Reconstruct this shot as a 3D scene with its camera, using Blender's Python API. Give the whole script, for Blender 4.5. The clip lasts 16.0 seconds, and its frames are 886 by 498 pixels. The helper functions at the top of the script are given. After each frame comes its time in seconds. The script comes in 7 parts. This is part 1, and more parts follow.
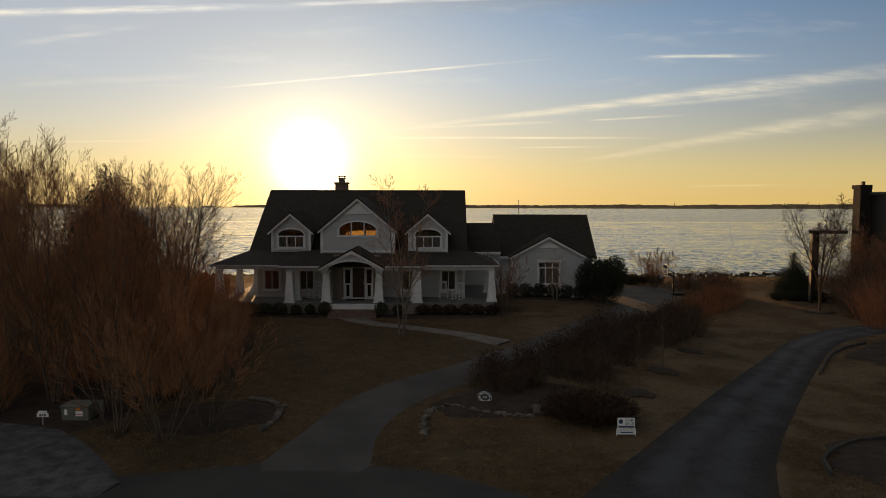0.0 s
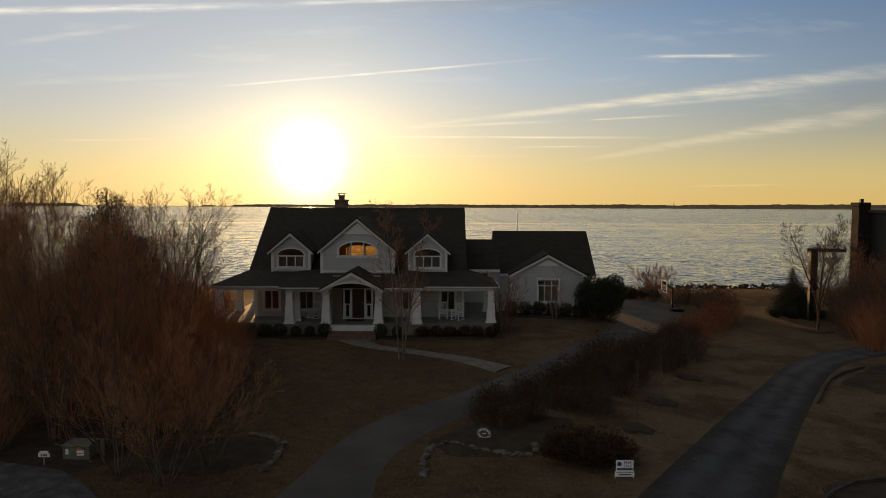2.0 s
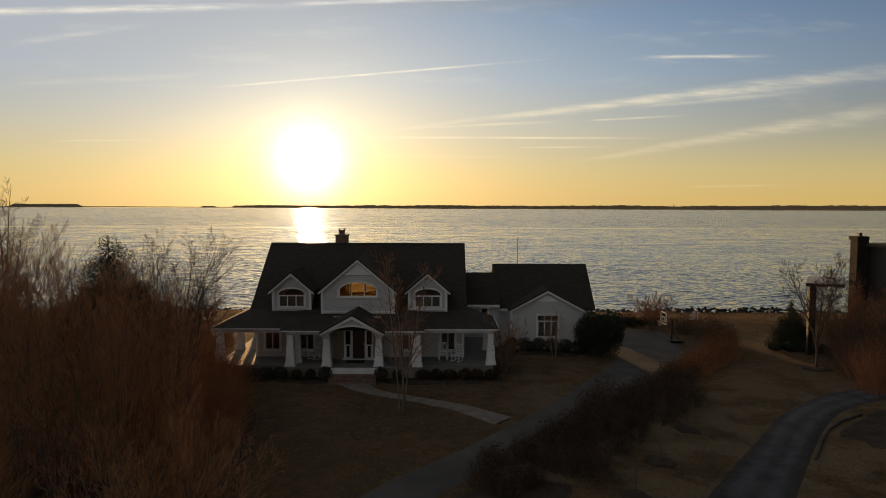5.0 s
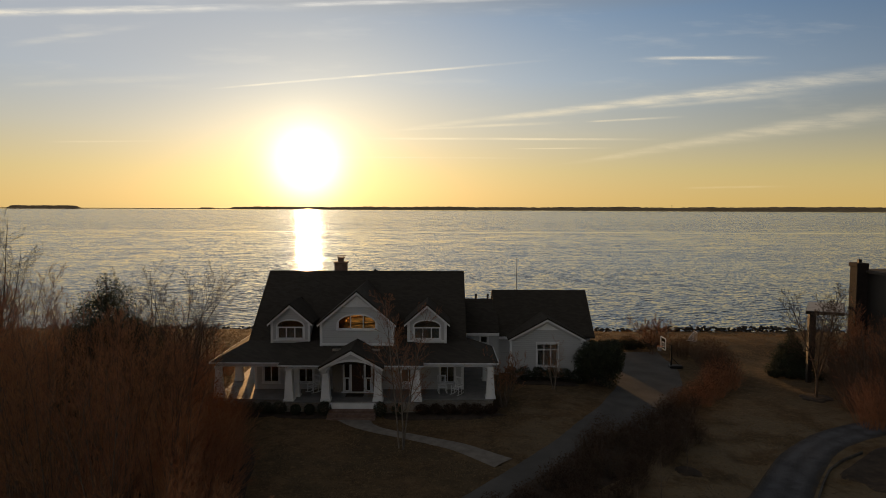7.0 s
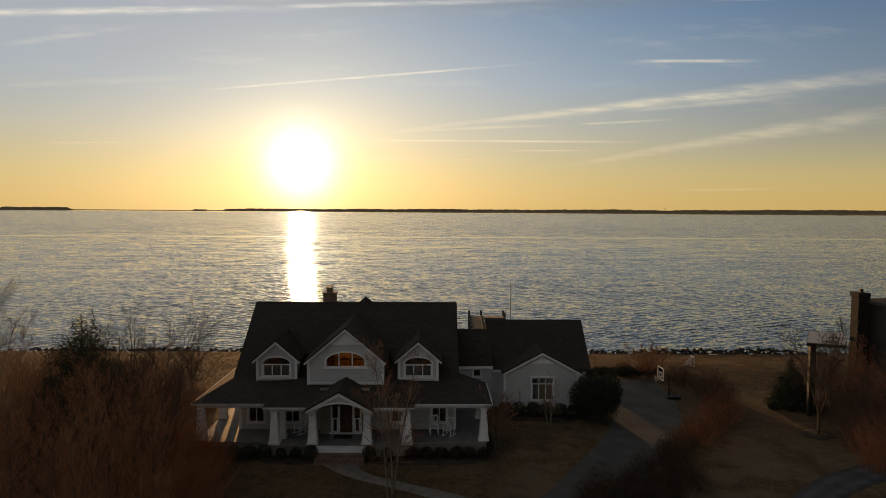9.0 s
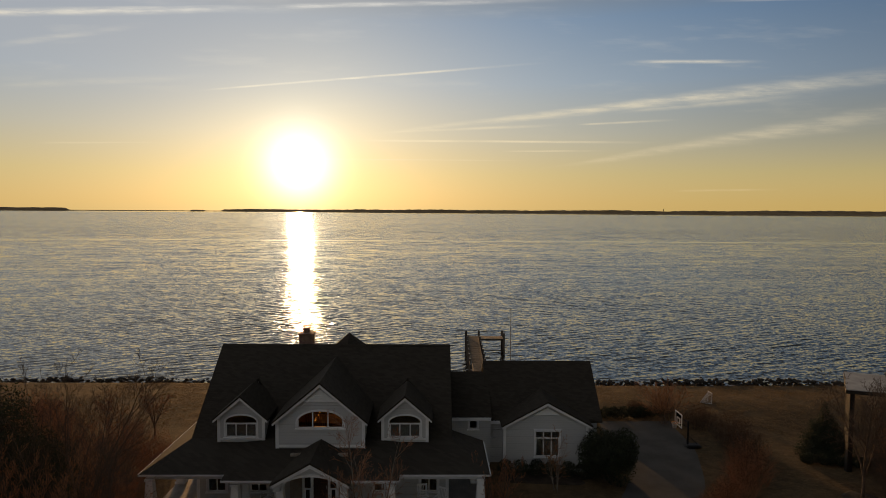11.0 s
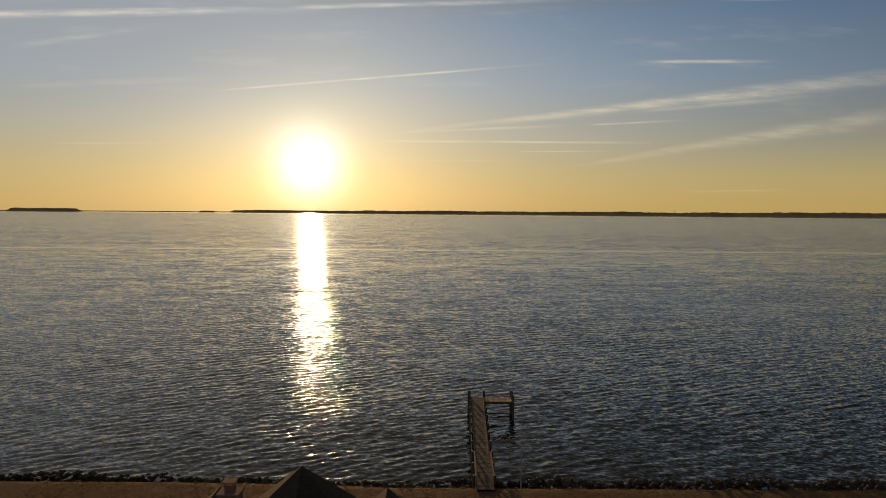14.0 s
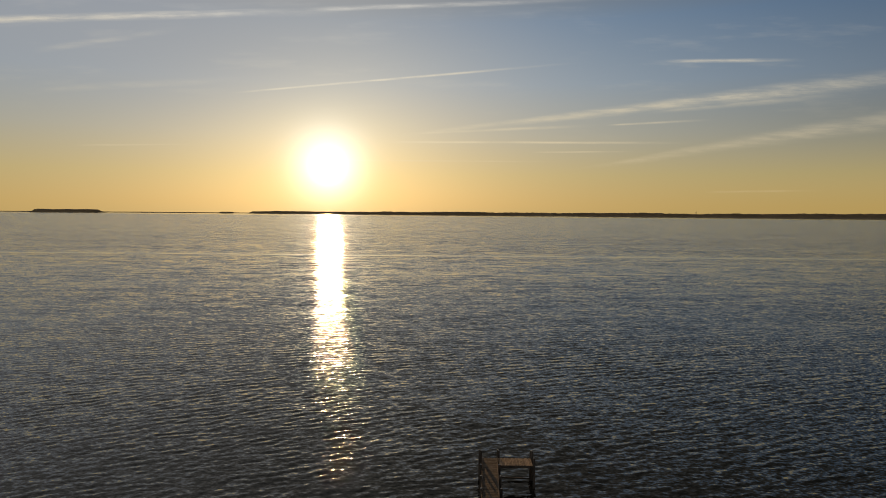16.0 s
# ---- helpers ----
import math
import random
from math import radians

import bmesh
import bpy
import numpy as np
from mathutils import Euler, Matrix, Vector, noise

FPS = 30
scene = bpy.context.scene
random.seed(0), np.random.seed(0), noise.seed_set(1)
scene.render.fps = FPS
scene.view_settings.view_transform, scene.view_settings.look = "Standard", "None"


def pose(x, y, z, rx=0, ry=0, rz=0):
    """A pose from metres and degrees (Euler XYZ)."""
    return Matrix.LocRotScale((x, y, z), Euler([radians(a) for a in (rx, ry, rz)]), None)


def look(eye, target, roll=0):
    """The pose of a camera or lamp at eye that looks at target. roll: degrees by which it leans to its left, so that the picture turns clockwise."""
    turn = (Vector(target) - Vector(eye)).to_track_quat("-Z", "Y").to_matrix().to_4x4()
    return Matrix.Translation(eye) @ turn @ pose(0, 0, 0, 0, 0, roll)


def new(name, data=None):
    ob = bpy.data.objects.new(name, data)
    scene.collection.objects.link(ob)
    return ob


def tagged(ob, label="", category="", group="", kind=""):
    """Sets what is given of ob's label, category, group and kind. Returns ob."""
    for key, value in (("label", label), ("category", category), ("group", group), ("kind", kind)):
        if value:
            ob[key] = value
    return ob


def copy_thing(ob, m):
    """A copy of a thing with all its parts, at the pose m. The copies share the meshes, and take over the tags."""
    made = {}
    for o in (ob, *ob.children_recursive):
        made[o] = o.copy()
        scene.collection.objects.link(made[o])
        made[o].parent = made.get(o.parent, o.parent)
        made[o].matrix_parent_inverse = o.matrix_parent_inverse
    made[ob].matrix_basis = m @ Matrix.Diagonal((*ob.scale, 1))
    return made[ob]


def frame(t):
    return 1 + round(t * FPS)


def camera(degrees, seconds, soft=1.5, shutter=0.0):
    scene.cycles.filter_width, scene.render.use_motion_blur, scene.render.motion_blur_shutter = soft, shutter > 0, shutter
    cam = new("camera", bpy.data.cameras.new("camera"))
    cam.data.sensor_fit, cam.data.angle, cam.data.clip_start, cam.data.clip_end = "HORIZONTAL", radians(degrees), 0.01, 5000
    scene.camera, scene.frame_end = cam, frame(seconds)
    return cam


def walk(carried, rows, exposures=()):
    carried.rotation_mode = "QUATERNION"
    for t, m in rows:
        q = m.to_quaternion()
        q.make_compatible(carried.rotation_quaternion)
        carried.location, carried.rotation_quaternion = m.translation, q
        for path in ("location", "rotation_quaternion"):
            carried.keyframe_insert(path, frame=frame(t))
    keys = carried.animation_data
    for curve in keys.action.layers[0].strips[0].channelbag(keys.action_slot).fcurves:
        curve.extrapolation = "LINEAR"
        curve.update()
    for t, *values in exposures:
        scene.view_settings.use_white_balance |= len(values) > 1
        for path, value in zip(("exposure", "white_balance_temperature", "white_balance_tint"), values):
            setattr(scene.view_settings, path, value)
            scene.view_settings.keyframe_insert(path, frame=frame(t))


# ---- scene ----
cam = camera(68.0, 16.0, soft=0.9)
PATH = [
    (0, (-0.97, 1.024, 8.273), (-0.971, 3.02, 8.143), 0.1),
    (0.5, (-0.987, 1.025, 8.645), (-0.988, 3.021, 8.514), 0.2),
    (1, (-0.981, 1.001, 8.977), (-0.981, 2.997, 8.847), 0.2),
    (1.5, (-0.99, 1.001, 9.319), (-0.989, 2.997, 9.189), 0.2),
    (2, (-0.989, 1.009, 9.735), (-0.988, 3.005, 9.603), 0.2),
    (2.5, (-0.98, 0.997, 10.182), (-0.98, 2.993, 10.051), 0.3),
    (3, (-0.983, 0.99, 10.655), (-0.983, 2.985, 10.523), 0.3),
    (3.5, (-0.991, 0.994, 11.105), (-0.991, 2.99, 10.974), 0.2),
    (4, (-0.997, 0.985, 11.56), (-0.996, 2.98, 11.429), 0.2),
    (6.5, (-1.031, 1.101, 14.147), (-1.03, 3.096, 14.019), 0.2),
    (7, (-1.082, 1.272, 14.691), (-1.076, 3.268, 14.564), 0.2),
    (7.5, (-1.104, 1.453, 15.213), (-1.094, 3.449, 15.088), 0.2),
    (8, (-1.038, 1.668, 15.717), (-1.024, 3.664, 15.595), 0.1),
    (8.5, (-0.982, 2.089, 16.307), (-0.964, 4.085, 16.185), 0.2),
    (9, (-0.957, 2.938, 16.826), (-0.932, 4.934, 16.705), 0.3),
    (11.5, (-0.225, 11.163, 19.607), (-0.194, 13.159, 19.487), 0.3),
    (12, (0.001, 13.324, 20.498), (0.032, 15.32, 20.377), 0.2),
    (12.5, (0.258, 15.631, 21.437), (0.289, 17.627, 21.316), 0.2),
    (13, (0.466, 18.017, 22.31), (0.497, 20.013, 22.19), 0.2),
    (13.5, (0.674, 20.647, 23.271), (0.696, 22.643, 23.151), 0.3),
    (14, (1.051, 23.572, 24.012), (1.052, 25.569, 23.893), 0.4),
    (14.5, (1.345, 26.949, 24.698), (1.333, 28.945, 24.579), 0.4),
    (15, (1.757, 30.54, 25.32), (1.729, 32.536, 25.202), 0.3),
    (15.5, (2.173, 34.306, 25.821), (2.131, 36.302, 25.703), 0.3),
    (16, (2.336, 38.441, 26.226), (2.282, 40.436, 26.109), 0.4),
]
EXPOSURES = [(0.0, 0.36), (4.0, 0.24), (9.0, 0.10), (12.5, -0.08), (16.0, -0.26)]
walk(cam, [(t, look(eye, target, roll)) for t, eye, target, roll in PATH], EXPOSURES)

# ---- sky, sun ----
SUN_AZ, SUN_EL = -11.5, 3.7
SUN_DIR = Vector((math.sin(radians(SUN_AZ)) * math.cos(radians(SUN_EL)), math.cos(radians(SUN_AZ)) * math.cos(radians(SUN_EL)), math.sin(radians(SUN_EL))))


class Nodes:
    """Short hand for building node trees."""

    def __init__(self, tree):
        self.t = tree
        tree.nodes.clear()

    def add(self, kind, **sets):
        n = self.t.nodes.new(kind)
        for k, v in sets.items():
            if k == "op":
                n.operation = v
            elif k == "blend":
                n.blend_type = v
        return n

    def put(self, sock, v):
        if isinstance(v, bpy.types.NodeSocket):
            self.t.links.new(v, sock)
        else:
            sock.default_value = v

    def math(self, op, a, b=0.0, clamp=False):
        n = self.add("ShaderNodeMath", op=op)
        n.use_clamp = clamp
        self.put(n.inputs[0], a)
        self.put(n.inputs[1], b)
        return n.outputs[0]

    def step(self, v, a, b, lo=0.0, hi=1.0):
        n = self.add("ShaderNodeMapRange")
        n.interpolation_type = "SMOOTHSTEP"
        for i, w in enumerate((v, a, b, lo, hi)):
            self.put(n.inputs[i], w)
        return n.outputs[0]

    def mix(self, f, a, b, blend="MIX"):
        n = self.add("ShaderNodeMixRGB", blend=blend)
        for i, w in enumerate((f, a, b)):
            if isinstance(w, tuple) and len(w) == 3:
                w = (*w, 1)
            self.put(n.inputs[i], w)
        return n.outputs[0]

    def noise(self, vec, scale, detail=3.0, rough=0.55, distort=0.0):
        n = self.add("ShaderNodeTexNoise")
        if vec is not None:
            self.put(n.inputs["Vector"], vec)
        n.inputs["Scale"].default_value = scale
        n.inputs["Detail"].default_value = detail
        n.inputs["Roughness"].default_value = rough
        n.inputs["Distortion"].default_value = distort
        return n.outputs["Fac"]

    def mapping(self, vec, scale=(1, 1, 1), loc=(0, 0, 0), rot=(0, 0, 0)):
        n = self.add("ShaderNodeMapping")
        self.put(n.inputs[0], vec)
        n.inputs["Location"].default_value = loc
        n.inputs["Rotation"].default_value = rot
        n.inputs["Scale"].default_value = scale
        return n.outputs[0]

    def ramp(self, v, stops):
        n = self.add("ShaderNodeValToRGB")
        self.put(n.inputs[0], v)
        e = n.color_ramp.elements
        while len(e) < len(stops):
            e.new(0.5)
        for el, (p, c) in zip(e, stops):
            el.position, el.color = p, (*c, 1)
        return n.outputs[0]


def build_world():
    w = bpy.data.worlds.new("sky")
    scene.world = w
    w.use_nodes = True
    n = Nodes(w.node_tree)
    geo = n.add("ShaderNodeTexCoord")
    d = geo.outputs["Generated"]
    sep = n.add("ShaderNodeSeparateXYZ")
    n.put(sep.inputs[0], d)
    sky = n.add("ShaderNodeTexSky")
    sky.sky_type = "NISHITA"
    sky.sun_disc = False
    sky.sun_elevation, sky.sun_rotation = radians(SUN_EL), radians(SUN_AZ)
    sky.air_density, sky.dust_density, sky.ozone_density = 1.0, 1.6, 1.2
    # haze low over the water, and the bright haze round the sun
    dot = n.add("ShaderNodeVectorMath", op="DOT_PRODUCT")
    n.put(dot.inputs[0], d)
    dot.inputs[1].default_value = SUN_DIR
    ang = n.math("MULTIPLY", n.math("ARCCOSINE", n.math("MINIMUM", dot.outputs["Value"], 1.0)), 57.2958)
    el = n.math("MULTIPLY", n.math("ARCSINE", sep.outputs[2]), 57.2958)
    grad = n.ramp(n.math("DIVIDE", n.math("ADD", el, 2.0), 42.0), SKY_RAMP)
    col = n.mix(0.90, n.mix(1.0, sky.outputs[0], (SKY_GAIN,) * 3, "MULTIPLY"), grad)
    veil = n.math("POWER", 2.71828, n.math("MULTIPLY", ang, -1 / 6.0))
    col = n.mix(1.0, col, n.mix(1.0, (0.48, 0.44, 0.21), veil, "MULTIPLY"), "ADD")
    wide = n.math("POWER", 2.71828, n.math("MULTIPLY", ang, -1 / 20.0))
    col = n.mix(1.0, col, n.mix(1.0, (0.20, 0.19, 0.165), wide, "MULTIPLY"), "ADD")
    mid = n.math("POWER", 2.71828, n.math("MULTIPLY", n.math("MULTIPLY", ang, ang), -1 / 6.8))
    core = n.math("POWER", 2.71828, n.math("MULTIPLY", n.math("MULTIPLY", ang, ang), -1 / 0.5))
    # thin high haze, denser towards one side
    azi = n.math("DIVIDE", sep.outputs[0], n.math("MAXIMUM", sep.outputs[1], 0.05))
    film = n.math("MULTIPLY", n.step(azi, 0.25, -0.55), n.step(el, 5.0, 14.0))
    col = n.mix(n.math("MULTIPLY", film, 0.55), col, (0.46, 0.455, 0.455))
    col = n.mix(1.0, col, n.mix(n.math("MULTIPLY", n.step(azi, 0.05, 0.9), n.step(el, 1.5, 8.0)), (1.0, 1.0, 1.0), (0.60, 0.62, 0.66)), "MULTIPLY")
    # long thin ice clouds and vapour trails, placed by tan(azimuth), tan(elevation)
    safe = n.math("MAXIMUM", sep.outputs[1], 0.05)
    u, v = n.math("DIVIDE", sep.outputs[0], safe), n.math("DIVIDE", sep.outputs[2], safe)
    comb = n.add("ShaderNodeCombineXYZ")
    n.put(comb.inputs[0], u)
    n.put(comb.inputs[1], v)
    fine = n.noise(n.mapping(comb.outputs[0], (14, 110, 1), rot=(0, 0, -0.18)), 1.0, 5.0, 0.65)
    soft = n.noise(n.mapping(comb.outputs[0], (5, 30, 1), rot=(0, 0, -0.15)), 1.0, 4.0, 0.6)
    total = None
    for (u0, v0, u1, v1, w0, w1, op) in STREAKS:
        k = (v1 - v0) / (u1 - u0)
        s = n.math("DIVIDE", n.math("SUBTRACT", u, u0), u1 - u0)
        off = n.math("SUBTRACT", n.math("SUBTRACT", v, v0), n.math("MULTIPLY", n.math("SUBTRACT", u, u0), k))
        off = n.math("ADD", off, n.math("MULTIPLY", n.math("SUBTRACT", soft, 0.5), 0.5 * (w0 + w1)))
        half = n.math("ADD", n.math("MULTIPLY", s, w1 - w0), w0)
        prof = n.step(n.math("DIVIDE", n.math("ABSOLUTE", off), n.math("MAXIMUM", half, 0.0004)), 0.0, 1.25, 1.0, 0.0)
        ends = n.math("MULTIPLY", n.step(s, 0.0, 0.2), n.step(s, 0.5, 1.0, 1.0, 0.0))
        a = n.math("MULTIPLY", n.math("MULTIPLY", prof, ends), op)
        total = a if total is None else n.math("MAXIMUM", total, a)
    tex = n.math("MULTIPLY", n.step(fine, 0.28, 0.72, 0.3, 1.15), n.step(soft, 0.3, 0.55, 0.55, 1.0))
    cloud = n.math("MULTIPLY", n.math("MULTIPLY", total, tex), n.step(sep.outputs[1], 0.3, 0.6), clamp=True)
    veil2 = n.math("MULTIPLY", n.math("MULTIPLY", n.step(soft, 0.52, 0.75), 0.12), n.step(sep.outputs[2], 0.05, 0.2))
    cloud = n.math("MAXIMUM", cloud, veil2)
    tint = n.ramp(n.math("DIVIDE", el, 20.0), [(0.0, (1.0, 0.76, 0.40)), (0.45, (1.0, 0.88, 0.64)), (0.9, (0.86, 0.84, 0.80))])
    glow = n.mix(1.0, tint, n.math("ADD", 0.80, n.math("MULTIPLY", veil, 0.8)), "MULTIPLY")
    col = n.mix(cloud, col, glow)
    col = n.mix(1.0, col, n.mix(1.0, (0.95, 0.95, 0.95), mid, "MULTIPLY"), "ADD")
    col = n.mix(1.0, col, n.mix(1.0, (40.0, 33.0, 22.0), core, "MULTIPLY"), "ADD")
    bg = n.add("ShaderNodeBackground")
    n.put(bg.inputs[0], col)
    bg.inputs[1].default_value = 1.0
    out = n.add("ShaderNodeOutputWorld")
    n.put(out.inputs[0], bg.outputs[0])


SKY_GAIN = 0.1
SKY_RAMP = [(0.0, (0.56, 0.37, 0.10)), (0.06, (0.56, 0.385, 0.12)), (0.12, (0.49, 0.395, 0.175)), (0.20, (0.37, 0.37, 0.315)), (0.30, (0.24, 0.32, 0.41)), (0.42, (0.13, 0.225, 0.36)), (0.52, (0.128, 0.128, 0.124)), (0.66, (0.076, 0.073, 0.068)), (1.0, (0.044, 0.042, 0.041))]
# start and end (tan azimuth, tan elevation), half widths at both, density
STREAKS = [
    (-0.85, 0.283, -0.12, 0.2990, 0.0060, 0.0070, 0.85),
    (-0.27, 0.2985, 0.22, 0.3150, 0.0045, 0.0040, 0.7),
    (-0.60, 0.2930, -0.22, 0.3010, 0.0030, 0.0030, 0.45),
    (-0.36, 0.175, 0.19, 0.223, 0.0018, 0.0024, 0.9),
    (-0.12, 0.109, 0.85, 0.226, 0.002, 0.018, 0.6),
    (-0.09, 0.115, 0.22, 0.130, 0.002, 0.0032, 0.6),
    (0.26, 0.146, 0.60, 0.182, 0.003, 0.009, 0.32),
    (0.29, 0.2240, 0.51, 0.2260, 0.0030, 0.0036, 0.6),
    (-0.13, 0.1030, 0.36, 0.1035, 0.0020, 0.0024, 0.85),
    (0.10, 0.0885, 0.27, 0.0905, 0.0013, 0.0015, 0.6),
    (-0.20, 0.0750, 0.16, 0.0745, 0.0013, 0.0013, 0.6),
    (0.14, 0.057, 0.86, 0.178, 0.0015, 0.024, 0.36),
    (0.21, 0.129, 0.38, 0.138, 0.0016, 0.0026, 0.5),
    (-0.60, 0.096, -0.38, 0.099, 0.0020, 0.001, 0.4),
    (0.36, 0.030, 0.55, 0.034, 0.002, 0.002, 0.3),
    (-0.66, 0.180, -0.30, 0.198, 0.006, 0.006, 0.2),
    (-0.66, 0.238, -0.40, 0.276, 0.006, 0.006, 0.25),
    (0.40, 0.315, 0.75, 0.327, 0.003, 0.004, 0.4),
]
build_world()
sun = new("sun", bpy.data.lights.new("sun", "SUN"))
sun.data.energy, sun.data.angle, sun.data.color = 3.1, radians(0.53), (1.0, 0.53, 0.20)
sun.matrix_world = look(SUN_DIR * 100, (0, 0, 0))

# ---- materials ----
MATS = {}


def material(name, rough=0.8, metal=0.0, spec=0.3):
    m = bpy.data.materials.new(name)
    m.use_nodes = True
    n = Nodes(m.node_tree)
    b = n.add("ShaderNodeBsdfPrincipled")
    b.inputs["Roughness"].default_value = rough
    b.inputs["Metallic"].default_value = metal
    b.inputs["Specular IOR Level"].default_value = spec
    out = n.add("ShaderNodeOutputMaterial")
    n.put(out.inputs[0], b.outputs[0])
    MATS[name] = m
    return m, n, b


def bump(n, b, height, dist, strength=1.0):
    k = n.add("ShaderNodeBump")
    k.inputs["Strength"].default_value = strength
    k.inputs["Distance"].default_value = dist
    n.put(k.inputs["Height"], height)
    n.put(b.inputs["Normal"], k.outputs[0])


def place(n):
    return n.add("ShaderNodeNewGeometry").outputs["Position"]


def plain(name, lo, hi, rough=0.7, scale=3.0, grain=40.0, relief=0.003, metal=0.0, spec=0.3, stretch=(1, 1, 1), vary=0.0, thru=0.0):
    """Two-scale mottled surface between two colours, with fine relief; vary: per-object shift."""
    m, n, b = material(name, rough, metal, spec)
    p = n.mapping(place(n), stretch)
    big, small = n.noise(p, scale, 4.0), n.noise(p, grain, 5.0, 0.65)
    f = n.math("ADD", n.math("MULTIPLY", big, 0.6), n.math("MULTIPLY", small, 0.4))
    c = n.mix(n.step(f, 0.32, 0.68), lo, hi)
    if vary:
        info = n.add("ShaderNodeObjectInfo")
        c = n.mix(1.0, c, n.step(info.outputs["Random"], 0.0, 1.0, 1 - vary, 1 + vary), "MULTIPLY")
    n.put(b.inputs["Base Color"], c)
    n.put(b.inputs["Roughness"], n.step(small, 0.2, 0.8, rough - 0.1, min(1.0, rough + 0.1)))
    bump(n, b, f, relief)
    if thru:
        # thin leaves and blades let part of the light through
        back, both = n.add("ShaderNodeBsdfTranslucent"), n.add("ShaderNodeMixShader")
        n.put(back.inputs[0], c)
        both.inputs[0].default_value = thru
        n.put(both.inputs[1], b.outputs[0])
        n.put(both.inputs[2], back.outputs[0])
        for nd in n.t.nodes:
            if nd.type == "OUTPUT_MATERIAL":
                n.put(nd.inputs[0], both.outputs[0])
    return m


def ground_material():
    m, n, b = material("lawn", 0.95, 0, 0.1)
    p = place(n)
    big = n.noise(p, 0.18, 4.0, 0.6)
    mid = n.noise(p, 1.3, 5.0, 0.65)
    fine = n.noise(n.mapping(p, (1.0, 0.45, 1)), 18.0, 6.0, 0.7)
    c = n.mix(n.step(mid, 0.3, 0.7), (0.066, 0.042, 0.022), (0.130, 0.084, 0.044))
    c = n.mix(n.math("MULTIPLY", n.step(big, 0.42, 0.62), 0.5), c, (0.045, 0.037, 0.023))
    c = n.mix(n.math("MULTIPLY", n.step(fine, 0.45, 0.75), 0.5), c, (0.150, 0.105, 0.057))
    c = n.mix(n.math("MULTIPLY", n.step(fine, 0.5, 0.25), 0.5), c, (0.038, 0.028, 0.016))
    # worn straw-coloured patches beside the drives
    worn = n.noise(n.mapping(p, (1, 1, 1), (2, 5, 0)), 0.33, 5.0, 0.62)
    straw = n.noise(p, 3.6, 6.0, 0.72)
    sep = n.add("ShaderNodeSeparateXYZ")
    n.put(sep.inputs[0], p)
    beside = n.math("MULTIPLY", n.step(sep.outputs[0], -2.0, 8.0, 0.15, 1.0), n.step(sep.outputs[1], 40.0, 54.0, 1.0, 0.1))
    c = n.mix(n.math("MULTIPLY", n.step(worn, 0.40, 0.58), n.math("MULTIPLY", beside, 0.6)), c, (0.185, 0.143, 0.092))
    c = n.mix(n.math("MULTIPLY", n.step(straw, 0.53, 0.68), 0.6), c, (0.205, 0.138, 0.070))
    litter = n.noise(n.mapping(p, (1, 1, 1), (7, 3, 0)), 5.5, 5.0, 0.7)
    c = n.mix(n.math("MULTIPLY", n.step(litter, 0.55, 0.7), 0.8), c, (0.034, 0.024, 0.015))
    n.put(b.inputs["Base Color"], c)
    bump(n, b, n.math("ADD", fine, n.math("MULTIPLY", mid, 1.5)), 0.06)


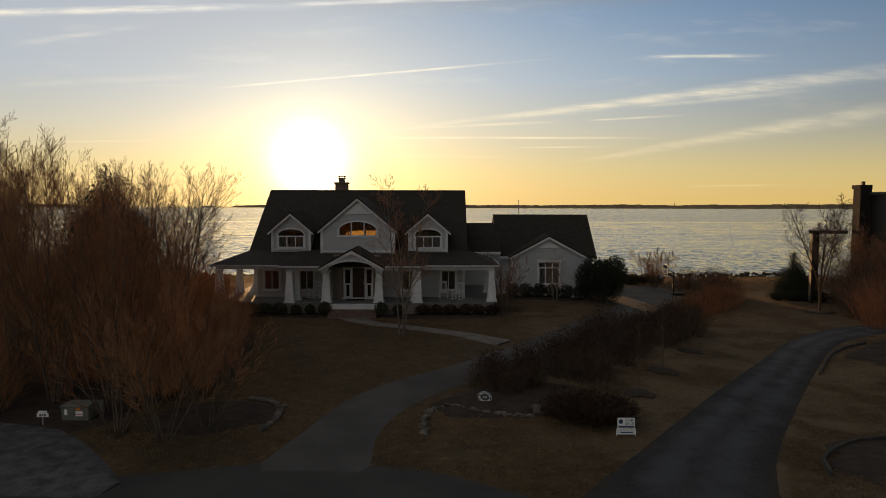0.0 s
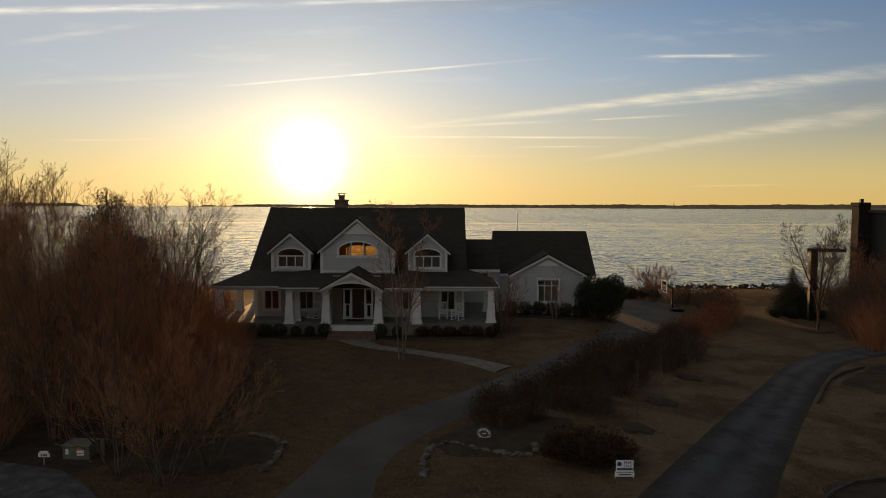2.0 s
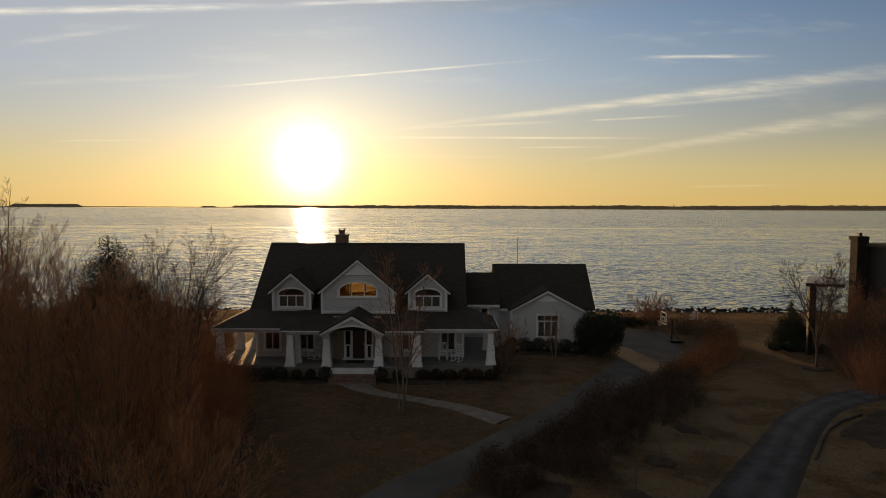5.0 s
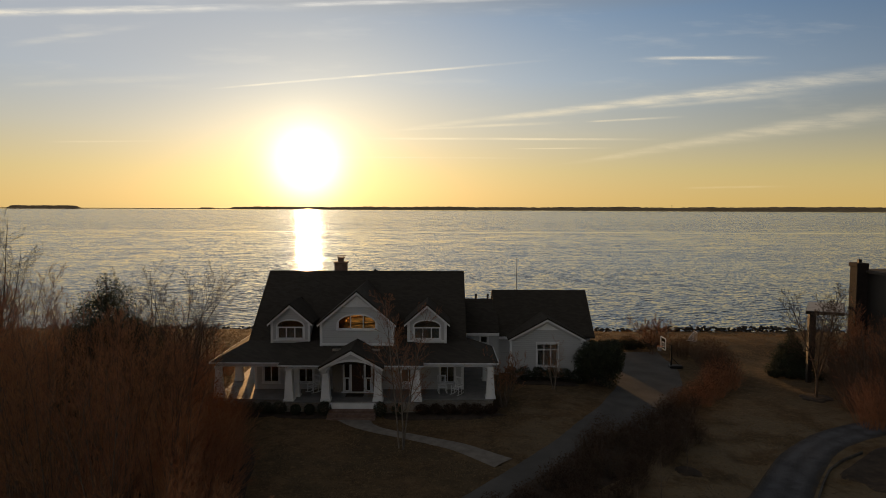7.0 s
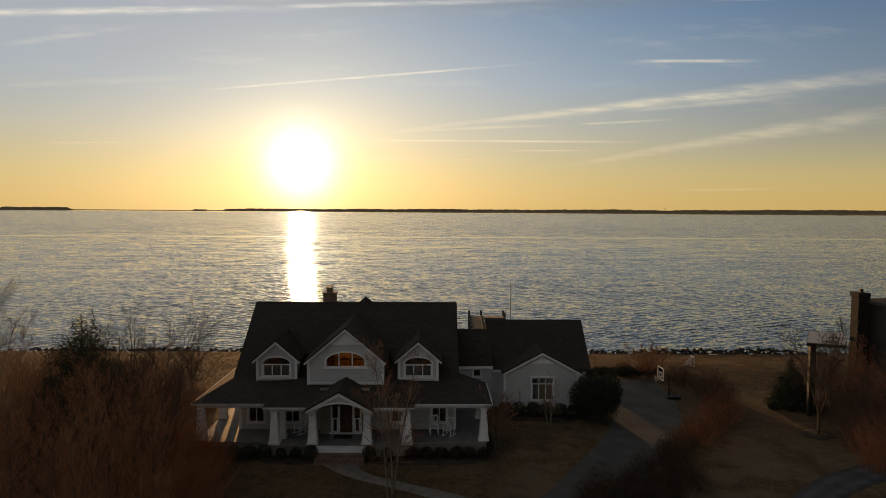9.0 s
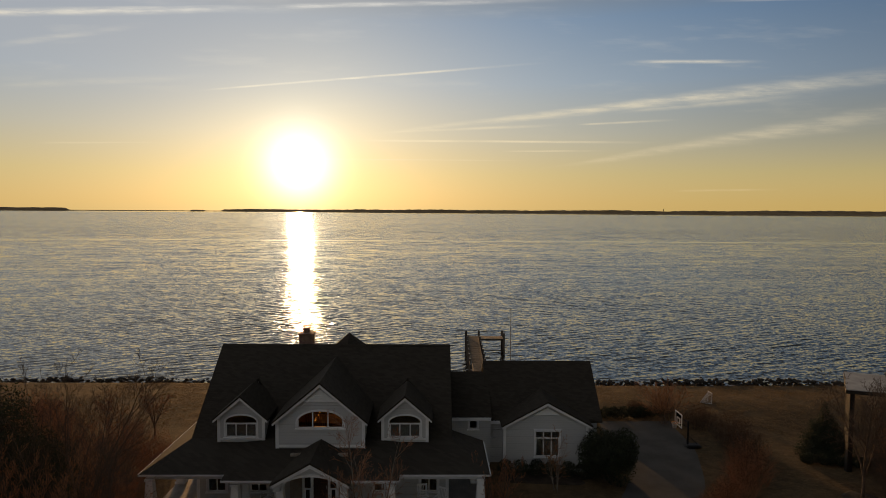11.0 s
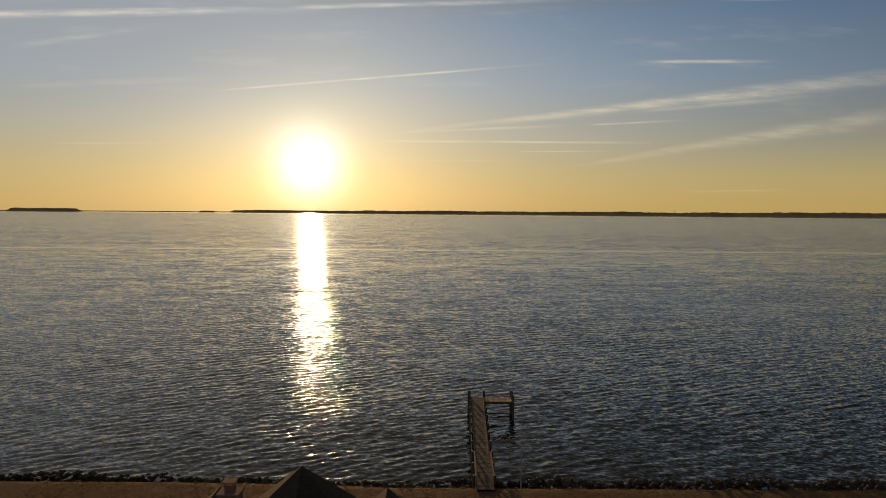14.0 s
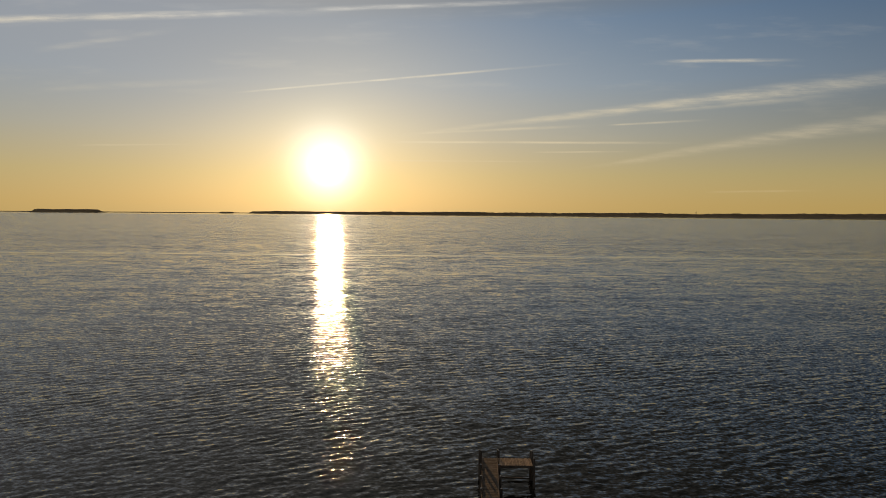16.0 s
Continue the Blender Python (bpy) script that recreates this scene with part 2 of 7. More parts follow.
def water_material():
    """Wind-roughened water: each train of ripples tilts the surface along its own direction."""
    m, n, b = material("water", 0.06, 0, 0.5)
    b.inputs["Base Color"].default_value = (0.014, 0.012, 0.008, 1)
    b.inputs["IOR"].default_value = 1.333
    p = place(n)
    sep = n.add("ShaderNodeSeparateXYZ")
    n.put(sep.inputs[0], p)
    far = n.step(sep.outputs[1], 90.0, 420.0)
    # gusts: broad patches and long lanes where the ripples are stronger or weaker
    gust = n.noise(n.mapping(p, (0.012, 0.022, 1), rot=(0, 0, radians(-24))), 1.0, 3.0, 0.6)
    lane = n.noise(n.mapping(p, (0.0006, 0.012, 1)), 1.0, 3.0, 0.6)
    slick_y = n.math("ADD", sep.outputs[1], n.math("MULTIPLY", n.math("SUBTRACT", lane, 0.5), 14.0))
    slick = n.math("MULTIPLY", n.step(slick_y, SLICK - 9.0, SLICK), n.step(slick_y, SLICK, SLICK + 9.0, 1.0, 0.0))
    inner = n.math("ADD", sep.outputs[1], n.math("MULTIPLY", sep.outputs[0], 0.24))
    calm = n.math("MAXIMUM", n.step(inner, 3000.0, 3400.0, 0.0, 0.8), n.math("MULTIPLY", slick, 0.72))
    power = n.math("MULTIPLY", n.step(gust, 0.25, 0.75, 0.82, 1.15), n.math("SUBTRACT", 1.0, calm))
    power = n.math("MULTIPLY", power, n.step(lane, 0.3, 0.7, 0.92, 1.08))
    power = n.math("MULTIPLY", power, n.step(slick_y, SLICK, SLICK + 40.0, 1.0, 1.15))
    sx, sy = 0.0, 0.0
    for i, (length, crest, turn, slope, grow_far) in enumerate(RIPPLES):
        v = n.mapping(p, (1 / (length * crest), 1 / length, 1), (3.7 * i, 1.9 * i, 0), (0, 0, radians(turn)))
        w = n.math("SUBTRACT", n.noise(v, 1.0, 1.0, 0.5, 0.25), 0.5)
        a = n.math("MULTIPLY", w, n.math("ADD", slope, n.math("MULTIPLY", far, grow_far)))
        sx = n.math("ADD", sx, n.math("MULTIPLY", a, math.sin(radians(-turn))))
        sy = n.math("ADD", sy, n.math("MULTIPLY", a, -math.cos(radians(turn))))
    # seen at a low angle, the near faces of the ripples hide the far ones
    sy = n.math("SUBTRACT", sy, n.step(sep.outputs[1], 81.0, 260.0, 0.0, LEAN))
    comb = n.add("ShaderNodeCombineXYZ")
    n.put(comb.inputs[0], n.math("MULTIPLY", sx, power))
    n.put(comb.inputs[1], n.math("MULTIPLY", sy, power))
    add, unit = n.add("ShaderNodeVectorMath", op="ADD"), n.add("ShaderNodeVectorMath", op="NORMALIZE")
    n.put(add.inputs[0], n.add("ShaderNodeNewGeometry").outputs["Normal"])
    n.put(add.inputs[1], comb.outputs[0])
    n.put(unit.inputs[0], add.outputs[0])
    n.put(b.inputs["Normal"], unit.outputs[0])
    n.put(b.inputs["Roughness"], n.math("MULTIPLY", n.step(sep.outputs[1], 90.0, 700.0, 0.035, 0.12), n.math("SUBTRACT", 1.0, n.math("MULTIPLY", calm, 0.6))))


def shingle_material(name, lo, hi, course=0.14, tab=0.3):
    m, n, b = material(name, 0.9, 0, 0.2)
    p = place(n)
    sep = n.add("ShaderNodeSeparateXYZ")
    n.put(sep.inputs[0], p)
    row = n.math("DIVIDE", sep.outputs[2], course * 0.6)
    saw = n.math("FRACT", row)
    idx = n.math("FLOOR", row)
    across = n.math("ADD", n.math("DIVIDE", n.math("ADD", sep.outputs[0], sep.outputs[1]), tab), n.math("MULTIPLY", idx, 0.37))
    cell = n.add("ShaderNodeTexWhiteNoise")
    cell.noise_dimensions = "2D"
    comb = n.add("ShaderNodeCombineXYZ")
    n.put(comb.inputs[0], n.math("FLOOR", across))
    n.put(comb.inputs[1], idx)
    n.put(cell.inputs["Vector"], comb.outputs[0])
    stain = n.noise(p, 0.25, 3.0)
    grit = n.noise(p, 90.0, 3.0)
    f = n.math("ADD", n.math("MULTIPLY", cell.outputs["Value"], 0.55), n.math("ADD", n.math("MULTIPLY", stain, 0.3), n.math("MULTIPLY", grit, 0.2)))
    n.put(b.inputs["Base Color"], n.mix(f, lo, hi))
    bump(n, b, n.math("ADD", n.math("SUBTRACT", 1.0, saw), n.math("MULTIPLY", grit, 0.2)), 0.006)


def siding_material(name, col, course=0.16):
    m, n, b = material(name, 0.6, 0, 0.3)
    p = place(n)
    sep = n.add("ShaderNodeSeparateXYZ")
    n.put(sep.inputs[0], p)
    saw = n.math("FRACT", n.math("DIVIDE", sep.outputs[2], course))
    big, grain = n.noise(p, 0.8, 4.0), n.noise(n.mapping(p, (3, 3, 30)), 3.0, 4.0)
    c = n.mix(n.math("MULTIPLY", big, 0.35), col, tuple(0.72 * v for v in col))
    # shade under each board's lap, darkened into the colour
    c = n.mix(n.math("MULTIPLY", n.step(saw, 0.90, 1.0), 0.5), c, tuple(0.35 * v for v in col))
    n.put(b.inputs["Base Color"], c)
    bump(n, b, n.math("ADD", n.math("SUBTRACT", 1.0, saw), n.math("MULTIPLY", grain, 0.1)), 0.02)


def glass_material():
    m = bpy.data.materials.new("glass")
    m.use_nodes = True
    n = Nodes(m.node_tree)
    clear, gloss, mixer = n.add("ShaderNodeBsdfTransparent"), n.add("ShaderNodeBsdfGlossy"), n.add("ShaderNodeMixShader")
    clear.inputs[0].default_value = (0.86, 0.88, 0.87, 1)
    gloss.inputs["Roughness"].default_value = 0.02
    fres = n.add("ShaderNodeFresnel")
    n.put(mixer.inputs[0], n.math("ADD", fres.outputs[0], 0.04))
    n.put(mixer.inputs[1], clear.outputs[0])
    n.put(mixer.inputs[2], gloss.outputs[0])
    out = n.add("ShaderNodeOutputMaterial")
    n.put(out.inputs[0], mixer.outputs[0])
    MATS["glass"] = m


def glow_glass_materials():
    # both tints put the warm light of the sunlit rooms into the panes
    m = MATS["glass"].copy()
    m.name = "amber_glass"
    for nd in m.node_tree.nodes:
        if nd.type == "BSDF_TRANSPARENT":
            nd.inputs[0].default_value = (0.34, 0.20, 0.085, 1)
    MATS["amber_glass"] = m
    m = MATS["glass"].copy()
    m.name = "warm_glass"
    for nd in m.node_tree.nodes:
        if nd.type == "BSDF_TRANSPARENT":
            nd.inputs[0].default_value = (0.66, 0.46, 0.24, 1)
    MATS["warm_glass"] = m


def gravel_material():
    """Crushed stone, packed paler along the two wheel tracks of a drive."""
    m, n, b = material("gravel", 0.95, 0, 0.15)
    p = place(n)
    at = n.add("ShaderNodeAttribute")
    at.attribute_name = "across"
    wob = n.math("MULTIPLY", n.math("SUBTRACT", n.noise(p, 0.35, 3.0), 0.5), 0.16)
    u = n.math("ABSOLUTE", n.math("SUBTRACT", n.math("ADD", at.outputs["Fac"], wob), 0.5))
    track = n.math("MULTIPLY", n.step(u, 0.0, 0.18, 0.35, 1.0), n.step(u, 0.20, 0.40, 1.0, 0.0))
    patchy = n.noise(p, 0.9, 4.0, 0.6)
    cell = n.add("ShaderNodeTexVoronoi")
    n.put(cell.inputs["Vector"], n.mapping(p, (24, 24, 24)))
    grit = n.noise(p, 14.0, 6.0, 0.75)
    f = n.math("ADD", n.math("MULTIPLY", grit, 0.65), n.math("MULTIPLY", patchy, 0.35))
    c = n.mix(n.step(f, 0.36, 0.64), (0.040, 0.039, 0.041), (0.100, 0.098, 0.103))
    c = n.mix(n.math("MULTIPLY", track, n.step(patchy, 0.25, 0.6, 0.2, 0.65)), c, (0.140, 0.143, 0.158))
    c = n.mix(n.math("MULTIPLY", n.step(grit, 0.60, 0.72), 0.5), c, (0.21, 0.205, 0.20))
    c = n.mix(n.math("MULTIPLY", n.step(u, 0.38, 0.5), n.step(patchy, 0.4, 0.55, 0.2, 0.8)), c, (0.085, 0.062, 0.038))
    n.put(b.inputs["Base Color"], c)
    bump(n, b, n.math("ADD", grit, n.math("MULTIPLY", cell.outputs["Distance"], 0.8)), 0.03)


def stone_material():
    m, n, b = material("stone_veneer", 0.85)
    p = place(n)
    vor = n.add("ShaderNodeTexVoronoi")
    n.put(vor.inputs["Vector"], n.mapping(p, (2.4, 2.4, 4.5)))
    edge = n.add("ShaderNodeTexVoronoi")
    edge.feature = "DISTANCE_TO_EDGE"
    n.put(edge.inputs["Vector"], n.mapping(p, (2.4, 2.4, 4.5)))
    c = n.ramp(n.math("FRACT", n.math("MULTIPLY", n.noise(vor.outputs["Position"], 7.0), 3.0)), [(0.0, (0.20, 0.15, 0.11)), (0.5, (0.34, 0.28, 0.22)), (1.0, (0.27, 0.25, 0.23))])
    c = n.mix(n.step(edge.outputs["Distance"], 0.03, 0.08, 1.0, 0.0), c, (0.38, 0.36, 0.33))
    n.put(b.inputs["Base Color"], c)
    bump(n, b, n.math("ADD", n.step(edge.outputs["Distance"], 0.0, 0.15), n.math("MULTIPLY", n.noise(p, 30.0), 0.3)), 0.03)


SLICK = 455.0
LEAN = 0.043
# ripple trains: wavelength, crest length over wavelength, turn, slope near, more slope far out
RIPPLES = [
    (9.0, 2.6, -20, 0.02, 0.08),
    (5.0, 2.6, -32, 0.04, 0.10),
    (3.0, 2.8, -16, 0.06, 0.10),
    (1.5, 3.2, -27, 0.10, 0.06),
    (0.62, 2.6, -24, 0.24, 0.0),
    (0.55, 2.2, 12, 0.19, 0.0),
    (0.30, 1.6, 62, 0.42, 0.0),
    (0.28, 1.6, -70, 0.42, 0.0),
]
ground_material()
water_material()
shingle_material("roof_shingle", (0.024, 0.020, 0.016), (0.046, 0.039, 0.031))
shingle_material("neighbour_shingle", (0.03, 0.026, 0.024), (0.08, 0.07, 0.06))
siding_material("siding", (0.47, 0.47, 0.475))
# near-black siding: the trees' shade on these walls is in the colour
siding_material("shaded_neighbour_siding", (0.016, 0.013, 0.011))
stone_material()
glass_material()
glow_glass_materials()
plain("white_paint", (0.60, 0.60, 0.615), (0.74, 0.74, 0.745), 0.5, 1.5, 30.0, 0.002)
plain("grey_trim", (0.45, 0.46, 0.48), (0.6, 0.6, 0.62), 0.6, 1.5, 30.0, 0.002)
plain("asphalt", (0.052, 0.048, 0.045), (0.090, 0.084, 0.079), 0.9, 0.5, 60.0, 0.01)
plain("street_asphalt", (0.030, 0.028, 0.026), (0.056, 0.053, 0.049), 0.88, 0.4, 50.0, 0.008)
gravel_material()
plain("pale_gravel", (0.034, 0.033, 0.035), (0.118, 0.115, 0.122), 0.95, 2.2, 16.0, 0.05)
plain("concrete", (0.30, 0.29, 0.28), (0.44, 0.43, 0.41), 0.85, 1.2, 40.0, 0.004)
plain("paver", (0.13, 0.115, 0.10), (0.24, 0.21, 0.18), 0.85, 2.0, 40.0, 0.005, vary=0.18)
plain("stone", (0.055, 0.048, 0.040), (0.145, 0.125, 0.105), 0.85, 3.0, 30.0, 0.02, vary=0.25)
plain("rock", (0.018, 0.017, 0.015), (0.075, 0.068, 0.060), 0.85, 1.6, 18.0, 0.05, vary=0.3)
plain("mulch", (0.018, 0.013, 0.009), (0.055, 0.038, 0.026), 0.95, 2.0, 35.0, 0.03)
# dark brick, lowered further to hold the tree shade in its colour
plain("dark_shaded_brick", (0.010, 0.008, 0.007), (0.020, 0.015, 0.013), 0.9, 4.0, 40.0, 0.006)
plain("hedge_twig", (0.05, 0.034, 0.024), (0.12, 0.08, 0.055), 0.9, 3.0, 30.0, 0.004)
plain("hedge_leaf", (0.032, 0.019, 0.012), (0.075, 0.044, 0.027), 0.9, 3.0, 25.0, 0.004, thru=0.4)
plain("brick", (0.11, 0.07, 0.055), (0.20, 0.13, 0.10), 0.85, 4.0, 40.0, 0.006)
plain("bark", (0.055, 0.040, 0.029), (0.15, 0.112, 0.085), 0.9, 4.0, 40.0, 0.01, stretch=(1, 1, 0.3))
plain("pale_bark", (0.10, 0.078, 0.062), (0.25, 0.205, 0.165), 0.85, 5.0, 30.0, 0.008, stretch=(1, 1, 0.4))
plain("twig", (0.23, 0.110, 0.052), (0.43, 0.208, 0.098), 0.9, 3.0, 30.0, 0.004)
plain("red_twig", (0.18, 0.075, 0.038), (0.36, 0.16, 0.078), 0.9, 2.0, 30.0, 0.004)
plain("evergreen", (0.014, 0.018, 0.010), (0.045, 0.052, 0.028), 0.75, 2.5, 25.0, 0.004, thru=0.2)
plain("boxwood", (0.018, 0.022, 0.012), (0.048, 0.052, 0.027), 0.7, 4.0, 25.0, 0.004)
plain("dry_leaf", (0.14, 0.058, 0.026), (0.30, 0.125, 0.052), 0.85, 3.0, 25.0, 0.004, thru=0.45)
plain("dead_grass", (0.13, 0.088, 0.046), (0.24, 0.165, 0.088), 0.9, 0.5, 6.0, 0.003, thru=0.4)
# deck timber lightened and warmed: low gold sunlight is in this colour
plain("sunlit_platform_wood", (0.17, 0.12, 0.08), (0.36, 0.26, 0.17), 0.7, 2.0, 30.0, 0.006, vary=0.3)
plain("deck_wood", (0.045, 0.037, 0.030), (0.125, 0.102, 0.080), 0.8, 2.0, 30.0, 0.006, stretch=(1, 1, 1), vary=0.22)
plain("piling", (0.045, 0.038, 0.032), (0.13, 0.105, 0.085), 0.85, 3.0, 30.0, 0.01, stretch=(1, 1, 0.25))
plain("porch_floor", (0.15, 0.145, 0.14), (0.23, 0.22, 0.21), 0.6, 1.5, 30.0, 0.003)
plain("dark_metal", (0.015, 0.015, 0.016), (0.04, 0.04, 0.042), 0.5, 3.0, 40.0, 0.001, metal=0.6)
plain("blind_cloth", (0.20, 0.20, 0.20), (0.28, 0.28, 0.27), 0.8, 3.0, 40.0, 0.001)
plain("grey_metal", (0.35, 0.36, 0.37), (0.5, 0.5, 0.5), 0.45, 3.0, 40.0, 0.001, metal=0.7)
plain("door_paint", (0.035, 0.018, 0.014), (0.06, 0.03, 0.022), 0.4, 3.0, 40.0, 0.001)
plain("utility_green", (0.10, 0.10, 0.088), (0.16, 0.16, 0.14), 0.6, 3.0, 40.0, 0.002)
plain("interior_wall", (0.30, 0.22, 0.15), (0.38, 0.29, 0.20), 0.8, 1.0, 30.0, 0.001)
plain("interior_floor", (0.20, 0.11, 0.055), (0.32, 0.19, 0.10), 0.5, 2.0, 30.0, 0.001)
plain("sign_white", (0.74, 0.75, 0.77), (0.84, 0.84, 0.85), 0.5, 2.0, 40.0, 0.0005)
plain("sign_blue", (0.03, 0.06, 0.12), (0.05, 0.08, 0.16), 0.5, 2.0, 40.0, 0.0005)
plain("slate", (0.05, 0.05, 0.052), (0.10, 0.10, 0.10), 0.6, 2.0, 40.0, 0.0005)
plain("orange_paint", (0.5, 0.16, 0.03), (0.65, 0.22, 0.05), 0.5, 2.0, 40.0, 0.0005)
plain("red_paint", (0.35, 0.05, 0.03), (0.45, 0.08, 0.04), 0.5, 2.0, 40.0, 0.0005)
plain("net_cord", (0.28, 0.28, 0.28), (0.42, 0.42, 0.42), 0.8, 2.0, 40.0, 0.0005)
# winter woods, paled so the base colour carries the distance haze
plain("hazed_far_wood", (0.20, 0.145, 0.085), (0.30, 0.22, 0.135), 0.95, 0.01, 0.08, 0.5)
# pale colour for the far waterline strip: reflected sky painted in
plain("shore_shine", (0.30, 0.25, 0.19), (0.42, 0.36, 0.28), 0.9, 0.02, 1.0, 0.02)

# ---- building helpers ----
RNG = random.Random(7)


def thing(name, at=(0, 0, 0), label="", category="", group="", kind=""):
    """An Empty at the base of a thing, which carries its tags."""
    ob = new(name)
    ob.location = at
    ob.empty_display_size = 0.2
    return tagged(ob, label, category, group, kind)


def finish(ob, parent, at=None):
    if parent is not None:
        ob.parent = parent
        root = parent.location.copy()
        p = parent.parent
        while p is not None:
            root += p.location
            p = p.parent
        ob.location = -root
    return ob


def part(name, bm, mat, parent=None, label=""):
    """Links a bmesh, made in world coordinates, as one mesh object under a thing or a part."""
    bmesh.ops.remove_doubles(bm, verts=bm.verts[:], dist=0.0005)
    me = bpy.data.meshes.new(name)
    bm.normal_update()
    bm.to_mesh(me)
    bm.free()
    me.materials.append(MATS[mat])
    ob = finish(new(name, me), parent)
    return tagged(ob, label)


def raw(name, verts, faces, mat, parent=None, label=""):
    me = bpy.data.meshes.new(name)
    me.from_pydata(verts, [], faces)
    me.materials.append(MATS[mat])
    ob = finish(new(name, me), parent)
    return tagged(ob, label)


def box(bm, x0, x1, y0, y1, z0, z1, bevel=0.0):
    r = bmesh.ops.create_cube(bm, size=1.0)
    m = Matrix.Translation(((x0 + x1) / 2, (y0 + y1) / 2, (z0 + z1) / 2)) @ Matrix.Diagonal((abs(x1 - x0), abs(y1 - y0), abs(z1 - z0), 1))
    bmesh.ops.transform(bm, matrix=m, verts=r["verts"])
    if bevel:
        es = {e for v in r["verts"] for e in v.link_edges}
        bmesh.ops.bevel(bm, geom=list(es), offset=bevel, segments=1, affect="EDGES")
    return bm


def boxed(*a, **k):
    return box(bmesh.new(), *a, **k)


def prism(bm, pts, axis, a, b):
    """Extrudes a closed outline along an axis from a to b. Outline points are (x, z) for axis y, (y, z) for x, (x, y) for z."""
    def at(p, q):
        return {"x": (q, p[0], p[1]), "y": (p[0], q, p[1]), "z": (p[0], p[1], q)}[axis]
    lo, hi = [bm.verts.new(at(p, a)) for p in pts], [bm.verts.new(at(p, b)) for p in pts]
    k = len(pts)
    for i in range(k):
        bm.faces.new((lo[i], lo[(i + 1) % k], hi[(i + 1) % k], hi[i]))
    bm.faces.new(lo[::-1])
    bm.faces.new(hi)
    bmesh.ops.recalc_face_normals(bm, faces=bm.faces[:])
    return bm


def slab(bm, corners, thick):
    """A board with the given upper corners, thickened straight down."""
    top = [bm.verts.new(c) for c in corners]
    low = [bm.verts.new((c[0], c[1], c[2] - thick)) for c in corners]
    k = len(top)
    bm.faces.new(top)
    bm.faces.new(low[::-1])
    for i in range(k):
        bm.faces.new((top[(i + 1) % k], top[i], low[i], low[(i + 1) % k]))
    bmesh.ops.recalc_face_normals(bm, faces=bm.faces[:])
    return bm


def beam(bm, p, q, w, h):
    """A rectangular bar from p to q, w wide, h high."""
    p, q = Vector(p), Vector(q)
    d = (q - p).normalized()
    side = d.cross(Vector((0, 0, 1)))
    side = Vector((1, 0, 0)) if side.length < 1e-4 else side.normalized()
    up = side.cross(d)
    vs = [[bm.verts.new(c + side * sx * w / 2 + up * sz * h / 2) for sx, sz in ((-1, -1), (1, -1), (1, 1), (-1, 1))] for c in (p, q)]
    for i in range(4):
        bm.faces.new((vs[0][i], vs[0][(i + 1) % 4], vs[1][(i + 1) % 4], vs[1][i]))
    bm.faces.new(vs[0][::-1])
    bm.faces.new(vs[1])
    bmesh.ops.recalc_face_normals(bm, faces=bm.faces[:])
    return bm


def tube(bm, p, q, r0, r1, k=8):
    p, q = Vector(p), Vector(q)
    d = (q - p).normalized()
    a = d.orthogonal().normalized()
    b = d.cross(a)
    rings = [[bm.verts.new(c + (a * math.cos(2 * math.pi * i / k) + b * math.sin(2 * math.pi * i / k)) * r) for i in range(k)] for c, r in ((p, r0), (q, r1))]
    for i in range(k):
        bm.faces.new((rings[0][i], rings[0][(i + 1) % k], rings[1][(i + 1) % k], rings[1][i]))
    bm.faces.new(rings[0][::-1])
    bm.faces.new(rings[1])
    return bm


def smooth(a, b, x):
    t = min(1.0, max(0.0, (x - a) / (b - a)))
    return t * t * (3 - 2 * t)


WATER = -2.6


def shore_shift(x):
    """How much farther out the shore lies towards negative x."""
    return 0.05 * min(17.0, max(0.0, -x - 3.0))


def ground_z(x, y):
    """Height of the land."""
    y -= shore_shift(x) * smooth(64, 79, y)
    b = float(np.interp(y, (15, 24, 44, 58, 72, 79.5, 82.0, 86.0, 130.0), (0.65, 0.68, 1.2, 1.2, 0.45, -0.15, -1.5, -3.6, -6.0)))
    b -= 0.8 * smooth(6, 18, x) * smooth(15, 30, y) * (1 - smooth(58, 72, y))
    return b + 0.04 * noise.noise((x * 0.25, y * 0.25, 3.0)) * (1 if y < 79 else 0)


# ---- land and water ----
def build_ground():
    xs = [-4600, -1500, -500, -200, -120, -80] + list(np.arange(-60, 60.1, 1.0)) + [80, 120, 200, 500, 1500, 4600]
    ys = [-2500, -600, -150, -60, -30, -10, 0, 6, 10] + list(np.arange(13, 88.1, 1.0)) + [95, 110, 130, 400, 4850]
    verts = [(x, y, ground_z(x, y)) for y in ys for x in xs]
    w = len(xs)
    faces = [(j * w + i, j * w + i + 1, (j + 1) * w + i + 1, (j + 1) * w + i) for j in range(len(ys) - 1) for i in range(w - 1)]
    ob = raw("ground", verts, faces, "lawn")
    for f in ob.data.polygons:
        f.use_smooth = True
    tagged(ob, "brown winter lawn falling gently to the shore", "ground", kind="structure")


